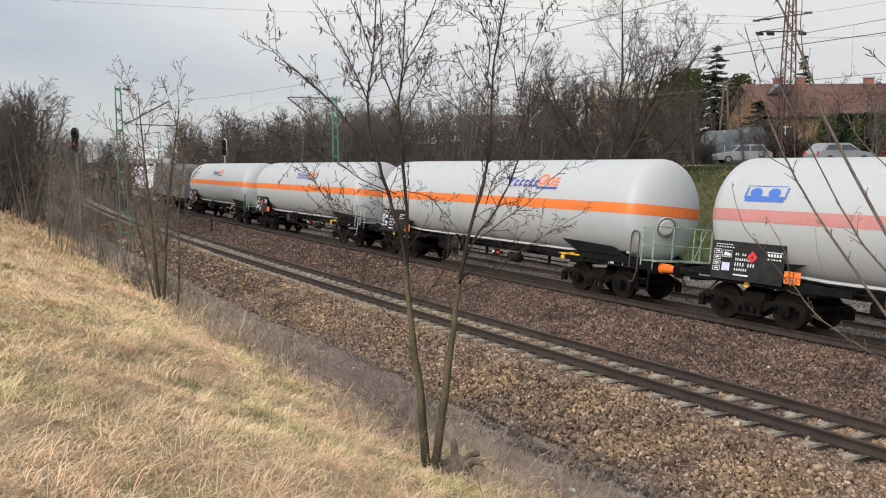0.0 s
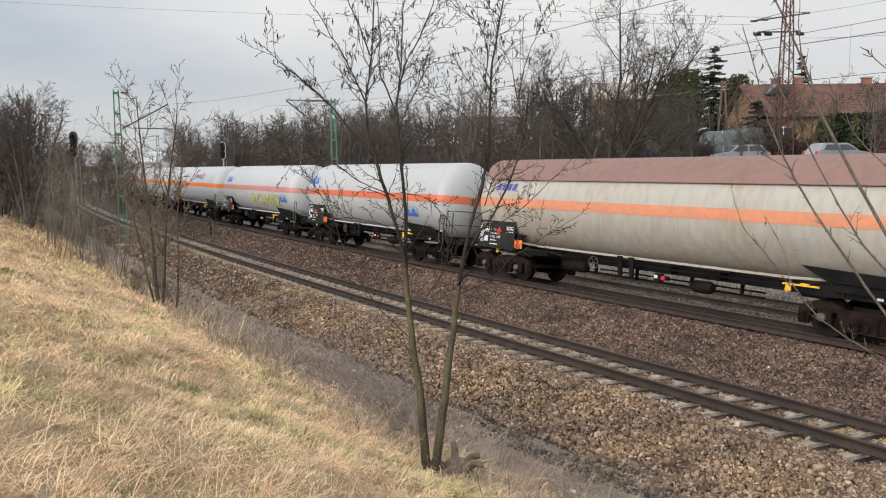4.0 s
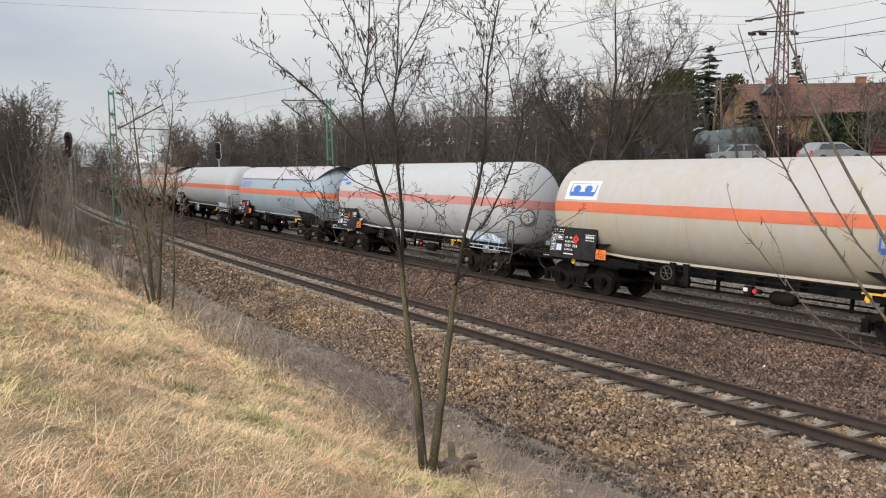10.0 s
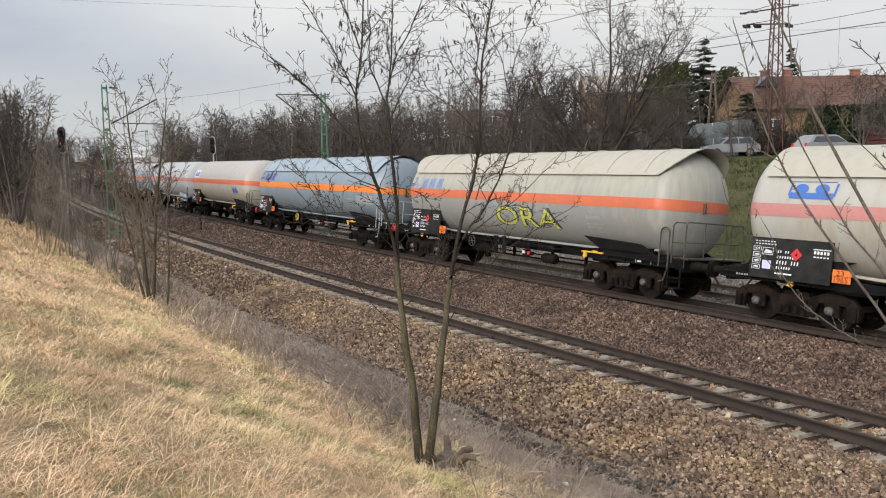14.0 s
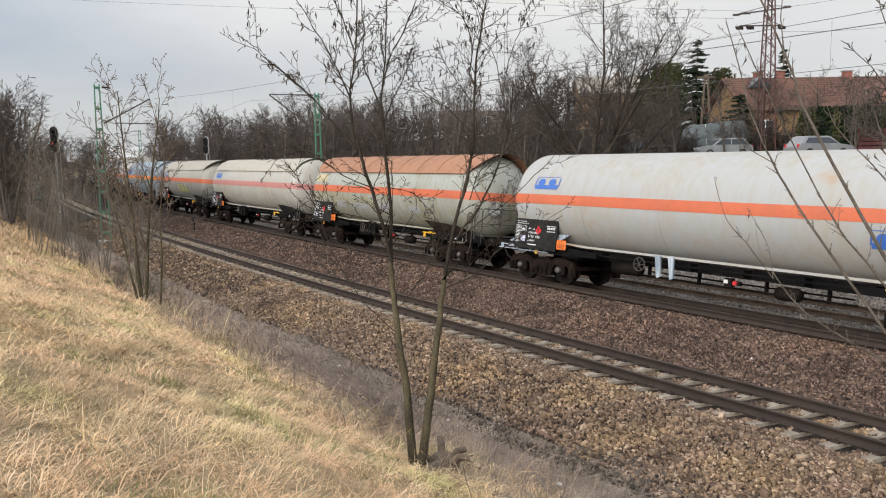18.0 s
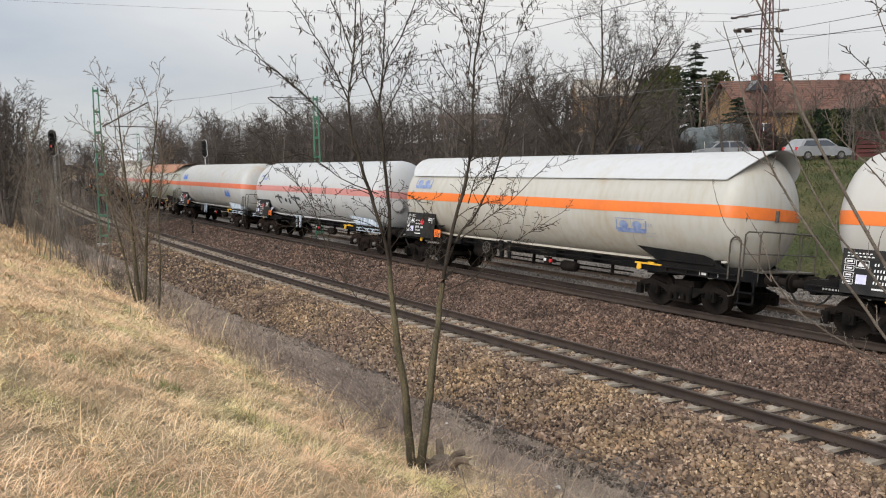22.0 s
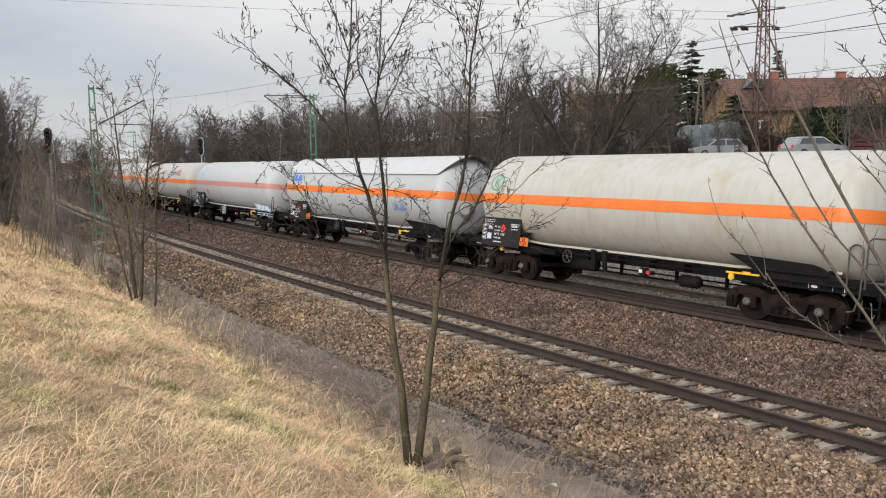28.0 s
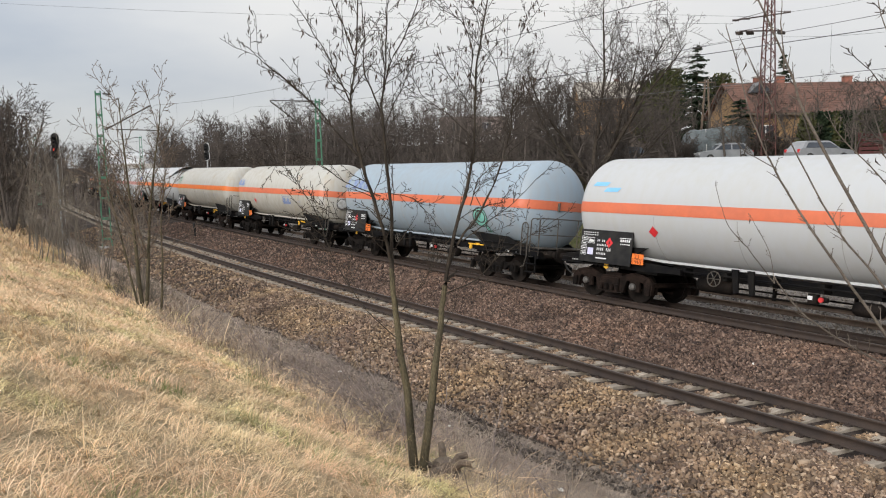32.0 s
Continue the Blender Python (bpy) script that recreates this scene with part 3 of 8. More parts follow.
# ---- ground: one sheet from the grassy bank across the tracks to the woods and the horizon ----
def build_ground():
    es = sorted(set([-700, -350, -200, -120, -80, -60, -45, -35, -28, -22, -18] + [round(-16 + 0.5 * i, 2) for i in range(0, 24)]
                    + [p[0] for p in SECTION if -16 < p[0] < 16] + [-6.1, -3.7] + [9.5, 10.5, 11.5, 12.5, 13.3, 14.6, 16.2, 17, 18, 19, 20, 21.5, 23, 24, 26, 28, 30, 33, 36, 39, 42, 50, 60, 80, 110, 150, 200, 300, 420, 600]))
    ss = sorted(set([-1400, -1000, -700, -500, -400, -330, -280, -240, -210] + list(range(-190, -60, 6)) + [round(-60 + 1.5 * i, 2) for i in range(20)]
                    + [round(-30 + 0.6 * i, 2) for i in range(51)] + [1, 3, 6, 10, 16, 25, 40, 70, 110, 170, 250, 350, 600, 1000, 1400]))
    verts, faces, kinds = [], [], []
    for s in ss:
        for e in es:
            w = 0.0
            if e in (-6.1, -3.7):
                w = 0.30 * noise.noise((s * 0.5, e, 0.3)) + 0.12 * noise.noise((s * 2.1, e, 5.3))
            p = along(s, e + w)
            verts.append((p.x, p.y, ground_z(p.x, p.y)))
    n = len(es)
    for i in range(len(ss) - 1):
        for j in range(n - 1):
            faces.append((i * n + j, (i + 1) * n + j, (i + 1) * n + j + 1, i * n + j + 1))
            mid = (es[j] + es[j + 1]) / 2
            ms = (ss[i] + ss[i + 1]) / 2
            kinds.append(5 if (mid > 18 and ms < -50) or (mid < -13 and ms < -48) else 0 if mid < -6.1 else 1 if mid < -3.7 else 2 if mid < 7.9 else 3 if mid < 15.5 else 4)
    me = array_mesh("ground", verts, faces, smooth=True)
    for m in (GRASS_GROUND, DIRT, BALLAST, CINDER, FAR_GRASS, LEAF_LITTER):
        me.materials.append(m)
    me.polygons.foreach_set("material_index", kinds)
    return tagged(new("ground", me), "dry grass bank, bare ditch and stony trackbed under winter woods", "ground", kind="structure")


build_ground()


# ---- rails and sleepers ----
RAIL_OUTLINE = ((-0.036, 0.0), (0.036, 0.0), (0.036, -0.035), (0.010, -0.05), (0.010, -0.135), (0.07, -0.155), (0.07, -0.17), (-0.07, -0.17), (-0.07, -0.155),
                (-0.010, -0.135), (-0.010, -0.05), (-0.036, -0.035))


def rail_mesh(e, z, side, cant, web=RAIL):
    stations = [-420, -360, -300, -250] + list(range(-210, 0, 5)) + [0, 20, 60, 120, 200, 300, 380]
    verts, faces, kinds = [], [], []
    k = len(RAIL_OUTLINE)
    for s in stations:
        m = on_track(s, e, z, cant)
        verts += [m @ Vector((0, side * 0.7525 + y, h)) for y, h in RAIL_OUTLINE]
    for i in range(len(stations) - 1):
        for j in range(k):
            faces.append((i * k + j, i * k + (j + 1) % k, (i + 1) * k + (j + 1) % k, (i + 1) * k + j))
            kinds.append(1 if j == 0 else 0)
    me = array_mesh("rail", verts, faces)
    me.materials.append(web)
    me.materials.append(RAIL_HEAD if web is RAIL else web)
    me.polygons.foreach_set("material_index", kinds)
    return me


def sleeper_shape():
    sh = Shape()
    w, top, depth = 0.13, 0.085, 0.16
    ys = (-1.21, -1.19, -0.45, -0.30, 0.30, 0.45, 1.19, 1.21)
    hs = (-0.05, 0.0, 0.0, -0.03, -0.03, 0.0, 0.0, -0.05)
    pts = []
    for y, h in zip(ys, hs):
        pts += [(-w, y, -depth), (-top, y, h), (top, y, h), (w, y, -depth)]
    faces = [(0, 1, 2, 3), (31, 30, 29, 28)]
    for i in range(7):
        a = i * 4
        faces += [(a + j, a + j + 4, a + j + 5, a + j + 1) for j in range(3)]
    return sh.add(pts, faces)


def fastener_shape():
    sh = Shape()
    for side in (-1, 1):
        for d in (-1, 1):
            y = side * 0.7525 + d * 0.115
            sh.box((0, y, 0.012), (0.12, 0.085, 0.03))
            sh.cyl((0, y, 0.02), (0, y, 0.062), 0.018, n=6)
    return sh


def build_tracks():
    tracks = []
    for label, e, z, cant, spread in (("electrified track on pale concrete sleepers with rusty rails", 0.0, NEAR_Z, CANT, "concrete"),
                                      ("electrified track carrying the tank train", FAR_E, FAR_Z, CANT, "dark"),
                                      ("rusty siding bedded in grey gravel behind the train", THIRD_E, THIRD_Z, 0.0, "buried")):
        tr = tagged(new("track"), label, "railway track", kind="structure")
        tracks.append(tr)
        for side in (-1, 1):
            part("rail", rail_mesh(e, z - (0.10 if spread == "buried" else 0.0), side, cant, SIDING_RAIL if spread == "buried" else RAIL), RAIL, tr)
        if spread == "dark":
            sh, base = Shape(), sleeper_shape()
            s = 60.0
            while s > -230:
                m = on_track(s, e, z, cant) @ Matrix.Translation((0, 0, -0.225 + rng.uniform(-0.015, 0.0)))
                sh.add([m @ Vector(p) for p in base.v], base.f)
                s -= 0.6
            tagged(part("sleepers", sh, OLD_SLEEPER, tr), kind="stuff")
    return tracks


TRACKS = build_tracks()


def scatter_stones(name, count, box, size, keep, seed, stone=STONE):
    """Broken stones lying over the bed, each with its own corners."""
    g = np.random.default_rng(seed)
    cube = np.array([(-1, -1, -1), (1, -1, -1), (1, 1, -1), (-1, 1, -1), (-1, -1, 1), (1, -1, 1), (1, 1, 1), (-1, 1, 1)], float) * 0.5
    quads = np.array([(3, 2, 1, 0), (4, 5, 6, 7), (0, 1, 5, 4), (1, 2, 6, 5), (2, 3, 7, 6), (3, 0, 4, 7)])
    s = g.uniform(box[0], box[1], count)
    if box[4] > 0:
        s = box[1] - (box[1] - box[0]) * g.random(count) ** box[4]
    e = g.uniform(box[2], box[3], count)
    ok = keep(s, e)
    s, e = s[ok], e[ok]
    n = len(s)
    z = np.interp(e, SEC_E, SEC_Z)
    phi = np.minimum(s, 0) / RADIUS
    x = np.where(s > 0, s, (RADIUS - e) * np.sin(phi))
    y = np.where(s > 0, NEAR_Y + e, NEAR_Y + RADIUS - (RADIUS - e) * np.cos(phi))
    v = cube[None] * (1 + 0.55 * (g.random((n, 8, 3)) - 0.5))
    v[:, 4:, :2] *= g.uniform(0.35, 0.95, (n, 1, 1))
    sz = size * np.exp(g.normal(0, 0.32, (n, 1, 1))) * g.uniform(0.8, 1.25, (n, 1, 3)) * np.array((1.35, 0.9, 0.62))
    v = v * sz
    q = g.normal(size=(n, 4))
    q /= np.linalg.norm(q, axis=1)[:, None]
    a, b, c, d = q.T
    rot = np.stack([1 - 2 * (c * c + d * d), 2 * (b * c - a * d), 2 * (b * d + a * c), 2 * (b * c + a * d), 1 - 2 * (b * b + d * d), 2 * (c * d - a * b),
                    2 * (b * d - a * c), 2 * (c * d + a * b), 1 - 2 * (b * b + c * c)], 1).reshape(n, 3, 3)
    v = np.einsum("nij,nkj->nki", rot, v)
    v += np.stack([x, y, z + 0.25 * size + g.uniform(-0.01, 0.018, n)], 1)[:, None]
    f = quads[None] + 8 * np.arange(n)[:, None, None]
    me = array_mesh(name, v.reshape(-1, 3), f.reshape(-1, 4))
    me.materials.append(stone)
    return tagged(new(name, me), "brown broken track ballast stones", "ballast", kind="stuff")


def clear_rails(s, e):
    """Keeps stones off the rails and, mostly, off the sleepers."""
    k = np.ones(len(s), bool)
    for c in (0.0, FAR_E):
        k &= np.abs(np.abs(e - c) - 0.7525) > 0.10
    bay = np.abs((s + 1000.13) % 0.6 - 0.3) < 0.155
    return k & ~((np.abs(e) < 1.25) & ~bay & (np.abs(e) > 0.0))

# ---- the train: tank wagons ----
SPEED = 10.35
TANK_R, TANK_Z, DOME = 1.55, 2.66, 0.72
CACHE = {}


def shared(key, make, smooth=False):
    if key not in CACHE:
        CACHE[key] = make().mesh(key, smooth)
    return CACHE[key]


def piece(key, make, material, parent, at=None, label="", smooth=False):
    """A part on mesh data that is shared by all alike parts."""
    me = shared((key + "_" + material.name).replace(" ", "_"), make, smooth)
    return part(key, me, material, parent, label, at=at)


def tank_profile(half):
    """Along and radius of a tank with dished ends."""
    pts = [(-half, 0.02)]
    for i in range(1, 13):
        a = math.pi / 2 * i / 12
        pts.append((-half + DOME * (1 - math.cos(a)), TANK_R * math.sin(a)))
    n = 14
    body = [(-half + DOME + (2 * half - 2 * DOME) * i / n, TANK_R) for i in range(1, n)]
    return pts + body + [(-x, r) for x, r in reversed(pts)]


def make_tank(half):
    sh = Shape().lathe(tank_profile(half), n=48)
    sh.v = [(x, y, z + TANK_Z) for x, y, z in sh.v]
    return sh


def make_stripe(half):
    """A painted band at mid height, along both sides and round both ends."""
    sh = Shape()
    steps = (-0.15, -0.075, 0.0, 0.075, 0.15)
    line = tank_profile(half)
    prof = []
    for (x0, r0), (x, r), (x1, r1) in zip(line, line[1:], line[2:]):
        k = 0.009 / math.hypot(x1 - x0, r1 - r0)
        if r > 0.2:
            prof.append((x - (r1 - r0) * k, r + (x1 - x0) * k))
    for side in (-1, 1):
        pts = []
        for x, r in prof:
            pts += [(x, side * math.sqrt(max(r * r - d * d, 0)), TANK_Z + d) for d in steps]
        k = len(steps)
        sh.add(pts, [(i * k + j, (i + 1) * k + j, (i + 1) * k + j + 1, i * k + j + 1) for i in range(len(prof) - 1) for j in range(k - 1)])
    r, x = prof[0][1], half + 0.010
    for end in (-1, 1):
        sh.add([(end * x, y, TANK_Z + z) for y, z in ((-r, -0.15), (r, -0.15), (r, 0.15), (-r, 0.15))], [(0, 1, 2, 3)])
    return sh


def make_shield(half, swept=1.15):
    """A sheet roof over the tank's upper third, swept up at its ends."""
    sh = Shape()
    n, m, spread = 26, 24, radians(61)
    for r in (TANK_R + 0.075, TANK_R + 0.055):
        pts = []
        for j in range(n + 1):
            a = -spread + 2 * spread * j / n
            k = abs(a) / spread
            end = half - (0.10 if swept > 0.5 else 0.55) - swept * max(0.0, k - 0.25) ** 2.2
            for i in range(m + 1):
                x = -end * 0.985 + (end * 0.985 + end) * i / m
                pts.append((x, r * math.sin(a), TANK_Z + r * math.cos(a)))
        sh.add(pts, [(j * (m + 1) + i, j * (m + 1) + i + 1, (j + 1) * (m + 1) + i + 1, (j + 1) * (m + 1) + i) for j in range(n) for i in range(m)])
    return sh


def make_rib(half):
    sh = Shape()
    a0 = radians(59)
    for side in (-1, 1):
        pts = [(0, side * (TANK_R + 0.09) * math.sin(a), TANK_Z + (TANK_R + 0.09) * math.cos(a)) for a in (a0 * i / 10 for i in range(11))]
        sh.tube(pts, 0.012, 5)
    return sh


def make_seam():
    """One weld bead round the lower flank, where two rings of the shell meet."""
    return Shape().tube([(0, -(TANK_R + 0.002) * math.cos(a), TANK_Z - (TANK_R + 0.002) * math.sin(a)) for a in (radians(7 + 62 * j / 10) for j in range(11))], 0.009, 4)


def make_skirt(half):
    """The cradle edge on which the tank rests, rising to the saddles."""
    sh = Shape()
    a, b = half - 0.75, half - 3.4
    out = [(-a, 1.42), (-b, 1.30), (b, 1.30), (a, 1.42), (a, 1.36), (b, 1.235), (-b, 1.235), (-a, 1.36)]
    return sh.prism(out, -0.03, 0.03)


def make_sill(half):
    """The head frame at one end: side sills, cross beam and stringers, ending at x = 0."""
    sh = Shape()
    for y in (-1.22, 1.22):
        sh.prism([(0.05, 1.22), (0.05, 0.98), (3.0, 0.93), (4.3, 0.98), (4.3, 1.12), (2.4, 1.22)], y - 0.05, y + 0.05)
    sh.box((0.10, 0, 1.06), (0.16, 2.56, 0.34), bevel=0.02)
    sh.box((1.6, 0, 1.02), (3.0, 0.42, 0.30))
    sh.box((3.1, 0, 0.98), (0.7, 2.3, 0.22))
    sh.box((0.9, 0, 1.235), (1.5, 2.5, 0.03))
    return sh


def make_saddle():
    """The plate that carries the tank's side over the bogie: a deep trapezoid with a sloping tail and stepped flanges."""
    sh = Shape().prism([(-1.05, 0.96), (1.35, 0.96), (1.35, 1.10), (0.95, 1.20), (0.42, 1.46), (0.20, 1.52), (-1.95, 1.60), (-1.20, 1.24)], -0.025, 0.025)
    sh.box((0.1, -0.05, 1.10), (2.3, 0.12, 0.035)).box((-0.25, -0.045, 1.29), (1.7, 0.10, 0.03)).box((0.15, -0.05, 0.975), (2.35, 0.12, 0.03))
    for x in (-0.85, -0.2, 0.45):
        sh.box((x, -0.05, 1.04), (0.03, 0.09, 0.13))
    return sh


def make_gusset():
    sh = Shape()
    for x in (-0.6, 0.0, 0.6):
        sh.box((x, 0.08, 1.22), (0.03, 0.34, 0.40))
    return sh.box((0, 0.10, 1.05), (2.2, 0.36, 0.05))


def make_buffer():
    sh = Shape()
    sh.lathe([(0.0, 0.02), (0.0, 0.155), (0.04, 0.155), (0.05, 0.125), (0.30, 0.125), (0.31, 0.10), (0.56, 0.10)], n=16)
    return sh


def make_buffer_plate():
    return Shape().lathe([(0.56, 0.08), (0.575, 0.225), (0.605, 0.225), (0.62, 0.14), (0.625, 0.01)], n=20)


def make_coupling():
    sh = Shape().cyl((0, 0, 1.02), (0.35, 0, 1.02), 0.05, n=8)
    sh.tube([(0.30, 0.05, 1.04), (0.48, 0.05, 0.95), (0.62, 0.05, 0.86)], 0.022, 6)
    sh.tube([(0.30, -0.05, 1.04), (0.48, -0.05, 0.95), (0.62, -0.05, 0.86)], 0.022, 6)
    return sh.box((0.36, 0, 1.06), (0.12, 0.09, 0.20), bevel=0.02)


def make_hose(side):
    pts = [(0.05, side * 0.38, 0.92), (0.30, side * 0.38, 0.84), (0.45, side * 0.34, 0.62), (0.60, side * 0.28, 0.52)]
    return Shape().tube(pts, 0.028, 6)


def make_side_frame(kind):
    """A cast bogie side in the x-z plane, 3.0 m long."""
    sh = Shape()
    if kind == "sprung":
        out = [(-1.42, 0.62), (-1.10, 0.72), (-0.95, 0.72), (-0.55, 0.62), (0.55, 0.62), (0.95, 0.72), (1.10, 0.72), (1.42, 0.62), (1.42, 0.50), (1.20, 0.50),
               (1.18, 0.58), (0.62, 0.52), (0.42, 0.36), (-0.42, 0.36), (-0.62, 0.52), (-1.18, 0.58), (-1.20, 0.50), (-1.42, 0.50)]
    else:
        out = [(-1.52, 0.60), (-1.36, 0.76), (-1.05, 0.84), (-0.75, 0.84), (-0.38, 0.70), (0.38, 0.70), (0.75, 0.84), (1.05, 0.84), (1.36, 0.76), (1.52, 0.60), (1.50, 0.28), (1.28, 0.26),
               (1.22, 0.60), (0.60, 0.60), (0.48, 0.24), (-0.48, 0.24), (-0.60, 0.60), (-1.22, 0.60), (-1.28, 0.26), (-1.50, 0.28)]
    sh.prism(out, -0.06, 0.06)
    sh.box((0, -0.02, 0.52), (0.70, 0.22, 0.24), bevel=0.03)
    for x in (-0.30, -0.10, 0.10, 0.30):
        sh.cyl((x, -0.14, 0.28), (x, -0.14, 0.46), 0.065, n=8)
    sh.box((0, -0.13, 0.25), (0.80, 0.16, 0.04))
    for x in (-1.40, 1.40):
        sh.box((x, -0.05, 0.42), (0.16, 0.18, 0.30), bevel=0.02)
    return sh


def make_axle_box(kind):
    sh = Shape()
    if kind == "sprung":
        sh.box((0, -0.03, 0.46), (0.26, 0.20, 0.27), bevel=0.04)
        sh.cyl((0, -0.12, 0.46), (0, -0.16, 0.46), 0.10, n=12)
        for z in (0.39, 0.53):
            sh.box((0.02, -0.165, z), (0.02, 0.012, 0.07))
    else:
        sh.box((0, -0.02, 0.47), (0.34, 0.20, 0.30), bevel=0.06)
        sh.prism([(-0.42, 0.72), (-0.20, 0.78), (0.20, 0.78), (0.42, 0.72), (0.34, 0.64), (-0.34, 0.64)], -0.08, 0.05)
    return sh


def make_cap():
    return Shape().lathe([(-0.12, 0.10), (-0.19, 0.10), (-0.235, 0.06), (-0.245, 0.012)], n=14, axis="Y")


def make_spring():
    sh = Shape()
    turns = [(0.06 * math.cos(a), 0.06 * math.sin(a), 0.40 + 0.22 * i / 24) for i, a in ((i, 2 * math.pi * i / 6) for i in range(25))]
    return sh.tube(turns, 0.017, 4)


def make_bolster():
    return Shape().box((0, 0, 0.66), (0.62, 2.0, 0.26), bevel=0.04)


def make_shoes():
    sh = Shape()
    for x in (-1.42, -0.38, 0.38, 1.42):
        for y in (-0.75, 0.75):
            sh.box((x, y, 0.45), (0.07, 0.09, 0.32), turn=8 if x > 0 else -8, axis="Y")
    sh.cyl((-1.42, 0, 0.33), (1.42, 0, 0.33), 0.025, n=6)
    return sh


def make_wheelset():
    sh = Shape()
    tread = [(-0.062, 0.10), (-0.062, 0.36), (-0.066, 0.40), (-0.066, 0.46), (0.040, 0.468), (0.055, 0.49), (0.070, 0.485), (0.070, 0.40), (0.030, 0.36), (0.030, 0.10)]
    for side in (-1, 1):
        sh.lathe([(side * 0.7525 - side * a, r) for a, r in reversed(tread)], n=28, axis="Y")
    sh.cyl((0, -0.98, 0), (0, 0.98, 0), 0.085, n=10)
    for a in range(4):
        t = math.pi / 2 * a
        sh.box((0.24 * math.cos(t), -0.795, 0.24 * math.sin(t)), (0.05, 0.03, 0.05))
    return sh


def make_platform_rail():
    """The handrail of the end platform."""
    sh = Shape()
    sh.tube([(0, -1.25, 1.0), (0, -1.25, 2.14), (0, -1.17, 2.22), (0, 1.17, 2.22), (0, 1.25, 2.14), (0, 1.25, 1.0)], 0.024, 6)
    sh.tube([(0, -1.25, 1.68), (0, 1.25, 1.68)], 0.018, 6)
    for y in (-0.45, 0.45):
        sh.tube([(0, y, 1.2), (0, y, 2.22)], 0.018, 6)
    sh.tube([(0, 0.45, 1.2), (0, 1.0, 2.2)], 0.014, 5)
    for y in (-1.27, 1.27):
        sh.tube([(-0.40, y, 1.1), (-0.40, y, 2.12), (-0.32, y, 2.2), (0, y, 2.2)], 0.022, 6)
        sh.tube([(-0.40, y, 1.66), (0, y, 1.66)], 0.016, 6)
    sh.box((-0.15, 0, 1.24), (0.55, 2.5, 0.035))
    return sh


def make_hoop():
    pts = [(-0.15, 0, 1.0), (-0.15, 0, 1.9)] + [(-0.15 * math.cos(a), 0, 1.9 + 0.15 * math.sin(a)) for a in (math.pi * i / 6 for i in range(1, 6))] + [(0.15, 0, 1.9), (0.15, 0, 0.95), (0.05, 0, 0.62), (-0.1, 0, 0.58)]
    return Shape().tube(pts, 0.022, 6)


def make_step():
    sh = Shape()
    for x in (-0.2, 0.2):
        sh.box((x, 0, 0.72), (0.04, 0.03, 0.62))
    for z in (0.45, 0.72):
        sh.box((0, -0.02, z), (0.44, 0.16, 0.035))
    return sh


def make_manhole():
    return Shape().lathe([(0.10, 0.02), (0.10, 0.20), (0.05, 0.235), (0.05, 0.30), (-0.02, 0.30), (-0.08, 0.27)], n=28)


def make_bolts():
    sh = Shape()
    for i in range(22):
        a = 2 * math.pi * i / 22
        y, z = 0.268 * math.cos(a), 0.268 * math.sin(a)
        sh.cyl((0.03, y, z), (0.085, y, z), 0.024, n=6)
    return sh


def make_cylinder(r, half):
    return Shape().lathe([(-half, 0.01), (-half + 0.03, r * 0.75), (-half + 0.10, r), (half - 0.10, r), (half - 0.03, r * 0.75), (half, 0.01)], n=18)


def make_levers():
    """Two hanging brake lever brackets."""
    sh = Shape()
    for x in (-0.22, 0.22):
        sh.prism([(x - 0.09, 1.28), (x + 0.09, 1.28), (x + 0.14, 0.72), (x + 0.02, 0.66)], -0.03, 0.03)
    return sh


def make_handwheel():
    sh = Shape()
    ring = [(0.19 * math.cos(a), 0, 0.19 * math.sin(a)) for a in (2 * math.pi * i / 18 for i in range(19))]
    sh.tube(ring, 0.016, 5)
    for i in range(3):
        a = math.pi * i / 3
        sh.tube([(0.19 * math.cos(a), 0, 0.19 * math.sin(a)), (-0.19 * math.cos(a), 0, -0.19 * math.sin(a))], 0.011, 4)
    return sh


def make_rods():
    sh = Shape().cyl((-3.4, -0.35, 0.62), (3.4, -0.35, 0.62), 0.03, n=6)
    sh.cyl((-3.0, 0.3, 0.70), (3.0, 0.3, 0.70), 0.025, n=6)
    for x in (-2.6, -0.9, 1.1, 2.7):
        sh.box((x, -0.3, 0.78), (0.06, 0.10, 0.42))
    return sh


def make_longbeam(half):
    sh = Shape()
    b = half - 3.3
    for y in (-0.55, 0.55):
        sh.box((0, y, 1.03), (2 * b, 0.12, 0.24))
    for i in range(6):
        sh.box((-b + 0.6 + (2 * b - 1.2) * i / 5, 0, 1.05), (0.10, 1.9, 0.20))
    sh.cyl((-b, -1.0, 1.06), (b, -1.0, 1.06), 0.028, n=6)
    return sh


def make_handle():
    sh = Shape().box((0.08, 0, 1.13), (0.90, 0.03, 0.045))
    sh.prism([(-0.27, 1.13), (-0.17, 1.13), (-0.14, 0.98), (-0.22, 0.93), (-0.30, 0.98)], -0.02, 0.02)
    return sh.box((0.18, 0, 1.16), (0.20, 0.03, 0.05))


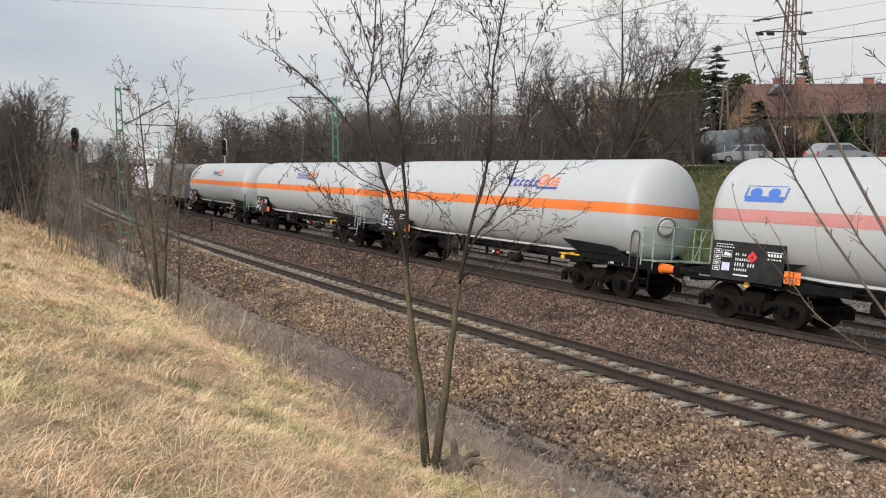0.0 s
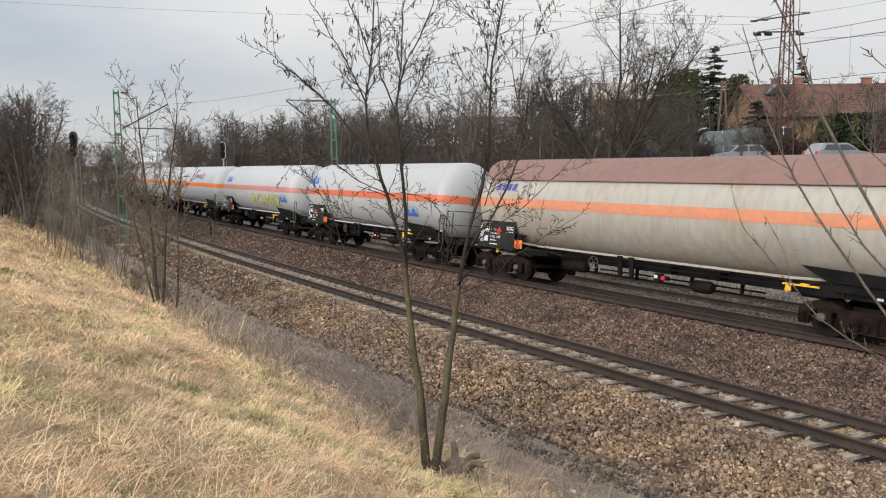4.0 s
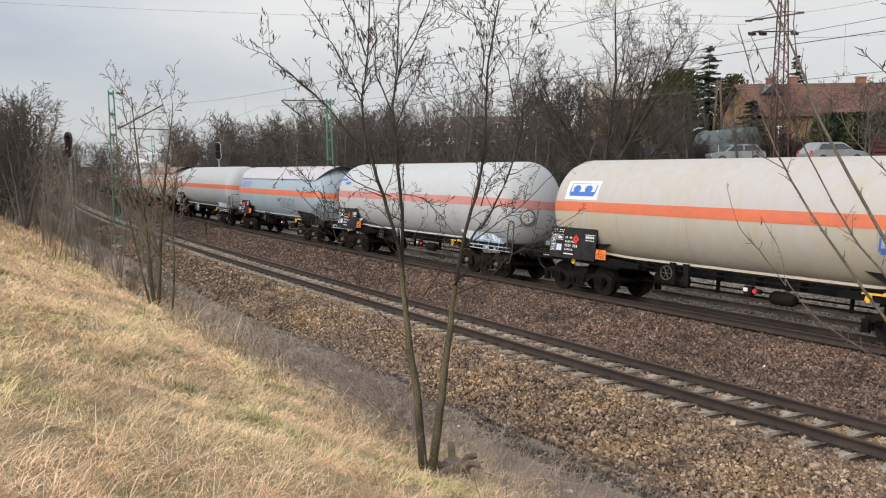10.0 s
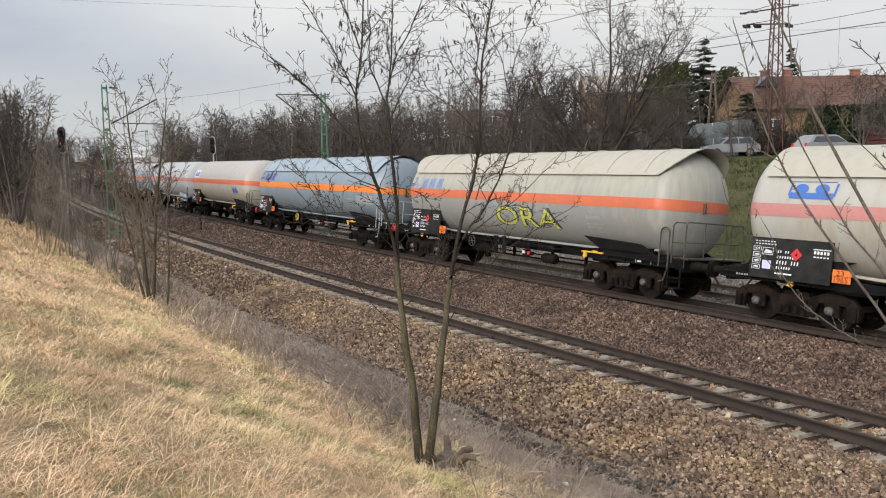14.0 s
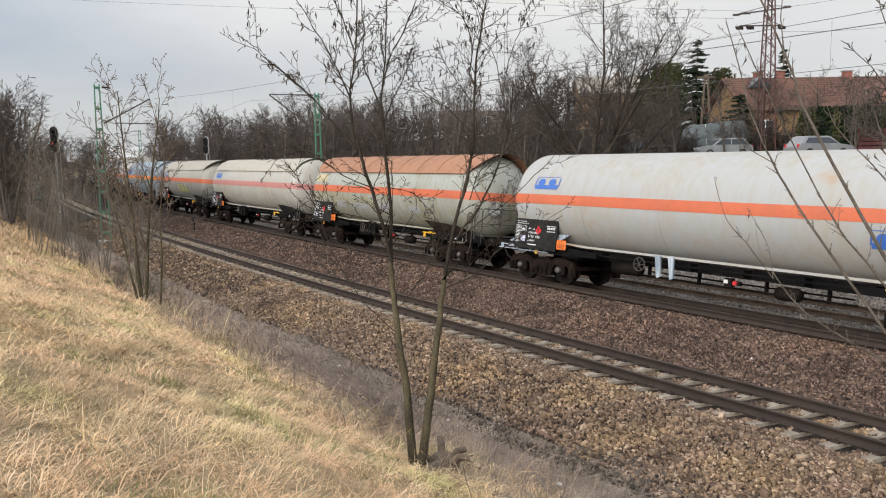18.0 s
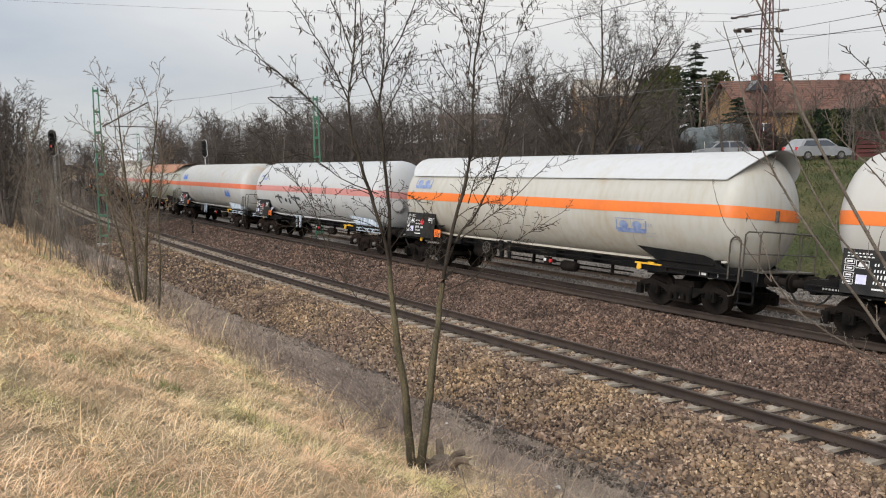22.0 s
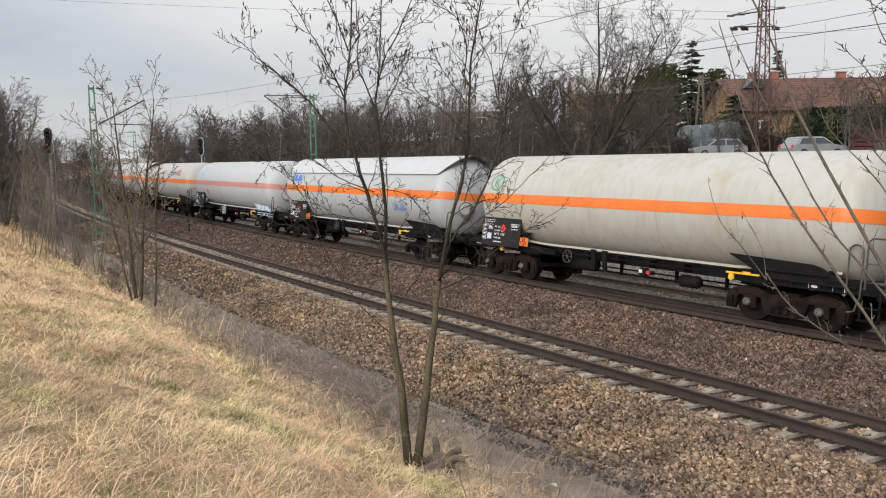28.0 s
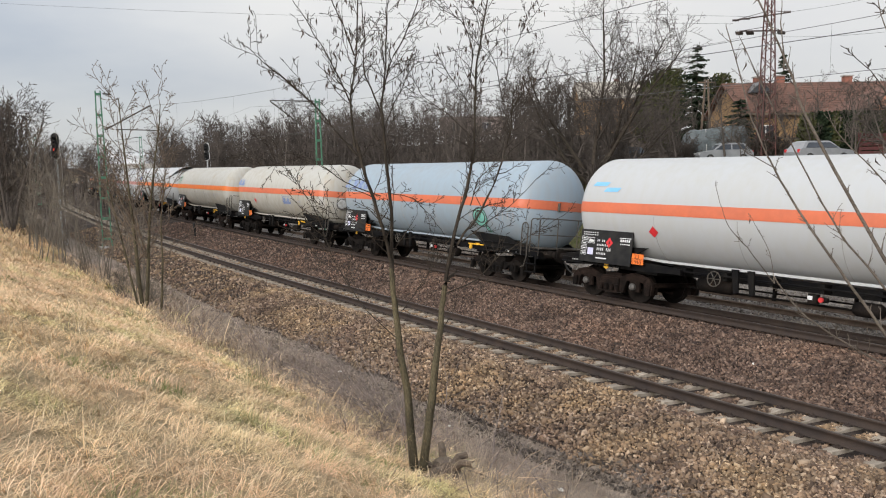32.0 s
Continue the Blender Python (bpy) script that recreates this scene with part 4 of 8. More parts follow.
# flat paint laid on the tank's curve or on a flat plate
def bent(bm, r=TANK_R + 0.007, step=0.10):
    """Lays a flat drawing (x along, y up from the tank's mid line) on the near side of the tank."""
    lo, hi = min(v.co.y for v in bm.verts), max(v.co.y for v in bm.verts)
    h = math.floor(lo / step) * step + step
    while h < hi:
        bmesh.ops.bisect_plane(bm, geom=bm.verts[:] + bm.edges[:] + bm.faces[:], plane_co=(0, h, 0), plane_no=(0, 1, 0))
        h += step
    for v in bm.verts:
        a = v.co.y / r
        v.co = Vector((v.co.x, -(r + v.co.z) * math.cos(a), TANK_Z + (r + v.co.z) * math.sin(a)))
    return bm


def upright(bm, y, z, x=0.0):
    for v in bm.verts:
        v.co = Vector((v.co.x + x, y - v.co.z, v.co.y + z))
    return bm


def poly(bm, pts, lift=0.0):
    return bm.faces.new([bm.verts.new((x, y, lift)) for x, y in pts])


def rect(bm, x, y, w, h, slant=0.0, lift=0.0):
    return poly(bm, [(x - w / 2, y - h / 2), (x + w / 2, y - h / 2), (x + w / 2 + slant, y + h / 2), (x - w / 2 + slant, y + h / 2)], lift)


def disc(bm, x, y, r, n=18, lift=0.0, ry=None):
    ry = ry or r
    return poly(bm, [(x + r * math.cos(a), y + ry * math.sin(a)) for a in (2 * math.pi * i / n for i in range(n))], lift)


def ring(bm, x, y, r, r2, n=24, rx=1.0):
    for i in range(n):
        a, b = 2 * math.pi * i / n, 2 * math.pi * (i + 1) / n
        poly(bm, [(x + rx * r * math.cos(a), y + r * math.sin(a)), (x + rx * r * math.cos(b), y + r * math.sin(b)),
                  (x + rx * r2 * math.cos(b), y + r2 * math.sin(b)), (x + rx * r2 * math.cos(a), y + r2 * math.sin(a))])


def words(text, size, x, y, shear=0.0, stretch=1.0):
    """Words in the built-in font as a flat drawing."""
    cu = bpy.data.curves.new("words", "FONT")
    cu.body, cu.size, cu.shear, cu.resolution_u = text, size, shear, 3
    ob = bpy.data.objects.new("words", cu)
    scene.collection.objects.link(ob)
    bpy.context.view_layer.update()
    me = bpy.data.meshes.new_from_object(ob.evaluated_get(bpy.context.evaluated_depsgraph_get()))
    bm = bmesh.new()
    bm.from_mesh(me)
    bpy.data.objects.remove(ob)
    bpy.data.curves.remove(cu)
    bpy.data.meshes.remove(me)
    for v in bm.verts:
        v.co = Vector((v.co.x * stretch + x, v.co.y + y, 0))
    return bm


def paint(name, bm, material, parent, label=""):
    me = bpy.data.meshes.new(name)
    bm.to_mesh(me)
    bm.free()
    return part(name, me, material, parent, label)


def logo_shapes(parent, kind, x, h):
    """Owners' marks as plain shapes in their colours, at x along and h above the tank's mid line."""
    if kind in ("pair", "pair_faded", "pair_white"):
        col = FADED_BLUE if kind == "pair_faded" else BLUE
        if kind == "pair_white":
            b = bmesh.new()
            rect(b, x, h, 1.35, 0.62)
            paint("logo_ground", bent(b, TANK_R + 0.007), WHITE, parent, "white logo ground")
        b = bmesh.new()
        rect(b, x, h - 0.13, 1.02, 0.14, 0.03)
        for d in (-0.24, 0.24):
            disc(b, x + d, h + 0.03, 0.16, ry=0.125, lift=0.002)
        rect(b, x, h + 0.21, 1.06, 0.018)
        for d in (-0.52, 0.53):
            rect(b, x + d, h + 0.02, 0.05, 0.30, 0.04)
        paint("logo", bent(b, TANK_R + 0.012), col, parent, "blue owner's mark of two discs")
    elif kind in ("wheel", "wheel_faded", "wheel_navy"):
        col = {"wheel": FADED_BLUE, "wheel_faded": FADED_BLUE, "wheel_navy": NAVY}[kind]
        b = bmesh.new()
        for i in range(3):
            a = math.pi / 2 + 2 * math.pi * i / 3
            poly(b, [(x + 0.25 * math.cos(a - 0.35), h + 0.25 * math.sin(a - 0.35)), (x + 0.27 * math.cos(a + 0.35), h + 0.27 * math.sin(a + 0.35)),
                     (x + 0.10 * math.cos(a + 0.9), h + 0.10 * math.sin(a + 0.9)), (x + 0.09 * math.cos(a - 0.5), h + 0.09 * math.sin(a - 0.5))])
        for k in range(3):
            rect(b, x + 0.66 + 0.52 * k, h, 0.36, 0.40, 0.06)
        paint("logo", bent(b, TANK_R + 0.012), col, parent, "owner's mark in blue block shapes")
    elif kind == "gas":
        b = bmesh.new()
        rect(b, x - 1.02, h + 0.12, 0.50, 0.09, 0.02)
        rect(b, x - 1.00, h - 0.06, 0.11, 0.30, 0.07, lift=0.001)
        for i, w in enumerate((0.22, 0.20, 0.20, 0.22, 0.24)):
            xx = x - 0.70 + i * 0.262
            rect(b, xx, h - 0.06 + (0.04 if i == 3 else 0), w * 0.38, 0.27 + (0.09 if i == 3 else 0), 0.05)
            rect(b, xx + 0.09, h - 0.15 + 0.02 * i * (i < 2), w * 0.62, 0.075, 0.015, lift=0.001)
            rect(b, xx + 0.12, h + 0.03, w * 0.55, 0.07, 0.015, lift=0.002)
        rect(b, x + 1.00, h - 0.21, 0.98, 0.085, 0.02)
        paint("logo", bent(b, TANK_R + 0.012), NAVY, parent, "dark blue slanted logo shapes")
        b = bmesh.new()
        ring(b, x + 0.70, h + 0.10, 0.23, 0.135, n=18)
        rect(b, x + 0.80, h + 0.06, 0.19, 0.07, lift=0.001)
        ring(b, x + 1.07, h + 0.03, 0.165, 0.085, n=16)
        for d in (-0.12, 0, 0.12):
            rect(b, x + 1.36, h + 0.03 + d, 0.24, 0.07, 0.015, lift=0.001)
        paint("logo_accent", bent(b, TANK_R + 0.012), LOGO_RED, parent, "orange-red rounded logo shapes")
    elif kind in ("steps", "steps_faded", "steps_sky"):
        col = {"steps": BLUE, "steps_faded": FADED_BLUE, "steps_sky": SKY_BLUE}[kind]
        b = bmesh.new()
        rect(b, x - 0.24, h + 0.09, 0.54, 0.13, 0.10)
        rect(b, x + 0.24, h - 0.09, 0.54, 0.13, 0.10)
        paint("logo", bent(b, TANK_R + 0.012), col, parent, "blue owner's mark of two slanted bars")
    elif kind == "blocks":
        b = bmesh.new()
        for i in range(4):
            rect(b, x - 0.42 + i * 0.28, h, 0.21, 0.26, 0.05)
        paint("logo", bent(b, TANK_R + 0.012), NAVY, parent, "dark blue owner's mark in four blocks")
    elif kind == "oval":
        b = bmesh.new()
        ring(b, x, h, 0.30, 0.25, rx=1.1)
        rect(b, x - 0.08, h, 0.06, 0.30, 0.02)
        poly(b, [(x - 0.05, h), (x + 0.12, h + 0.16), (x + 0.19, h + 0.16), (x + 0.02, h)])
        poly(b, [(x - 0.05, h), (x + 0.02, h), (x + 0.16, h - 0.16), (x + 0.09, h - 0.16)])
        paint("logo", bent(b, TANK_R + 0.012), LOGO_GREEN, parent, "dark green oval owner's mark")


def info_panel(root, x, long=1.98, plate=True, dia=0.62, seed=0):
    """The black data panel on the near side with its lettering, labels and hazard signs."""
    g = random.Random(seed)
    yf = -1.42
    p = part("data_panel", shared("data_panel_%.2f" % long, lambda: Shape().box((0, 0, 0), (long, 0.05, 0.96), bevel=0.01)), PANEL, root, "black data panel with white lettering",
             at=Matrix.Translation((x, yf, 1.52)) @ Matrix.Rotation(radians(-3), 4, "X"))
    front = -0.032
    b = bmesh.new()
    a = -long / 2
    for i in range(2):
        w = g.uniform(0.45, 0.62)
        n = 7
        for j in range(n):
            rect(b, a + 0.10 + (j + 0.4) * w / n, 0.39 - i * 0.065, w / n * 0.6, 0.026)
    for r in range(4):
        y = 0.21 - r * 0.145
        for k, (w, t) in enumerate(((0.20, 0.10),)):
            cx = a + 0.17
            rect(b, cx, y + t / 2, w, 0.012)
            rect(b, cx, y - t / 2, w, 0.012)
            rect(b, cx - w / 2, y, 0.012, t)
            rect(b, cx + w / 2, y, 0.012, t)
            rect(b, cx, y, w * 0.6, t * 0.35)
    rect(b, a + 0.44, 0.24, 0.26, 0.012)
    rect(b, a + 0.44, 0.08, 0.26, 0.012)
    rect(b, a + 0.31, 0.16, 0.012, 0.17)
    rect(b, a + 0.57, 0.16, 0.012, 0.17)
    poly(b, [(a + 0.34, 0.11), (a + 0.54, 0.11), (a + 0.54, 0.17), (a + 0.38, 0.21)])
    for i, (n, hgt) in enumerate(((5, 0.07), (8, 0.07), (9, 0.10), (6, 0.07))):
        for j in range(n):
            if (i == 2 and j in (4, 8)) or (i == 0 and j == 2):
                continue
            rect(b, a + 0.70 + j * 0.062 * (1.15 if i == 2 else 1), 0.17 - i * 0.125, 0.030, hgt * 0.85, 0.006)
    rect(b, a + 0.88, -0.34, 0.42, 0.035)
    for j in range(5):
        rect(b, a + long - 0.40 + j * 0.075, 0.22, 0.05, 0.07)
        rect(b, a + long - 0.40 + j * 0.075, 0.12, 0.05, 0.03)
    rect(b, a + long - 0.25, 0.29, 0.42, 0.02)
    tagged(paint("lettering", upright(b, front, 0), WHITE, p, "white lettering in small bars"), kind="stuff")
    b = bmesh.new()
    rect(b, a + 0.44, -0.16, 0.22, 0.20)
    paint("paper_label", upright(b, front, 0), LILAC, p, "pale paper label")
    if dia is not None:
        b = bmesh.new()
        cx, cy = a + long * dia, 0.13
        poly(b, [(cx, cy - 0.15), (cx + 0.14, cy), (cx, cy + 0.15), (cx - 0.14, cy)])
        d = paint("hazard_diamond", upright(b, front - 0.006, 0), RED, p, "red hazard diamond")
        b = bmesh.new()
        poly(b, [(cx - 0.03, cy - 0.03), (cx + 0.035, cy - 0.03), (cx + 0.02, cy + 0.06), (cx - 0.01, cy + 0.02)])
        paint("flame_sign", upright(b, front - 0.010, 0), PANEL, d)
    if plate:
        q = part("hazard_plate", shared("hazard_plate", lambda: Shape().box((0, 0, 0), (0.41, 0.02, 0.29), bevel=0.01)), ORANGE_PLATE, root, "orange hazard number plate",
                 at=Matrix.Translation((x + long / 2 + 0.23, yf - 0.01, 1.27)))
        if "plate_numbers" not in CACHE:
            b = words("23", 0.165, -0.12, 0.015, stretch=1.15)
            b2 = words("1965", 0.165, -0.19, -0.132, stretch=1.05)
            me = bpy.data.meshes.new("tmp")
            b2.to_mesh(me)
            b.from_mesh(me)
            b2.free()
            rect(b, 0, 0.0, 0.40, 0.012)
            upright(b, -0.012, 0)
            CACHE["plate_numbers"] = bpy.data.meshes.new("plate_numbers")
            b.to_mesh(CACHE["plate_numbers"])
            b.free()
        part("hazard_number", CACHE["plate_numbers"], PANEL, q, "black hazard numbers")
    return p


STRIPES = {
    "orange": mat("stripe_orange", (0.73, 0.175, 0.03), (0.65, 0.16, 0.035), scale=1.2, grain=8, depth=0.06, rough=0.45, bump=0),
    "red": mat("stripe_red_orange", (0.60, 0.15, 0.07), (0.53, 0.142, 0.075), scale=1.2, grain=8, depth=0.06, rough=0.45, bump=0),
    "salmon": mat("stripe_faded_salmon", (0.60, 0.235, 0.125), (0.54, 0.22, 0.125), scale=1.2, grain=8, depth=0.08, rough=0.5, bump=0),
    "pink": mat("stripe_faded_pink", (0.50, 0.215, 0.195), (0.46, 0.20, 0.18), scale=1.2, grain=8, depth=0.06, rough=0.5, bump=0),
    "amber": mat("stripe_amber", (0.74, 0.215, 0.04), (0.67, 0.195, 0.045), scale=1.2, grain=8, depth=0.06, rough=0.45, bump=0),
}
PAINTS = {
    "white": tank_paint("tank_white", (0.392, 0.400, 0.405), (0.370, 0.352, 0.307), 0.6),
    "bright": tank_paint("tank_bright_white", (0.415, 0.423, 0.430), (0.397, 0.383, 0.342), 0.55),
    "cream": tank_paint("tank_cream", (0.418, 0.406, 0.371), (0.334, 0.284, 0.203), 0.7, rust=0.2, split=0.08),
    "stained": tank_paint("tank_stained_white", (0.392, 0.396, 0.392), (0.361, 0.311, 0.226), 0.75, rust=0.45),
    "pinkish": tank_paint("tank_pinkish_white", (0.415, 0.387, 0.378), (0.397, 0.342, 0.243), 0.8, rust=0.12, split=0.25),
    "brown": tank_paint("tank_dirty_beige", (0.392, 0.368, 0.322), (0.25, 0.19, 0.135), 0.6, rust=0.3, split=0.1),
    "blue": tank_paint("tank_pale_blue", (0.264, 0.326, 0.380), (0.279, 0.293, 0.293), 0.65, split=0.05),
    "slate": tank_paint("tank_blue_grey", (0.212, 0.261, 0.304), (0.180, 0.194, 0.203), 0.7, rough=0.3, split=0.12),
    "drab": tank_paint("tank_drab_cream", (0.380, 0.363, 0.301), (0.262, 0.257, 0.239), 0.95, split=0.4),
    "grey": tank_paint("tank_grey_white", (0.359, 0.367, 0.335), (0.252, 0.235, 0.153), 0.9, rust=0.4, split=0.15),
    "rust_roof": tank_paint("roof_rust", (0.361, 0.180, 0.104), (0.235, 0.117, 0.077), 0.8, rough=0.6, rust=0.4),
    "brown_roof": tank_paint("roof_brown", (0.216, 0.126, 0.104), (0.162, 0.099, 0.081), 0.7, rough=0.55, rust=0.2),
    "pink_roof": tank_paint("roof_pinkish", (0.433, 0.410, 0.429), (0.361, 0.352, 0.379), 0.7, rough=0.5),
    "cream_roof": tank_paint("roof_cream", (0.415, 0.388, 0.329), (0.361, 0.316, 0.243), 0.7, rough=0.5, rust=0.1),
    "slate_roof": tank_paint("roof_blue_grey", (0.289, 0.347, 0.397), (0.235, 0.266, 0.293), 0.5, rough=0.35),
    "white_roof": tank_paint("roof_white", (0.458, 0.466, 0.473), (0.415, 0.388, 0.342), 0.65, rough=0.45, rust=0.1),
    "warm": tank_paint("tank_warm_white", (0.417, 0.405, 0.383), (0.398, 0.373, 0.325), 0.45, rust=0.06),
}


def tank_wagon(label, u0, u1, paint_key, stripe, logos=(), shield=None, ribs=False, bogie="sprung", bolster=BLACK, manhole="", rails=None, buffers=None, plate=True,
               diamond_x=None, extra=None, seed=0, front=0.86, rear=0.92, low=0.0, ahead=2.35, panel_x=1.75, sign=0.58, swept=1.15, handwheel=None):
    """One bogie tank wagon between two buffer faces; it runs towards -x. Returns the thing and its wheelsets."""
    length = u1 - u0
    hl = length / 2
    half = hl - (front + rear) / 2
    behind = 2.95 if rails else 2.55
    mid = Matrix.Translation(((front - rear) / 2, 0, -low))
    key = "%.2f" % half
    root = thing("tank_wagon", on_track((u0 + u1) / 2, FAR_E, FAR_Z), label, "tank wagon", "wagons of the tank train")
    tank = part("tank", shared("tank_" + key + paint_key, lambda: make_tank(half), True), PAINTS[paint_key], root, at=mid)
    part("stripe", shared("stripe_" + key + stripe, lambda: make_stripe(half), True), STRIPES[stripe], tank, stripe.replace("amber", "amber orange") + " band along the tank")
    for i in range(1, 5):
        piece("weld_seam", make_seam, SEAM, tank, at=Matrix.Translation((-half + DOME + (2 * half - 2 * DOME) * i / 5, 0, 0)))
    if shield:
        sh = part("sunshield", shared("shield_" + key + shield, lambda: make_shield(half, swept), True), PAINTS[shield], root, "sheet sunshield over the tank", at=mid)
        if ribs:
            n = 9
            for i in range(n):
                piece("rib", lambda: make_rib(half), PAINTS[shield], sh, at=Matrix.Translation((-half + 1.2 + (2 * half - 2.4) * i / (n - 1), 0, 0)))
    for kind, x, h in logos:
        logo_shapes(tank, kind, x + (0.55 if x < -4 and kind.startswith("pair") else 0.3 if x < -4 else 0.0), h)
    # small inspection lettering
    g = random.Random(seed)
    b = bmesh.new()
    for r in range(3):
        for j in range(g.randint(4, 8)):
            rect(b, hl - 4.2 + j * 0.085, -0.62 - r * 0.10 if r else -0.50, 0.06, 0.04 if r else 0.10)
    tagged(paint("lettering", bent(b, TANK_R + 0.008), GREY_TEXT, tank), kind="stuff")
    for y in (-1.02, 1.02):
        part("cradle_edge", shared("skirt_" + key + paint_key, lambda: make_skirt(half)), PAINTS[paint_key], root, at=Matrix.Translation(((front - rear) / 2, y, 0)))
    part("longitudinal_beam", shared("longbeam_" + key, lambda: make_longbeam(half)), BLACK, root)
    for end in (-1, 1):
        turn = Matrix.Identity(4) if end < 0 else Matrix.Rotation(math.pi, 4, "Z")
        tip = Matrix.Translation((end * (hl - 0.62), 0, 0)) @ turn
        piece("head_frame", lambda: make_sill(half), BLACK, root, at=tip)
        for y in (-0.875, 0.875):
            cover = buffers if (end > 0 and y < 0 and buffers) else GRIMY
            bf = piece("buffer", make_buffer, cover, root, at=Matrix.Translation((end * (hl - 0.62), y, 1.06)) @ (Matrix.Rotation(math.pi, 4, "Z") if end < 0 else Matrix.Identity(4)), smooth=True)
            piece("buffer_plate", make_buffer_plate, GRIMY, bf, smooth=True)
        out = Matrix.Translation((end * (hl - 0.62), 0, 0)) @ (Matrix.Identity(4) if end > 0 else Matrix.Rotation(math.pi, 4, "Z"))
        piece("coupling", make_coupling, GRIMY, root, at=out)
        piece("brake_hose", lambda: make_hose(-1), RUBBER, root, at=out)
        xb = end * (hl - (ahead if end < 0 else behind))
        for y in (-1, 1):
            m = Matrix.Translation((xb + end * 0.5, y * 1.24, 0)) @ (Matrix.Identity(4) if end > 0 else Matrix.Diagonal((-1, 1, 1, 1)))
            piece("saddle_plate", make_saddle, bolster, root, at=m)
            piece("gusset", make_gusset, bolster, root, at=Matrix.Translation((xb + end * 0.5, y * 1.08 - 0.1, 0)))
        bg = new("bogie")
        bg.parent, bg.empty_display_size = root, 0.2
        bg.matrix_basis = Matrix.Translation((xb, 0, 0))
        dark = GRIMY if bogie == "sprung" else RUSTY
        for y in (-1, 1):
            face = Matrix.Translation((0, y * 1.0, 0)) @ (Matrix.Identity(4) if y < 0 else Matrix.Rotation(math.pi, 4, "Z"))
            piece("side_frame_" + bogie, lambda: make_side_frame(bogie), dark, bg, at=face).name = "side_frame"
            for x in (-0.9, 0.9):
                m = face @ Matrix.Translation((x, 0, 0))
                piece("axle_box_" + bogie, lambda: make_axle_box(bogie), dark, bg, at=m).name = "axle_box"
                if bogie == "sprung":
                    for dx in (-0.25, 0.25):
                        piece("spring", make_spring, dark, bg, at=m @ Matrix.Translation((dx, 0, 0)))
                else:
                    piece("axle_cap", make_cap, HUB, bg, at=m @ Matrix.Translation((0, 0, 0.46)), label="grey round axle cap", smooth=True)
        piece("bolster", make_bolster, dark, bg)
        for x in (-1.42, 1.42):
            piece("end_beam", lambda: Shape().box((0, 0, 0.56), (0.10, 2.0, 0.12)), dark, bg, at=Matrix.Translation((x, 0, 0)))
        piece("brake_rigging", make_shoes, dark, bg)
    wheels = []
    for end in (-1, 1):
        for d in (-0.9, 0.9):
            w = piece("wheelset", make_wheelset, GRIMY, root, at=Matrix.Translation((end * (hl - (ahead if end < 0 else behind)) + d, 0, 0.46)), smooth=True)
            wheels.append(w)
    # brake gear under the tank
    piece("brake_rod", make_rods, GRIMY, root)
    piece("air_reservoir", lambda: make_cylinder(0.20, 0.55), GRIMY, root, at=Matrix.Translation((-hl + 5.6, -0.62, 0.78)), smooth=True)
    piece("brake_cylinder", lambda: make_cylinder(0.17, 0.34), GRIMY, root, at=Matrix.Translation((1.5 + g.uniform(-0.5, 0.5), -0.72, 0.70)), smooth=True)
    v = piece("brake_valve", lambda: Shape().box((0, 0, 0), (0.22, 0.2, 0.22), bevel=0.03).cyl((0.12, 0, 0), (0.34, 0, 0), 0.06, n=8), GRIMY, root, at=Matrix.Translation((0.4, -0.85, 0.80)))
    piece("valve_tag", lambda: Shape().box((0, 0, 0), (0.11, 0.02, 0.09)), WHITE, v, at=Matrix.Translation((-0.03, -0.115, 0.02)), label="white valve tag")
    piece("valve_cap", lambda: Shape().cyl((0, 0, 0), (0, -0.05, 0), 0.06, n=10), RED, v, at=Matrix.Translation((0.22, -0.07, 0.0)), label="red valve cap")
    piece("lever_bracket", make_levers, bolster if bolster is BLUE_BOLSTER else BLACK, root, at=Matrix.Translation((-1.2 + g.uniform(-0.6, 0.6), -1.12, 0)))
    piece("hand_wheel", make_handwheel, handwheel or DARK_RAIL, root, at=Matrix.Translation((-2.1 + g.uniform(-0.4, 0.4), -1.16, 0.98)))
    for x in (hl - 4.0, -hl + 2.6):
        y = piece("changeover_handle", make_handle, YELLOW, root, at=Matrix.Translation((x, -1.33, 0 if x > 0 else -0.05)), label="yellow brake changeover handle")
    for x in (hl - 1.9,):
        piece("step", make_step, BLACK, root, at=Matrix.Translation((x + 1.0, -1.30, 0)))
        piece("ladder_hoop", make_hoop, DARK_RAIL if rails is not GREY_RAIL else GREY_RAIL, root, at=Matrix.Translation((hl - (1.25 if rails else 0.72), -1.36, 0)))
    if rails:
        piece("platform_rail", make_platform_rail, rails, root, at=Matrix.Translation((hl - 0.66, 0, 0)), label="end platform handrail")
    b = bmesh.new()
    for i in range(2):
        x = hl - 1.6 - 0.55 * i
        rect(b, x, 1.10, 0.26, 0.012)
        rect(b, x, 0.98, 0.26, 0.012)
        rect(b, x - 0.13, 1.04, 0.012, 0.13)
        rect(b, x + 0.13, 1.04, 0.012, 0.13)
        if i:
            rect(b, x, 1.04, 0.14, 0.06)
    for j in range(6):
        rect(b, -hl + 0.95 + j * 0.07, 1.06, 0.045, 0.05)
    tagged(paint("frame_lettering", upright(b, -1.276, 0), WHITE, root), kind="stuff")
    info_panel(root, -hl + panel_x + 0.62, plate=plate, dia=sign, seed=seed)
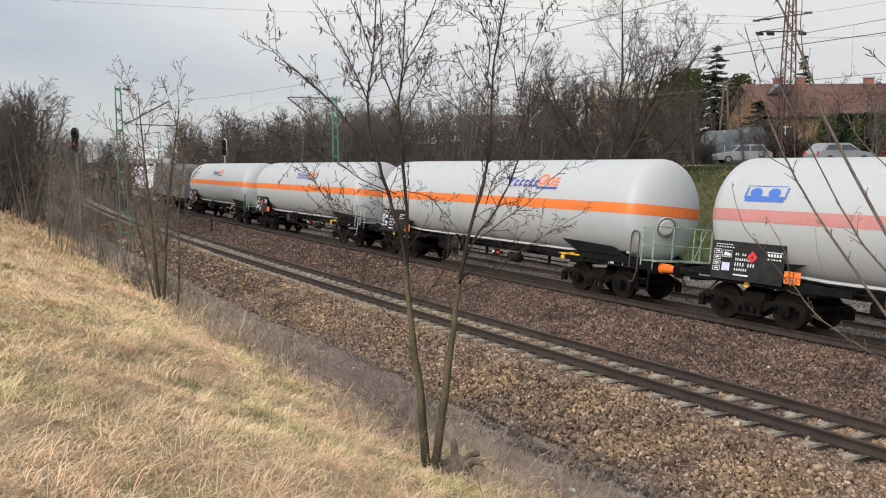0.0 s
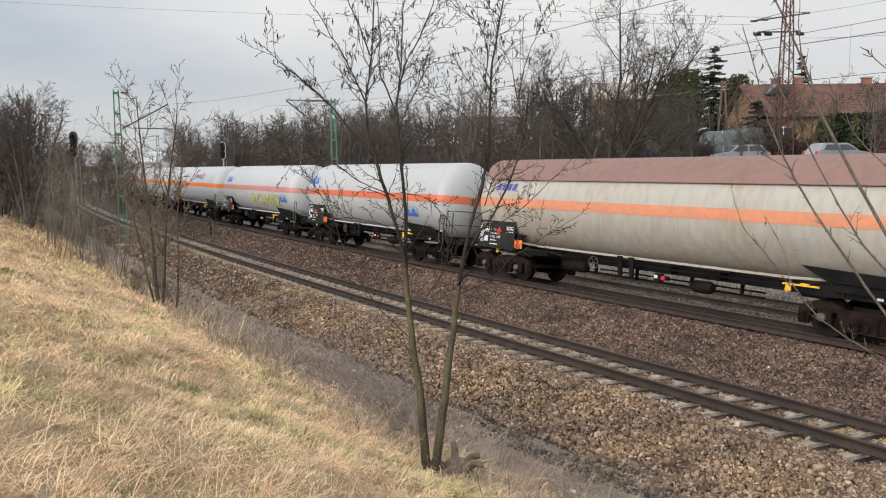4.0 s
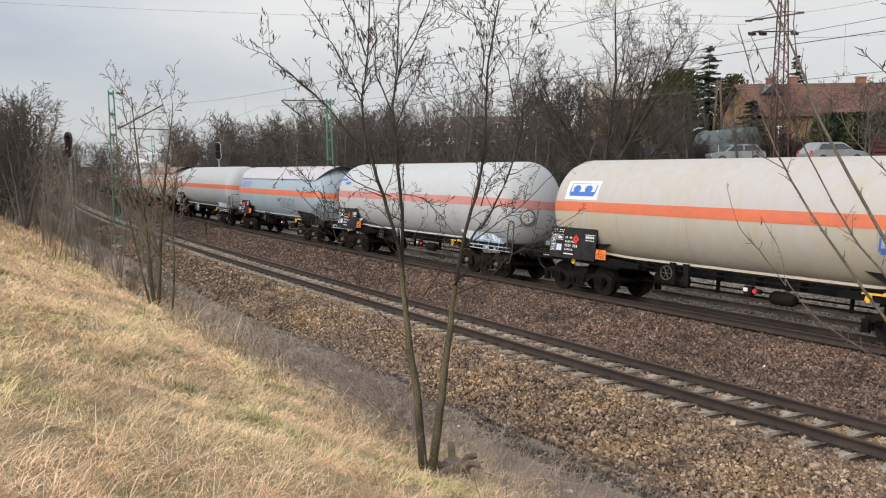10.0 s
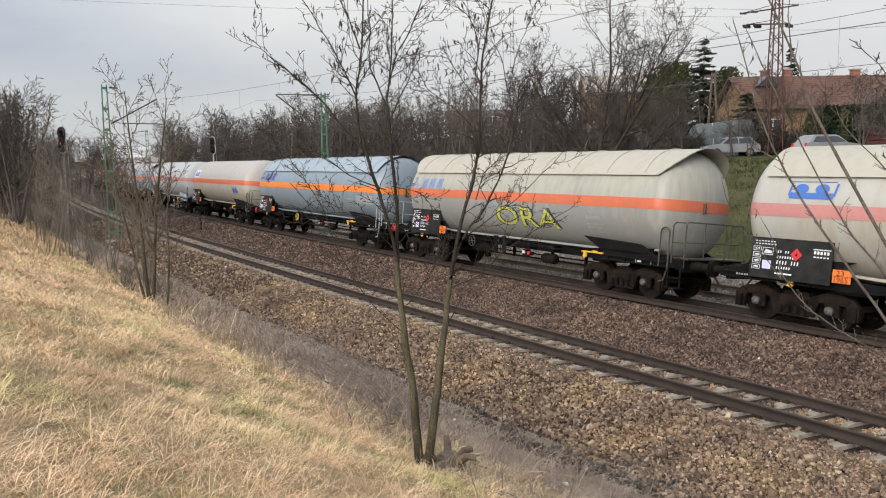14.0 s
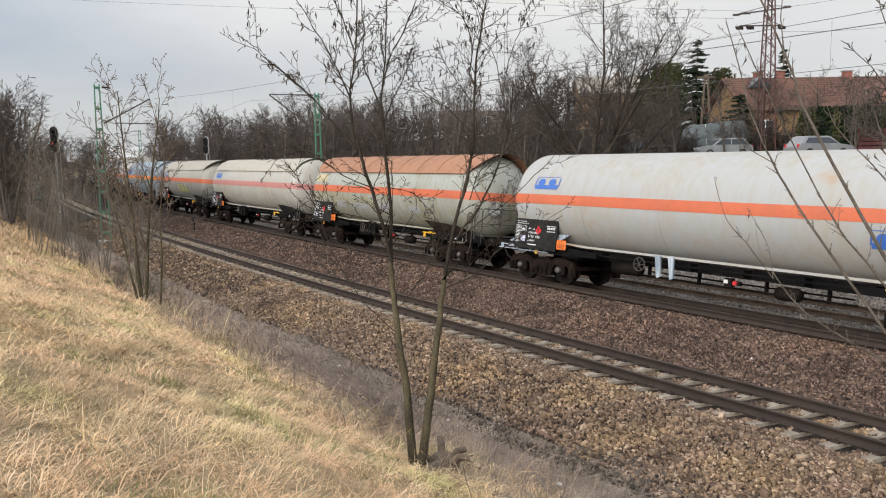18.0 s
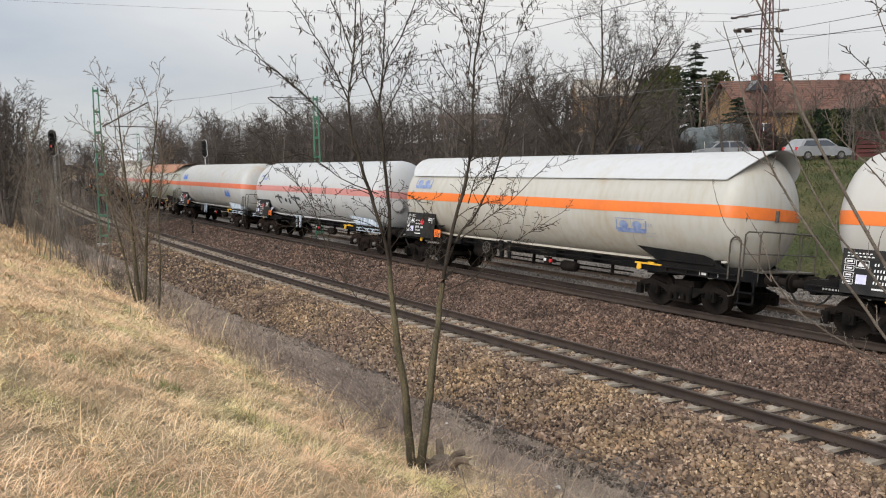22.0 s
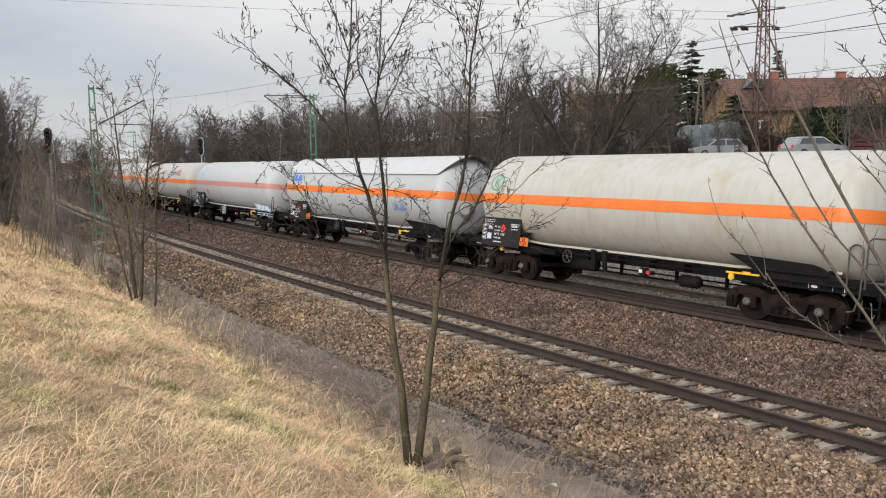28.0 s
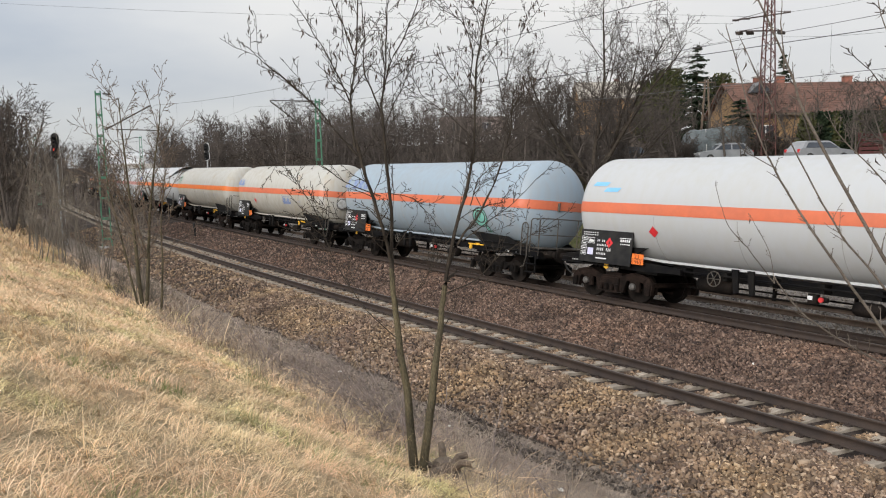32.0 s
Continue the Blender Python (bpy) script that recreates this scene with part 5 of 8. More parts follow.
    if manhole:
        m = mid @ Matrix.Translation((half - 0.07, -0.46, TANK_Z - 0.45)) @ Matrix.Rotation(radians(-20), 4, "Z") @ Matrix.Rotation(radians(12), 4, "Y")
        mh = piece("manhole", make_manhole, PAINTS[paint_key] if manhole == "ring" else GREY_RAIL, root, at=m, label="bolted round manhole cover", smooth=True)
        piece("bolt_ring", make_bolts, DARK_RAIL, mh)
    else:
        piece("end_bracket", lambda: Shape().box((0, 0, 0), (0.10, 0.08, 0.28), bevel=0.02), DARK_RAIL, root, at=mid @ Matrix.Translation((half + 0.01, -0.25, TANK_Z - 0.04)))
    if diamond_x is not None:
        b = bmesh.new()
        x, h = -hl + diamond_x, -0.62
        poly(b, [(x, h - 0.17), (x + 0.16, h), (x, h + 0.17), (x - 0.16, h)])
        paint("hazard_diamond", bent(b, TANK_R + 0.012), RED, tank, "red hazard diamond on the tank")
    if extra:
        extra(tank, hl)
    return root, wheels


def graffiti_letters(tank, hl):
    b = words("ROME2", 1.0, -0.4, -1.08, shear=0.12, stretch=1.6)
    paint("graffiti", bent(b, TANK_R + 0.012), SPRAY_YELLOW, tank, "yellow sprayed letters")
    for text, dx, dy in (("ROME2", -0.03, 0.03), ("ROME2", 0.03, -0.03)):
        b = words(text, 1.02, -0.4 + dx, -1.08 + dy, shear=0.12, stretch=1.6)
        paint("graffiti_outline", bent(b, TANK_R + 0.009), SPRAY_DARK, tank, "dark green sprayed outline")


def graffiti_green(tank, hl):
    b = words("ORA", 0.98, -0.8, -1.02, stretch=1.55)
    paint("graffiti", bent(b, TANK_R + 0.012), SPRAY_YELLOW, tank, "yellow-green sprayed letters")
    for d in (-0.05, 0.05):
        b = words("ORA", 1.0, -0.8 + d, -1.02 + d * 0.6, stretch=1.55)
        paint("graffiti_outline", bent(b, TANK_R + 0.009), SPRAY_BLACK, tank, "black sprayed outline")
    b = bmesh.new()
    for i in range(16):
        rect(b, -2.0 + i * 0.30, -0.42 + 0.06 * math.sin(i * 2.1), 0.2, 0.035, 0.06)
    paint("graffiti_tag", bent(b, TANK_R + 0.010), BLUE, tank, "blue sprayed scribble")


def graffiti_black(tank, hl):
    b = bmesh.new()
    for x, r in ((-3.7, 1.0), (-1.4, 1.25)):
        poly(b, [(x - 0.50 * r, -0.55), (x - 0.42 * r, -0.42), (x, -0.38), (x + 0.5 * r, -0.42), (x + 0.55 * r, -0.60), (x + 0.3 * r, -0.52), (x, -0.50), (x - 0.3 * r, -0.48)])
        poly(b, [(x - 0.04, -0.30), (x + 0.12, -0.30), (x + 0.20, -0.70 * r), (x + 0.34, -0.78 * r), (x + 0.10, -0.86 * r), (x - 0.02, -0.66 * r)], lift=0.002)
    disc(b, -2.7, -0.62, 0.15, ry=0.12)
    disc(b, -2.2, -0.66, 0.13, ry=0.18)
    disc(b, -2.25, -0.36, 0.08)
    paint("graffiti", bent(b, TANK_R + 0.012), SPRAY_BLACK, tank, "black sprayed graffiti strokes")
    b = words("825", 0.46, -0.55, -0.92, stretch=1.25)
    paint("graffiti_number", bent(b, TANK_R + 0.012), SPRAY_BLACK, tank, "black sprayed numerals")
    b = words("FATHERLESS", 0.30, 1.15, -0.84, stretch=1.35)
    paint("graffiti_word", bent(b, TANK_R + 0.012), FAINT_GREY, tank, "thin faded grey sprayed word")



def graffiti_head(tank, hl):
    x = hl - 3.6
    b = bmesh.new()
    poly(b, [(x - 0.42, -0.60), (x - 0.30, -0.34), (x + 0.02, -0.24), (x + 0.36, -0.36), (x + 0.44, -0.62), (x + 0.30, -0.86), (x - 0.05, -0.92), (x - 0.34, -0.82)])
    poly(b, [(x + 0.10, -0.86), (x + 0.32, -0.82), (x + 0.44, -1.14), (x + 0.26, -1.18)], lift=0.002)
    paint("graffiti", bent(b, TANK_R + 0.012), SPRAY_TEAL, tank, "teal sprayed blob with dark rings")
    for dx, dy, r, k in ((0.02, -0.55, 0.24, 1.25), (0.0, -0.58, 0.38, 1.12), (0.28, -1.0, 0.13, 0.9)):
        b = bmesh.new()
        ring(b, x + dx, dy, r, r - 0.05, rx=k)
        paint("graffiti_outline", bent(b, TANK_R + 0.015), SPRAY_BLACK, tank)
    for i in range(4):
        b = bmesh.new()
        rect(b, x + 1.0 + 0.28 * i, -0.42 - 0.05 * (i % 2), 0.05, 0.30, 0.05)
        paint("graffiti_stroke", bent(b, TANK_R + 0.012), GREY_TEXT, tank)


def patched(tank, hl):
    """Old labels painted over in grey, with faint yellow spray over them."""
    for x, h, w, t, col in ((-3.6, -0.72, 0.9, 0.34, GREY_TEXT), (-1.6, -0.72, 1.1, 0.34, GREY_TEXT), (0.6, -0.72, 1.0, 0.34, GREY_TEXT), (2.9, -0.72, 0.8, 0.3, GREY_TEXT),
                            (-5.6, 0.50, 1.1, 0.36, WORN_YELLOW)):
        b = bmesh.new()
        rect(b, x, h, w, t, 0.02)
        paint("painted_patch", bent(b, TANK_R + 0.010), col, tank, "overpainted patch")
    for i in range(9):
        b = bmesh.new()
        x = -3.9 + 0.42 * i
        ring(b, x, -0.52 + 0.06 * math.sin(i * 2.1), 0.15, 0.125, n=12, rx=0.8)
        rect(b, x + 0.16, -0.52, 0.025, 0.28, 0.05, lift=0.001)
        paint("graffiti_stroke", bent(b, TANK_R + 0.013), WORN_YELLOW, tank, "faint yellow sprayed stroke")


def grey_board(tank, hl):
    """A light grey data field on the flank, with rows of lettering and a dark square mark."""
    b = bmesh.new()
    rect(b, hl - 2.4, -0.50, 1.62, 0.40)
    paint("data_field", bent(b, TANK_R + 0.008), GREY_RAIL, tank, "light grey data field on the flank")
    b = bmesh.new()
    for r in range(4):
        for j in range(13):
            if (r * 5 + j * 3) % 7:
                rect(b, hl - 3.08 + j * 0.066, -0.37 - r * 0.08, 0.05, 0.035)
    rect(b, hl - 2.02, -0.42, 0.15, 0.17)
    rect(b, hl - 1.78, -0.44, 0.20, 0.02)
    rect(b, hl - 1.78, -0.54, 0.20, 0.02)
    tagged(paint("field_lettering", bent(b, TANK_R + 0.012), GREY_TEXT, tank, "small dark grey lettering"), kind="stuff")


def grey_scrawl(tank, hl):
    """Sprayed outlines of large rounded blocks, with small dots before and after."""
    for x, h, r, rx in ((1.55, -0.60, 0.30, 1.15), (2.25, -0.62, 0.33, 0.85), (2.9, -0.64, 0.33, 0.95), (0.98, -0.42, 0.09, 1.0), (1.18, -0.42, 0.09, 1.0), (3.4, -0.42, 0.08, 0.9)):
        b = bmesh.new()
        ring(b, x, h, r, r - 0.035, n=18, rx=rx)
        if r > 0.2:
            rect(b, x + 0.04, h - 0.02, 0.04, r * 0.9, 0.05, lift=0.001)
        paint("graffiti_stroke", bent(b, TANK_R + 0.010), SPRAY_BLACK, tank, "black sprayed outline of a rounded block")


# where each wagon's buffers meet, in metres along the train, and what each wagon looks like
WAGONS = (
    (-65.4, -47.8, "white", "orange", dict(label="white gas tank wagon with a plain orange band", logos=(("gas", 0.5, 0.75),), rails=GREEN_RAIL)),
    (-47.8, -30.8, "white", "orange", dict(label="white gas tank wagon with orange band and slanted blue logo", logos=(("gas", 0.6, 0.72),), rails=GREY_RAIL, manhole="")),
    (-30.8, -13.4, "bright", "orange", dict(label="glossy white gas tank wagon with orange band and blue-red logo", logos=(("gas", 2.6, 0.72),), rails=GREEN_RAIL, manhole="ring", buffers=ORANGE_PLATE)),
    (-13.4, 2.38, "bright", "pink", dict(label="cream-white tank wagon with faded pink band and yellow graffiti", logos=(("pair", -5.7, 0.55), ("pair", 5.4, -0.55)), extra=graffiti_letters)),
    (2.38, 18.07, "white", "red", dict(label="white tank wagon with red-orange band and blue marks", logos=(("pair", -6.3, 0.62), ("pair", 4.3, -0.62)), rails=DARK_RAIL)),
    (18.07, 35.7, "brown", "salmon", dict(label="dirty beige tank wagon under a brown sunshield", logos=(("blocks", -6.3, 0.55),), shield="brown_roof", manhole="plate", bogie="capped")),
    (35.7, 53.3, "white", "red", dict(label="white tank wagon with red-orange band and bleached blue saddles", bogie="capped", bolster=BLUE_BOLSTER, rails=DARK_RAIL, rear=1.25)),
    (53.3, 68.7, "blue", "red", dict(label="pale blue tank wagon with red-orange band and pinkish sunshield", logos=(("wheel", -6.2, 0.42),), low=0.14, front=0.80, shield="pink_roof", manhole="plate", bogie="capped", rails=DARK_RAIL, extra=grey_scrawl)),
    (68.7, 84.2, "bright", "pink", dict(label="clean white tank wagon with faded pink band", logos=(("steps", -6.0, 0.62),), manhole="ring", bogie="capped", bolster=BLUE_BOLSTER)),
    (84.2, 99.75, "pinkish", "red", dict(label="pinkish white tank wagon with grimy flanks and red band", logos=(("pair_white", -5.7, 0.52), ("pair", 4.2, -0.50)), rails=DARK_RAIL, buffers=RED, front=1.02)),
    (99.75, 117.15, "slate", "amber", dict(label="blue-grey tank wagon with amber band and ribbed sunshield", logos=(("wheel_navy", -7.1, 0.45),), shield="slate_roof", swept=0.15, ribs=True, rails=GREY_RAIL, buffers=RED, handwheel=YELLOW, extra=grey_board)),
    (117.15, 132.9, "drab", "red", dict(label="drab cream tank wagon with sunshield and green graffiti", logos=(("wheel_faded", -6.3, 0.36),), shield="cream_roof", ribs=True, bogie="capped", rails=DARK_RAIL, front=1.05, panel_x=2.1, extra=graffiti_green)),
    (132.9, 150.0, "cream", "pink", dict(label="cream tank wagon with dull red band and pale sunshield", logos=(("pair", -6.3, 0.48),), shield="cream_roof", swept=0.15, bogie="capped")),
    (150.0, 165.8, "grey", "red", dict(label="greyish white tank wagon under a rusty ribbed sunshield", shield="rust_roof", ribs=True, manhole="plate", bogie="capped", bolster=RUSTY, rails=DARK_RAIL, extra=patched)),
    (165.8, 183.33, "stained", "red", dict(label="white tank wagon with brown stain above the red band", logos=(("pair", -6.5, 0.52), ("pair", 4.6, -0.52)), manhole="ring", bogie="capped", bolster=BLUE_BOLSTER, rails=DARK_RAIL)),
    (183.33, 200.47, "bright", "pink", dict(label="white tank wagon with pink band and black graffiti", logos=(("steps_faded", -6.4, 0.62),), manhole="ring", bogie="capped", bolster=BLUE_BOLSTER, extra=graffiti_black)),
    (200.47, 218.1, "cream", "orange", dict(label="cream tank wagon with white sunshield and orange band", logos=(("pair_faded", -6.8, 0.50), ("pair_faded", 4.3, -0.55)), shield="white_roof", rails=DARK_RAIL)),
    (218.1, 233.4, "warm", "orange", dict(label="off-white gas tank wagon with orange band and blue-red logo", logos=(("gas", 2.85, 0.70),), rails=DARK_RAIL, plate=False, diamond_x=4.2)),
    (233.4, 250.5, "bright", "pink", dict(label="white tank wagon with pink band and pale blue mark", logos=(("steps_sky", -6.2, 0.62),), manhole="ring", bogie="capped", bolster=BLUE_BOLSTER, plate=False, sign=None, diamond_x=4.3)),
    (250.5, 267.78, "white", "orange", dict(panel_x=2.38, front=0.98, label="white tank wagon with white sunshield and orange band", logos=(("pair", -6.4, 0.55), ("pair_faded", 4.4, -0.55)), shield="white_roof", manhole="ring")),
    (267.78, 283.2, "cream", "orange", dict(label="cream tank wagon with orange band and green oval mark", logos=(("oval", -5.9, 0.55),), bogie="capped", rails=DARK_RAIL)),
    (283.2, 298.32, "cream", "red", dict(label="cream tank wagon with red-orange band and faded marks", logos=(("pair_faded", -6.1, 0.45), ("pair_faded", 1.8, -0.48)), manhole="plate", diamond_x=4.4, sign=None)),
    (298.32, 313.7, "blue", "red", dict(label="pale blue tank wagon with red-orange band and faded logo", logos=(("wheel", -6.4, 0.50),), rails=DARK_RAIL, extra=graffiti_head)),
    (313.7, 329.6, "bright", "red", dict(label="white tank wagon with red-orange band and sky-blue mark", logos=(("steps_sky", -6.0, 0.62),), bogie="capped", diamond_x=4.1, rails=DARK_RAIL)),
)
TRAIN = []
for i, (u0, u1, key, stripe, more) in enumerate(WAGONS):
    more = dict(more)
    TRAIN.append((u0, u1) + tank_wagon(more.pop("label"), u0, u1, key, stripe, seed=i, **more))


def locomotive(u0, u1):
    """A grey electric locomotive with louvred sides."""
    hl = (u1 - u0) / 2
    root = thing("locomotive", on_track((u0 + u1) / 2, FAR_E, FAR_Z), "weathered grey electric locomotive with louvred sides", "locomotive")
    b = hl - 0.62
    body = part("body", Shape().prism([(-b, 1.15), (b, 1.15), (b, 2.3), (b - 0.45, 3.75), (-b + 0.45, 3.75), (-b, 2.3)], -1.45, 1.45), GREY_WAGON, root)
    part("roof", Shape().prism([(-b + 0.5, 3.75), (b - 0.5, 3.75), (b - 0.9, 4.1), (-b + 0.9, 4.1)], -1.15, 1.15), GREY_WAGON, root)
    for y in (-1, 1):
        for i in range(13):
            piece("louvre", lambda: Shape().box((0, 0, 0), (10.5, 0.05, 0.07)), STEEL, body, at=Matrix.Translation((0, y * 1.47, 1.45 + i * 0.17)) @ Matrix.Rotation(radians(-y * 20), 4, "X"))
    for x in (-b - 0.01, b + 0.01):
        part("windscreen", Shape().box((x * 0.985, 0, 2.9), (0.3, 2.2, 0.7), turn=-17 if x > 0 else 17, axis="Y"), WINDOW, body)
    for x in (-3.2, 3.2):
        part("pantograph", Shape().tube([(x - 0.9, -0.6, 4.15), (x + 0.7, -0.6, 4.6), (x - 0.2, -0.6, 4.75)], 0.03, 6).tube([(x - 0.9, 0.6, 4.15), (x + 0.7, 0.6, 4.6), (x - 0.2, 0.6, 4.75)], 0.03, 6)
             .box((x - 0.2, 0, 4.78), (0.3, 1.6, 0.05)), DARK_RAIL, root)
    part("underframe", Shape().box((0, 0, 0.98), (2 * b, 2.7, 0.36), bevel=0.05).box((0, 0, 0.6), (3.0, 2.3, 0.5), bevel=0.05), BLACK, root)
    wheels = []
    for end in (-1, 1):
        xb = end * (hl - 4.0)
        for y in (-1, 1):
            piece("side_frame_loco", lambda: make_side_frame("capped"), GRIMY, root, at=Matrix.Translation((xb, y * 1.0, 0))).name = "side_frame"
        for d in (-1.3, 1.3):
            wheels.append(piece("wheelset", make_wheelset, GRIMY, root, at=Matrix.Translation((xb + d, 0, 0.46)), smooth=True))
        for y in (-0.875, 0.875):
            piece("buffer", make_buffer, GRIMY, root, at=Matrix.Translation((end * b, y, 1.06)) @ (Matrix.Rotation(math.pi, 4, "Z") if end < 0 else Matrix.Identity(4)), smooth=True)
    return root, wheels


TRAIN.append((-82.0, -65.4) + locomotive(-82.0, -65.4))


# ---- bare trees ----
def grow(g, p, d, length, r, level, spec, out):
    """Grows one branch and its side branches; out gathers (level, points, radii)."""
    n = spec["points"][level]
    step = length / (n - 1)
    pts, rad = [np.array(p, float)], [r]
    d = np.array(d, float)
    wob = spec["wander"][level]
    for i in range(1, n):
        d = d + g.normal(0, wob, 3) + np.array((0, 0, spec["rise"][level]))
        d /= np.linalg.norm(d)
        pts.append(pts[-1] + d * step)
        rad.append(max(r * (1 - 0.82 * i / (n - 1)), spec["thin"]))
    out.append((level, np.array(pts), np.array(rad)))
    if level + 1 >= len(spec["count"]) + 1:
        return
    if level < len(spec["count"]):
        k = spec["count"][level]
        k = max(1, int(round(k * g.uniform(0.75, 1.25))))
        lo = spec["from"][level]
        for j in range(k):
            f = lo + (1 - lo) * (j + g.random()) / k
            x = f * (n - 1)
            i = min(int(x), n - 2)
            q = pts[i] + (pts[i + 1] - pts[i]) * (x - i)
            t = pts[i + 1] - pts[i]
            t /= np.linalg.norm(t)
            a = g.normal(size=3)
            a -= t * a.dot(t)
            a /= np.linalg.norm(a)
            ang = math.radians(g.uniform(*spec["angle"][level]))
            nd = t * math.cos(ang) + a * math.sin(ang)
            ln = length * spec["ratio"][level] * g.uniform(0.6, 1.15) * (1.0 - 0.45 * (f - lo) / (1.0001 - lo))
            rr = max(rad[i] * spec["slim"], spec["thin"])
            grow(g, q, nd, ln, rr, level + 1, spec, out)


def tube_arrays(polys, sides):
    """Vertices and quads of many tapered tubes at once."""
    vs, fs, base = [], [], 0
    groups = {}
    for pts, rad in polys:
        groups.setdefault(len(pts), []).append((pts, rad))
    for n, items in groups.items():
        P = np.array([i[0] for i in items])
        R = np.array([i[1] for i in items])
        D = np.gradient(P, axis=1)
        D /= np.linalg.norm(D, axis=2)[..., None] + 1e-9
        ref = np.where(np.abs(D[..., 2:3]) < 0.9, np.array((0, 0, 1.0)), np.array((0, 1.0, 0)))
        U = np.cross(D, ref)
        U /= np.linalg.norm(U, axis=2)[..., None] + 1e-9
        V = np.cross(U, D)
        a = 2 * np.pi * np.arange(sides) / sides
        ring = P[:, :, None] + R[:, :, None, None] * (np.cos(a)[None, None, :, None] * U[:, :, None] + np.sin(a)[None, None, :, None] * V[:, :, None])
        k = len(items)
        vs.append(ring.reshape(-1, 3))
        i = np.arange(n - 1)[:, None] * sides
        j = np.arange(sides)[None]
        q = np.stack([i + j, i + (j + 1) % sides, i + sides + (j + 1) % sides, i + sides + j], -1).reshape(-1, 4)
        fs.append((base + np.arange(k)[:, None, None] * n * sides + q[None]).reshape(-1, 4))
        base += k * n * sides
    return np.concatenate(vs), np.concatenate(fs)


def branch_mesh(name, polys, sides, material):
    v, f = tube_arrays(polys, sides)
    me = array_mesh(name, v, f, smooth=True)
    me.materials.append(material)
    return me


SAPLING = dict(points=(12, 8, 5, 4), wander=(0.035, 0.13, 0.16, 0.2), rise=(0.03, 0.085, 0.03, 0.0), thin=0.0034, count=(17, 7, 4), angle=((30, 58), (28, 60), (30, 70)),
               ratio=(0.42, 0.42, 0.42), slim=0.55)
SAPLING["from"] = (0.36, 0.2, 0.2)
WOOD = dict(points=(9, 6, 4, 3), wander=(0.06, 0.17, 0.22, 0.25), rise=(0.02, 0.10, 0.05, 0.02), thin=0.016, count=(15, 7, 4), angle=((30, 65), (30, 65), (30, 75)),
            ratio=(0.52, 0.48, 0.42), slim=0.55)
WOOD["from"] = (0.22, 0.2, 0.15)
BUSH = dict(points=(7, 5, 3), wander=(0.17, 0.22, 0.25), rise=(0.02, 0.05, 0.02), thin=0.007, count=(7, 3), angle=((18, 50), (25, 60)), ratio=(0.42, 0.42), slim=0.6)
BUSH["from"] = (0.2, 0.2)


def build_tree(name, stems, spec, g, bark, twig, label, category, group="", split=1):
    """A tree from its stems, each (foot, direction, length, radius)."""
    out = []
    for foot, d, length, r in stems:
        grow(g, foot, np.array(d, float) / np.linalg.norm(d), length, r, 0, spec, out)
    root = thing(name, Matrix.Identity(4), label, category, group)
    for lv, pts, rad in out:
        if lv == 0:
            part("trunk", branch_mesh("trunk", [(pts, rad)], 9, bark), bark, root)
    part("crown", branch_mesh("crown", [(p, r) for lv, p, r in out if lv > 0], 4 if split else 3, twig), twig, root)
    return root, out


def ground_point(x, y, sink=0.05):
    return np.array((x, y, ground_z(x, y) - sink))


tg = np.random.default_rng(11)
BANK_RIGHT, BANK_AWAY = np.array((0.5758, 0.8176, 0.0)), np.array((-0.8176, 0.5758, 0.0))


def bow(knots, per=6):
    """A smooth run through a few knots."""
    k = [2 * knots[0] - knots[1]] + list(knots) + [2 * knots[-1] - knots[-2]]
    out = []
    for a, b, c, d in zip(k, k[1:], k[2:], k[3:]):
        for i in range(per):
            t = i / per
            out.append(0.5 * (2 * b + (c - a) * t + (2 * a - 5 * b + 4 * c - d) * t * t + (3 * b - a - 3 * c + d) * t ** 3))
    return np.array(out + [knots[-1]])


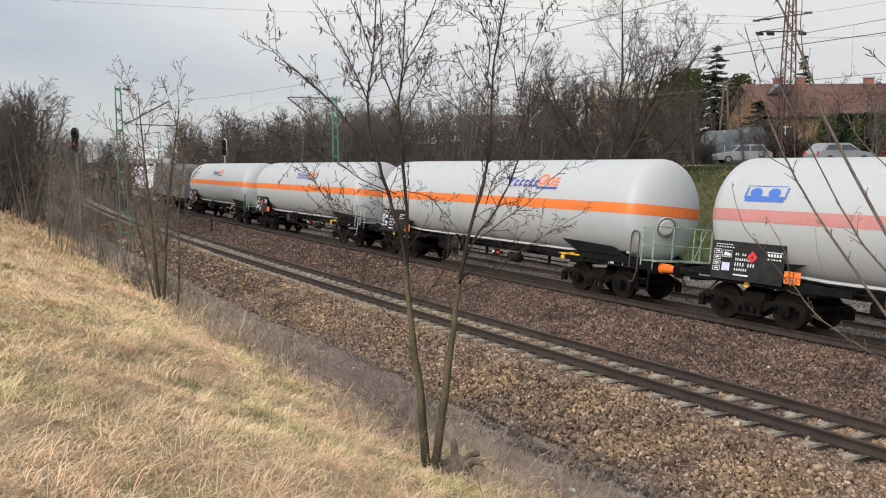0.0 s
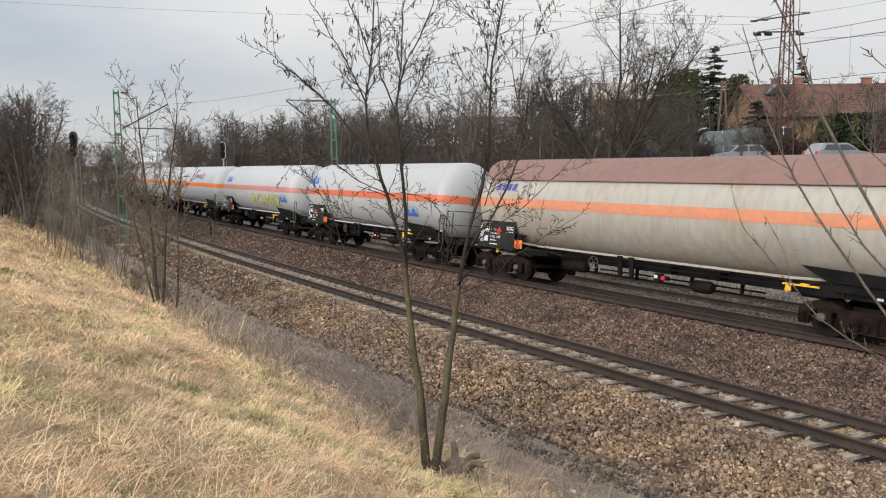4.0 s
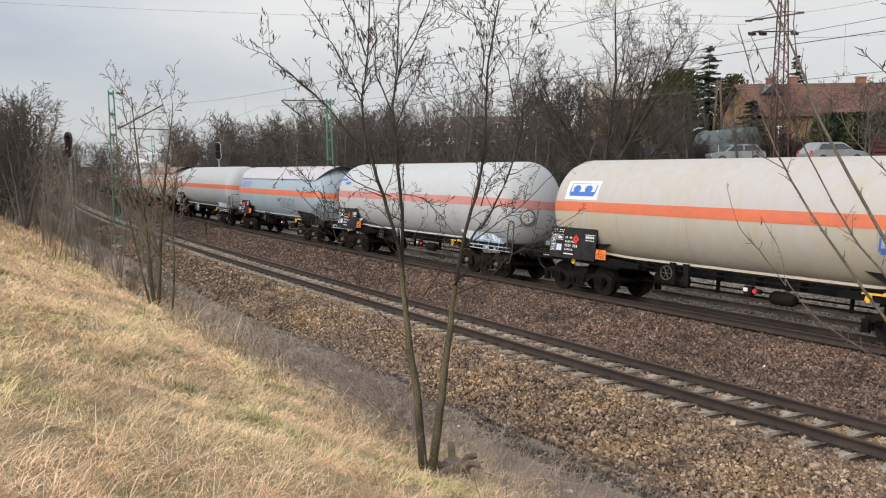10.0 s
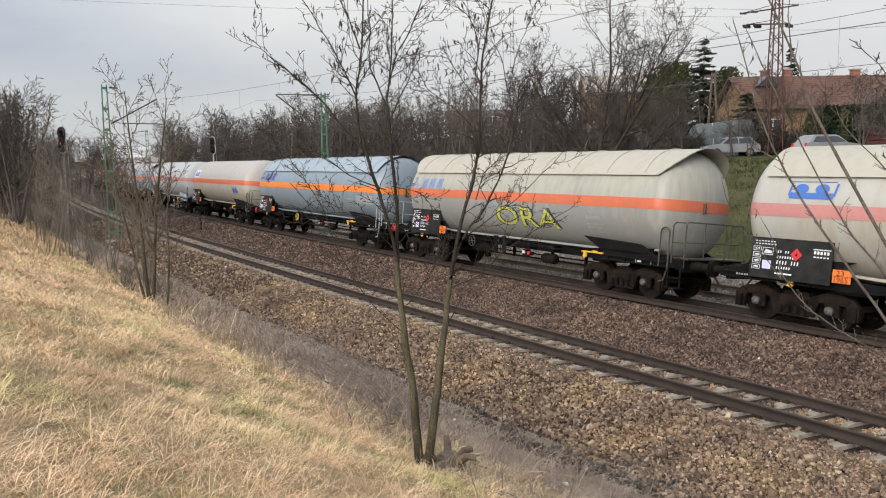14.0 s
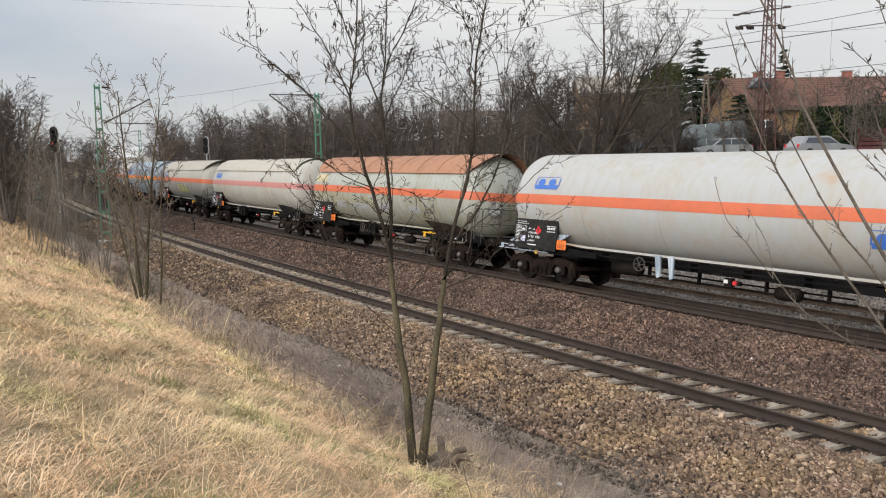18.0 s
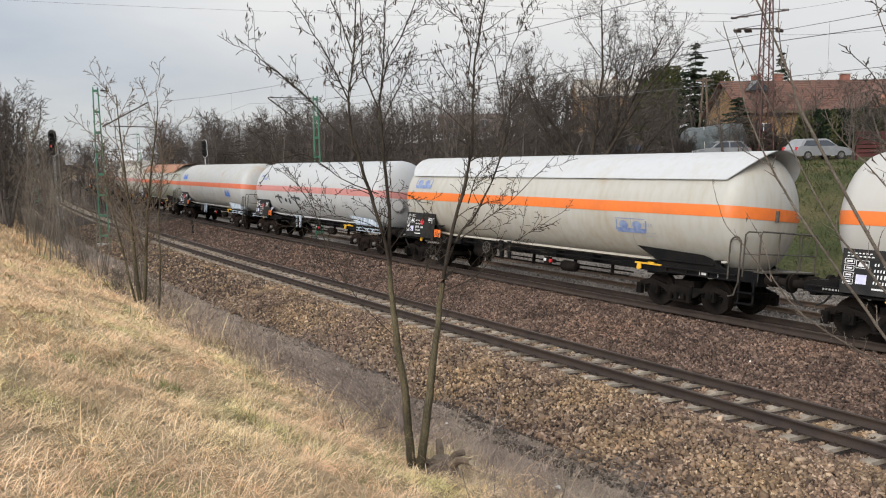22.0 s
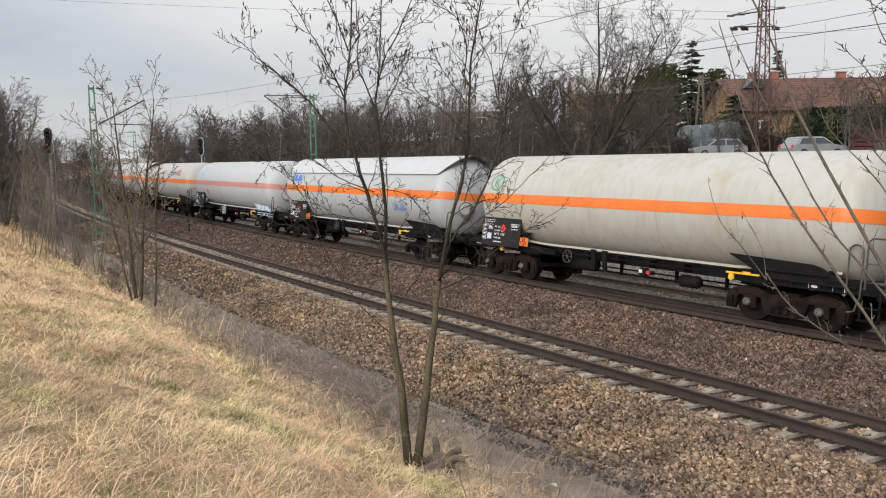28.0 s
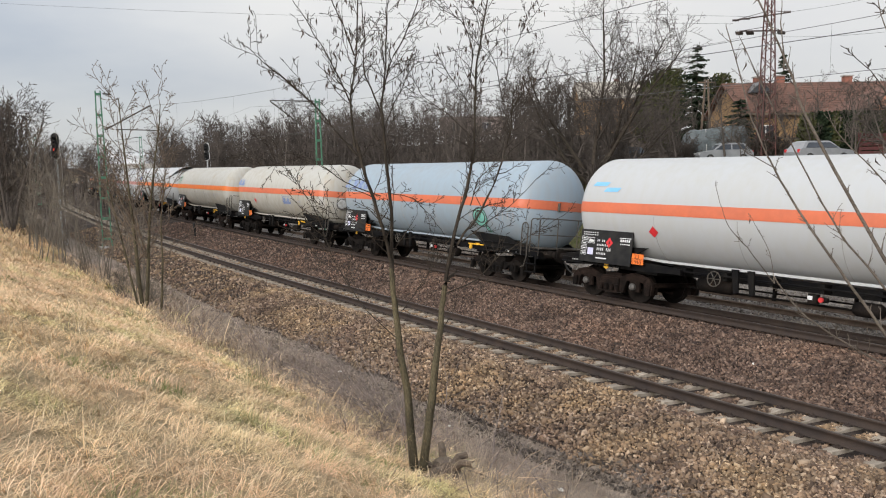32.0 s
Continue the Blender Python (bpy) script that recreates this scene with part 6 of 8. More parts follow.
def limbed_tree(name, foot, limbs, g, bark, dark, label, category, trunks, density, shoot, spur, wobble=0.012, limb_name="limb"):
    """A tree of named main limbs, each (knots as metres along the bank and up, thick end, thin end, drift into the depth); shoots with short spurs grow from them."""
    root = thing(name, Matrix.Identity(4), label, category)
    built, fine = [], []
    for i, (knots, r0, r1, drift) in enumerate(limbs):
        start = np.array(knots[0])
        depth = 0.0
        if built:
            near = min(((np.hypot(q[0] - start[0], q[1] - start[1]), q[2]) for run in built for q in run), key=lambda c: c[0])
            depth = near[1] if near[0] < 0.25 else 0.0
        flat = bow([np.array(k, float) for k in knots])
        n = len(flat)
        f = np.linspace(0, 1, n)
        sway = np.cumsum(g.normal(0, wobble, (n, 3)), axis=0) * np.minimum(1, 4 * f)[:, None] * 0.5
        run = np.column_stack([flat + sway[:, :2], depth + drift * f + sway[:, 2]])
        built.append(run)
        pts = foot + run[:, :1] * BANK_RIGHT + run[:, 2:] * BANK_AWAY + run[:, 1:2] * np.array((0, 0, 1.0))
        rad = r0 + (r1 - r0) * f ** 0.8
        part("trunk" if i < trunks else limb_name, branch_mesh("limb", [(pts, rad)], 8 if i < trunks else 6, bark if i < trunks else dark), bark, root)
        length = np.linalg.norm(np.diff(pts, axis=0), axis=1).sum()
        for _ in range(int(length * density * (0.15 if i < trunks else 1.0))):
            k = min(int((0.12 + 0.88 * g.random()) * (n - 1)), n - 2)
            t = pts[k + 1] - pts[k]
            t /= np.linalg.norm(t)
            a = g.normal(size=3)
            a -= t * a.dot(t)
            a /= np.linalg.norm(a)
            ang = math.radians(g.uniform(28, 62))
            d = t * math.cos(ang) + a * math.sin(ang) + np.array((0, 0, 0.25))
            ln = g.uniform(*shoot) * (1.1 - 0.5 * k / n)
            grow(g, pts[k], d / np.linalg.norm(d), ln, min(rad[k] * 0.6, 0.0065), 1, spur, fine)
        grow(g, pts[-1], (pts[-1] - pts[-2]) / np.linalg.norm(pts[-1] - pts[-2]), 0.45 * g.uniform(*shoot), r1, 1, spur, fine)
    tagged(part("twig", branch_mesh("twig", [(p, r) for lv, p, r in fine], 4, dark), dark, root, "fine bare twigs with short spurs"), kind="stuff")
    return root, fine


SPUR = dict(points=(6, 6, 4, 3), wander=(0.1, 0.20, 0.24, 0.2), rise=(0.02, 0.07, 0.06, 0.05), thin=0.0027, count=(1, 5, 1), angle=((20, 40), (32, 68), (35, 70)), ratio=(0.4, 0.36, 0.40), slim=0.62)
SPUR["from"] = (0.2, 0.15, 0.3)
# the forked young robinia at the foot of the grass
foot = np.array((-7.392, 4.876, ground_z(-7.392, 4.876) - 0.04))
LIFT = 0.565 - foot[2]
robinia, limbs = limbed_tree("robinia_tree", foot, [([(x, z + (LIFT if z > 0.01 else 0)) for x, z in k], a * (1.0 if a > 0.05 else 0.68), b * 0.72, d) for k, a, b, d in (
    (((-0.04, 0.0), (-0.10, 0.87), (-0.18, 1.7), (-0.24, 2.37)), 0.058, 0.040, -0.15),
    (((0.06, 0.0), (0.19, 0.94), (0.30, 1.62), (0.37, 2.16)), 0.056, 0.042, 0.15),
    (((-0.24, 2.37), (-0.34, 2.84), (-0.50, 3.36), (-0.60, 3.74)), 0.030, 0.024, -0.3),
    (((-0.60, 3.74), (-0.64, 4.2), (-0.55, 4.83), (-0.51, 5.76), (-0.43, 6.6)), 0.020, 0.006, -0.2),
    (((-0.58, 3.65), (-0.90, 4.0), (-1.23, 4.37), (-1.50, 4.6), (-1.66, 4.76)), 0.017, 0.005, -0.2),
    (((-0.61, 4.17), (-0.84, 4.65), (-1.07, 5.0), (-1.38, 5.46)), 0.014, 0.005, 0.3),
    (((-0.57, 4.71), (-0.72, 5.05), (-0.87, 5.4), (-1.01, 5.95)), 0.013, 0.005, 0.3),
    (((-0.24, 2.37), (-0.25, 2.9), (-0.30, 3.55), (-0.33, 4.13)), 0.032, 0.022, 0.1),
    (((-0.33, 4.13), (-0.50, 4.58), (-0.53, 5.02), (-0.61, 5.76)), 0.016, 0.005, 0.4),
    (((-0.33, 4.26), (-0.21, 4.64), (-0.01, 5.0), (0.18, 5.51), (0.35, 6.06)), 0.016, 0.005, -0.3),
    (((-0.33, 4.2), (-0.26, 4.77), (-0.22, 5.39), (-0.14, 6.12)), 0.015, 0.005, 0.2),
    (((-0.32, 3.91), (-0.15, 4.32), (0.04, 4.7), (0.24, 4.77)), 0.011, 0.004, 0.4),
    (((0.37, 2.16), (0.50, 2.83), (0.63, 3.35), (0.69, 3.87), (0.72, 4.63), (0.82, 5.25), (0.95, 5.99), (1.01, 6.71)), 0.036, 0.006, 0.2),
    (((0.69, 4.5), (0.73, 4.82), (0.64, 5.13), (0.34, 5.38), (0.15, 5.75)), 0.011, 0.004, -0.3),
    (((0.69, 3.87), (0.39, 4.19), (0.17, 4.38), (0.04, 4.64)), 0.010, 0.004, 0.4),
    (((0.72, 4.19), (0.49, 4.51), (0.33, 4.73)), 0.009, 0.004, -0.3),
    (((0.40, 2.3), (0.58, 2.73), (0.79, 3.02), (0.99, 3.51), (1.09, 3.96), (1.12, 4.37)), 0.024, 0.011, 0.4),
    (((1.12, 4.37), (1.20, 4.78), (1.33, 5.09), (1.42, 5.37)), 0.010, 0.004, 0.2),
    (((1.10, 4.31), (0.99, 4.78), (0.78, 4.94)), 0.009, 0.004, -0.2),
    (((1.07, 3.91), (1.33, 4.37), (1.59, 4.59)), 0.010, 0.004, 0.3),
    (((0.35, 2.0), (0.71, 2.19), (0.98, 2.48), (1.30, 2.69), (1.69, 2.96)), 0.013, 0.004, -0.3),
    (((0.58, 2.63), (0.91, 2.84), (1.33, 3.18), (1.72, 3.57)), 0.012, 0.004, 0.2),
    (((0.68, 3.05), (0.84, 3.41), (1.20, 3.7), (1.59, 4.02)), 0.011, 0.004, 0.5),
    (((-0.34, 3.2), (-0.73, 3.35), (-1.11, 3.6), (-1.57, 3.5), (-1.78, 3.57)), 0.011, 0.004, -0.3),
    (((-0.17, 1.49), (-0.63, 1.94), (-0.94, 2.48), (-1.19, 3.08), (-1.49, 3.5), (-1.67, 3.92)), 0.010, 0.004, 0.4),
    (((-0.13, 1.87), (0.11, 2.23), (0.33, 2.6)), 0.009, 0.004, -0.2),
    (((-0.28, 2.77), (-0.67, 2.91), (-1.0, 2.94), (-1.3, 2.81)), 0.008, 0.004, -0.3),
    (((-0.29, 3.23), (-0.01, 3.16), (0.22, 2.93), (0.38, 2.7)), 0.008, 0.004, 0.3),
)], tg, BARK, TWIG, "bare young robinia with two slender trunks and dry pods", "tree", 2, 9.5, (0.2, 0.68), SPUR)


def hang_pods(root, limbs, count, g, zmin, size=1.0):
    """Dry pods and curled leaves that hang from the twigs."""
    tips = [p[-1] for lv, p, r in limbs if lv >= 2 and p[-1][2] > zmin]
    verts, faces = [], []
    for i in range(count):
        t = tips[g.integers(len(tips))] + g.normal(0, 0.02, 3)
        w, h, a = g.uniform(0.005, 0.011) * size, g.uniform(0.05, 0.10) * size, g.uniform(0, math.pi)
        u = np.array((math.cos(a) * w, math.sin(a) * w, 0))
        q = np.array((-math.sin(a), math.cos(a), 0)) * 0.006
        n = len(verts)
        sway = np.array((*(g.normal(0, 0.018, 2)), 0))
        verts += [t, t + u * 1.0 - (0, 0, h * 0.4), t + sway - (0, 0, h), t - u - (0, 0, h * 0.45), t + q - (0, 0, h * 0.5)]
        faces += [(n, n + 1, n + 4), (n + 1, n + 2, n + 4), (n + 2, n + 3, n + 4), (n + 3, n, n + 4)]
    me = array_mesh("seed_pod", verts, faces)
    me.materials.append(POD)
    return tagged(part("seed_pod", me, POD, root, "dry brown seed pods"), kind="stuff")


hang_pods(robinia, limbs, 430, tg, foot[2] + 4.5, 1.15)

# a second forked sapling further up the line
foot = ground_point(-20.6, 5.1)
build_tree("young_tree", [(foot + np.array((-0.03, 0, 0)), (-0.06, -0.07, 1), 5.5, 0.055), (foot + np.array((0.06, 0.04, 0)), (0.06, 0.08, 1), 5.4, 0.052), (foot + np.array((0.02, -0.1, 0)), (-0.16, -0.20, 1), 3.9, 0.035),
                          (foot + np.array((0.3, 0.36, 0)), (0.10, 0.14, 1), 4.0, 0.032)],
           dict(SAPLING, count=(15, 6, 3), ratio=(0.42, 0.42, 0.42), angle=((22, 45), (28, 55), (30, 65)), thin=0.0062, rise=(0.03, 0.09, 0.05, 0.02), **{"from": (0.20, 0.2, 0.2)}), tg, BARK, STUMP_BARK, "bare multi-stemmed young tree on the ditch edge", "tree")
for x, y, h, k in ((-31.6, 5.0, 4.6, 3), (-28.0, 5.7, 3.6, 4), (-35.5, 4.6, 4.4, 3), (-24.5, 6.0, 2.6, 3), (-40, 5.2, 5.0, 3), (-26.5, 6.6, 3.2, 4), (-33.5, 6.2, 3.4, 4), (-37.5, 6.6, 3.8, 4), (-42.5, 6.4, 4.2, 4), (-30.2, 4.2, 3.2, 3)):
    foot = ground_point(x, y)
    build_tree("sapling", [(foot + tg.normal(0, 0.12, 3) * (1, 1, 0), (tg.normal(0, 0.12), tg.normal(0, 0.12), 1), h * tg.uniform(0.75, 1.1), 0.02) for _ in range(k + 1)],
               dict(SAPLING, count=(10, 4), points=(9, 6, 4), wander=(0.07, 0.16, 0.2), thin=0.0046), tg, THICKET, THICKET, "thin bare sapling clump in dry grass", "sapling", "saplings along the ditch")
# the shrub beside the camera that reaches in with thorny shoots
foot = np.array((-1.9, 6.2, 0.0))
sg = np.random.default_rng(77)
THORN = dict(SPUR, wander=(0.1, 0.10, 0.14, 0.2), thin=0.0016, count=(1, 2, 0), rise=(0.02, 0.03, 0.02, 0.0))
thorn, tl = limbed_tree("thorn_shrub", foot, (
    (((0.62, -0.32), (0.15, 1.35), (-0.39, 2.24), (-0.95, 3.02), (-1.35, 3.57), (-1.62, 4.01), (-1.76, 4.36), (-1.94, 4.99)), 0.0167, 0.0036, 0.2),
    (((0.60, -0.30), (0.10, 1.75), (-0.46, 2.68), (-0.96, 3.25), (-1.28, 3.60), (-1.66, 4.23), (-2.0, 4.86)), 0.0152, 0.0027, -0.1),
    (((0.70, -0.34), (0.05, 1.7), (-0.59, 2.88), (-1.01, 3.56), (-1.50, 4.4), (-1.62, 4.71), (-1.87, 5.22)), 0.0198, 0.0054, 0.1),
    (((-1.62, 4.70), (-1.62, 4.93), (-1.60, 5.25)), 0.0053, 0.0027, 0.1),
    (((0.55, -0.30), (0.20, 1.9), (-0.40, 2.40), (-0.96, 2.68), (-1.28, 2.87), (-1.52, 3.06), (-1.68, 3.26)), 0.0099, 0.0045, 0.0),
    (((-1.68, 3.26), (-1.90, 3.52), (-2.04, 3.67), (-2.14, 3.92)), 0.0034, 0.0018, -0.1),
    (((-1.68, 3.26), (-1.72, 3.51), (-1.79, 3.67)), 0.0030, 0.0018, 0.1),
    (((0.75, -0.36), (0.15, 2.2), (-0.37, 3.19), (-0.88, 3.92), (-1.16, 4.21), (-1.26, 4.39)), 0.0091, 0.0027, 0.2),
    (((0.72, -0.36), (0.0, 2.6), (-0.55, 3.58), (-1.01, 4.08), (-1.10, 4.15)), 0.0091, 0.0027, -0.2),
    (((-1.62, 4.03), (-1.85, 4.17), (-2.03, 4.37), (-2.09, 4.46)), 0.0038, 0.0018, 0.1),
    (((-0.55, 3.58), (-0.72, 4.4), (-0.98, 4.9), (-1.06, 5.25)), 0.0061, 0.0027, 0.1),
), sg, SHOOT, SHOOT, "grey-brown thorny shrub with long bare shoots", "shrub", 0, 5.0, (0.03, 0.22), THORN, wobble=0.006, limb_name="shoot")
hang_pods(thorn, tl, 14, sg, 3.6, 0.8)

# woods: a few grown trees, repeated
WOOD_KINDS = []
for i in range(7):
    g = np.random.default_rng(100 + i)
    h = g.uniform(7.0, 9.0)
    k = 1 if i < 3 else 2
    root, _ = build_tree("bare_tree", [(np.array((g.normal(0, 0.15), g.normal(0, 0.15), -0.1)), (g.normal(0, 0.12), g.normal(0, 0.12), 1), h * g.uniform(0.85, 1.0), 0.13) for _ in range(k)],
                         WOOD if k == 1 else dict(WOOD, count=(11, 6, 4)), g, WOOD_TWIG, WOOD_TWIG, "leafless grey-brown tree in the trackside wood", "tree", "trees of the bare woods", split=0)
    WOOD_KINDS.append((root, h))


def plant(kind, x, y, height, turn):
    root, h = WOOD_KINDS[kind]
    k = height / h
    c = copy_thing(root, pose(x, y, ground_z(x, y), rz=turn))
    c.scale = (k * 1.05, k * 1.05, k)
    return c


wg = random.Random(5)
spots = []
# beyond the train, up the bank: thick to the left, thinner to the right
for i in range(78):
    s, e = wg.uniform(-190, -42), wg.uniform(16.5, 46)
    spots.append((s, e, wg.uniform(5.2, 7.6)))
for i in range(20):
    s, e = wg.uniform(-66, -36), wg.uniform(24, 46)
    spots.append((s, e, wg.uniform(5.0, 7.5)))
# the near side, past the grass
for i in range(46):
    s, e = wg.uniform(-120, -48), wg.uniform(-24, -7.0)
    if s > -62 and e > -9:
        continue
    q = along(s, e)
    k = (0.575 * q.x + 0.818 * q.y) / (-0.818 * q.x + 0.575 * q.y)
    if -0.535 < k < -0.42 and s > -85:
        continue
    spots.append((s, e, wg.uniform(5.5, 8.8)))
# where the line bends out of sight
for i in range(22):
    s, e = wg.uniform(-330, -195), wg.uniform(-30, 45)
    if -6 < e < 15:
        continue
    spots.append((s, e, wg.uniform(6.5, 9.0)))
for s, e, h in spots:
    p = along(s, e)
    plant(wg.randrange(7), p.x, p.y, h, wg.uniform(0, 360))


def stand(lo, hi, near, far, top, count):
    """Trees between two bearings (tangents) and distances whose crowns reach a given slope above the eye."""
    for i in range(count):
        k, depth = wg.uniform(lo, hi), wg.uniform(near, far)
        x, y = depth * (-0.818 + 0.575 * k), depth * (0.575 + 0.818 * k)
        z = ground_z(x, y)
        h = 4.1 + depth * (top + 0.0128 * k) * wg.uniform(0.78, 1.05) - z
        if h > 2.5:
            plant(wg.randrange(7), x, y, h, wg.uniform(0, 360))


# the thick wood on the near side, the far bend, and the skyline beyond the signals
stand(-0.60, -0.535, 40, 62, 0.092, 20)
stand(-0.51, -0.42, 78, 125, 0.034, 24)
stand(-0.355, -0.28, 122, 150, 0.052, 16)
stand(-0.30, -0.15, 92, 125, 0.064, 26)
stand(-0.17, 0.08, 84, 120, 0.062, 26)
stand(-0.18, -0.06, 72, 95, 0.052, 18)
stand(-0.20, 0.02, 70, 110, 0.078, 34)
# the broad old tree and its neighbours on the bank, and one past the picture's edge
og = np.random.default_rng(300)
foot = ground_point(-33.0, 35.2)
build_tree("old_tree", [(foot + og.normal(0, 0.2, 3) * (1, 1, 0), d, h, 0.15) for d, h in (((0.28, 0.40, 1), 10.2), ((-0.30, -0.42, 1), 8.4), ((0.08, 0.12, 1), 11.2), ((0.48, 0.70, 1), 9.2), ((-0.50, -0.72, 0.9), 8.0), ((0.18, 0.22, 1), 10.4), ((0.75, 1.05, 1), 7.0))],
           dict(WOOD, count=(15, 9, 6), thin=0.0095, wander=(0.09, 0.17, 0.22, 0.25)), og, TWIG, WOOD_TWIG, "broad many-stemmed bare old tree on the bank", "tree", split=0)


def bearing(x, y):
    depth = -0.818 * x + 0.575 * y
    return (0.575 * x + 0.818 * y) / depth, depth


for x, y, h, k in ((-36.5, 33.0, 6.6, 5), (-38.5, 36.0, 7.2, 6), (-41.0, 39.0, 6.4, 4), (-37.0, 41.5, 6.0, 3), (-41.0, 46.0, 5.6, 1), (-45.0, 50.0, 5.8, 5), (-44.5, 45.0, 6.0, 2), (-30.5, 56.0, 4.6, 6),
                   (-27.5, 55.5, 5.0, 4), (-24.5, 50.5, 4.4, 5), (-21.0, 47.5, 5.0, 3), (-13.0, 30.5, 9.4, 4), (-34.5, 59.5, 5.0, 6), (-37.0, 48.5, 5.4, 0), (-32.9, 61.0, 6.4, 1), (-29.2, 60.0, 5.6, 2), (-40.0, 66.5, 6.0, 0), (-26.0, 58.5, 6.0, 0), (-37.8, 57.0, 4.0, 5), (-35.8, 55.2, 3.2, 6)):
    plant(k, x, y, h, wg.uniform(0, 360))
for root, h in WOOD_KINDS:
    p = along(-150 - 12 * h, 30)
    root.matrix_basis = pose(p.x, p.y, ground_z(p.x, p.y))


def brush(name, places, material, label, seed, height, stems, thin=0.007):
    """Leafless undergrowth, too fine to tell apart."""
    g = np.random.default_rng(seed)
    out = []
    for x, y, k in places:
        p = ground_point(x, y, 0.05)
        for _ in range(stems):
            d = np.array((g.normal(0, 0.30), g.normal(0, 0.30), 1.0))
            grow(g, p + np.array((g.normal(0, 0.45 * k), g.normal(0, 0.45 * k), 0)), d / np.linalg.norm(d), height * k * g.uniform(0.5, 1.1), max(0.010, thin * 1.4), 0, dict(BUSH, thin=thin), out)
    return tagged(new(name, branch_mesh(name, [(p, r) for lv, p, r in out], 3, material)), label, "undergrowth", kind="stuff")


places = []
for i in range(34):
    p = along(wg.uniform(-74, -32), wg.uniform(-7.4, -4.8))
    places.append((p.x, p.y, wg.uniform(0.5, 1.0)))
for i in range(14):
    p = along(wg.uniform(-36, -22), wg.uniform(-7.2, -5.2))
    places.append((p.x, p.y, wg.uniform(0.25, 0.5)))
for i in range(30):
    p = along(wg.uniform(-75, -38), wg.uniform(-12, -6.6))
    places.append((p.x, p.y, wg.uniform(0.8, 1.3)))
brush("roadside_thicket", places, THICKET, "pale brown leafless thicket along the ditch", 21, 2.0, 7, thin=0.0046)
places = []
for i in range(105):
    p = along(-34 - 150 * wg.random() ** 1.3, wg.uniform(15.3, 20))
    places.append((p.x, p.y, wg.uniform(0.9, 1.3)))
for i in range(95):
    p = along(-38 - 140 * wg.random() ** 1.3, wg.uniform(20, 36))
    places.append((p.x, p.y, wg.uniform(1.2, 1.7)))
for i in range(34):
    p = along(wg.uniform(-48, -28), wg.uniform(18, 40))
    if bearing(p.x, p.y)[0] < 0.215:
        places.append((p.x, p.y, wg.uniform(0.5, 0.9)))
for i in range(16):
    k = wg.uniform(0.40, 0.475)
    places.append((62 * (-0.818 + 0.575 * k), 62 * (0.575 + 0.818 * k), wg.uniform(0.5, 0.8)))
for lo, hi, near, far, count, tall in ((0.165, 0.29, 46, 58, 30, 0.6), (0.29, 0.345, 63, 66, 9, 0.75), (0.42, 0.47, 66, 70, 5, 0.6)):
    for i in range(count):
        k, depth = wg.uniform(lo, hi), wg.uniform(near, far)
        places.append((depth * (-0.818 + 0.575 * k), depth * (0.575 + 0.818 * k), tall * wg.uniform(0.7, 1.2)))
for i in range(52):
    p = along(wg.uniform(-150, -52), wg.uniform(-16, -5.5))
    places.append((p.x, p.y, wg.uniform(0.9, 1.4)))
for i in range(24):
    p = along(wg.uniform(-260, -190), wg.choice((wg.uniform(-14, -5), wg.uniform(15, 26))))
    places.append((p.x, p.y, wg.uniform(1.2, 1.7)))
brush("woodland_undergrowth", places, WOOD_TWIG, "dark brown leafless undergrowth of the woods", 22, 3.3, 7, thin=0.021)


# ---- evergreens ----
def conifer(name, x, y, height, width, material, label, seed, layers=15, narrow=False):
    """A trunk and whorls of boughs, each a flat ragged spray with hanging side shoots; thujas carry upright sprays."""
    g = np.random.default_rng(seed)
    z = ground_z(x, y)
    root = thing(name, pose(x, y, z), label, "tree")
    part("trunk", Shape().cyl((0, 0, -0.1), (0, 0, height * 0.985), 0.14, 0.02, n=8), TWIG, root)
    verts, faces = [], []
    for i in range(layers):
        f = (i + g.random() * 0.4) / layers
        reach = width * ((1 - f) ** 0.75 if not narrow else (0.45 + 0.55 * math.sin(math.pi * min(f * 0.8 + 0.18, 1))) * (1 - f * 0.35)) + 0.10
        for j in range(7 if not narrow else 10):
            a = 2 * math.pi * (j + 0.8 * g.random()) / (7 if not narrow else 10)
            ln = reach * (g.uniform(0.55, 1.12) if not narrow else g.uniform(0.7, 1.05))
            foot = height * (0.06 + 0.92 * f) + g.normal(0, 0.012 * height)
            out, across = np.array((math.cos(a), math.sin(a), 0)), np.array((-math.sin(a), math.cos(a), 0))
            steps = max(4, int(ln / 0.26))
            for k in range(steps):
                t = (k + 0.6) / steps
                c = out * ln * t + np.array((0, 0, foot + (0.9 * ln * t * t if narrow else -0.42 * ln * t + 0.30 * ln * t * t)))
                for m in range(10):
                    w = (1 if m % 2 else -1) * across
                    d = w * g.uniform(0.5, 1.0) + out * g.uniform(0.2, 0.8) + np.array((0, 0, g.uniform(0.2, 1.0) if narrow else g.uniform(-0.55, 0.10)))
                    d /= np.linalg.norm(d)
                    q = (0.20 + 0.24 * ln * (1 - 0.7 * t) * g.uniform(0.5, 1.0)) * (1.3 if narrow else 1.0)
                    b = np.cross(d, g.normal(size=3))
                    b *= 0.10 * (1.2 if narrow else 1.0) / np.linalg.norm(b)
                    n = len(verts)
                    verts += [c - b, c + b, c + d * q]
                    faces.append((n, n + 1, n + 2))
    me = array_mesh("foliage", verts, faces)
    me.materials.append(material)
    part("foliage", me, material, root)
    return root


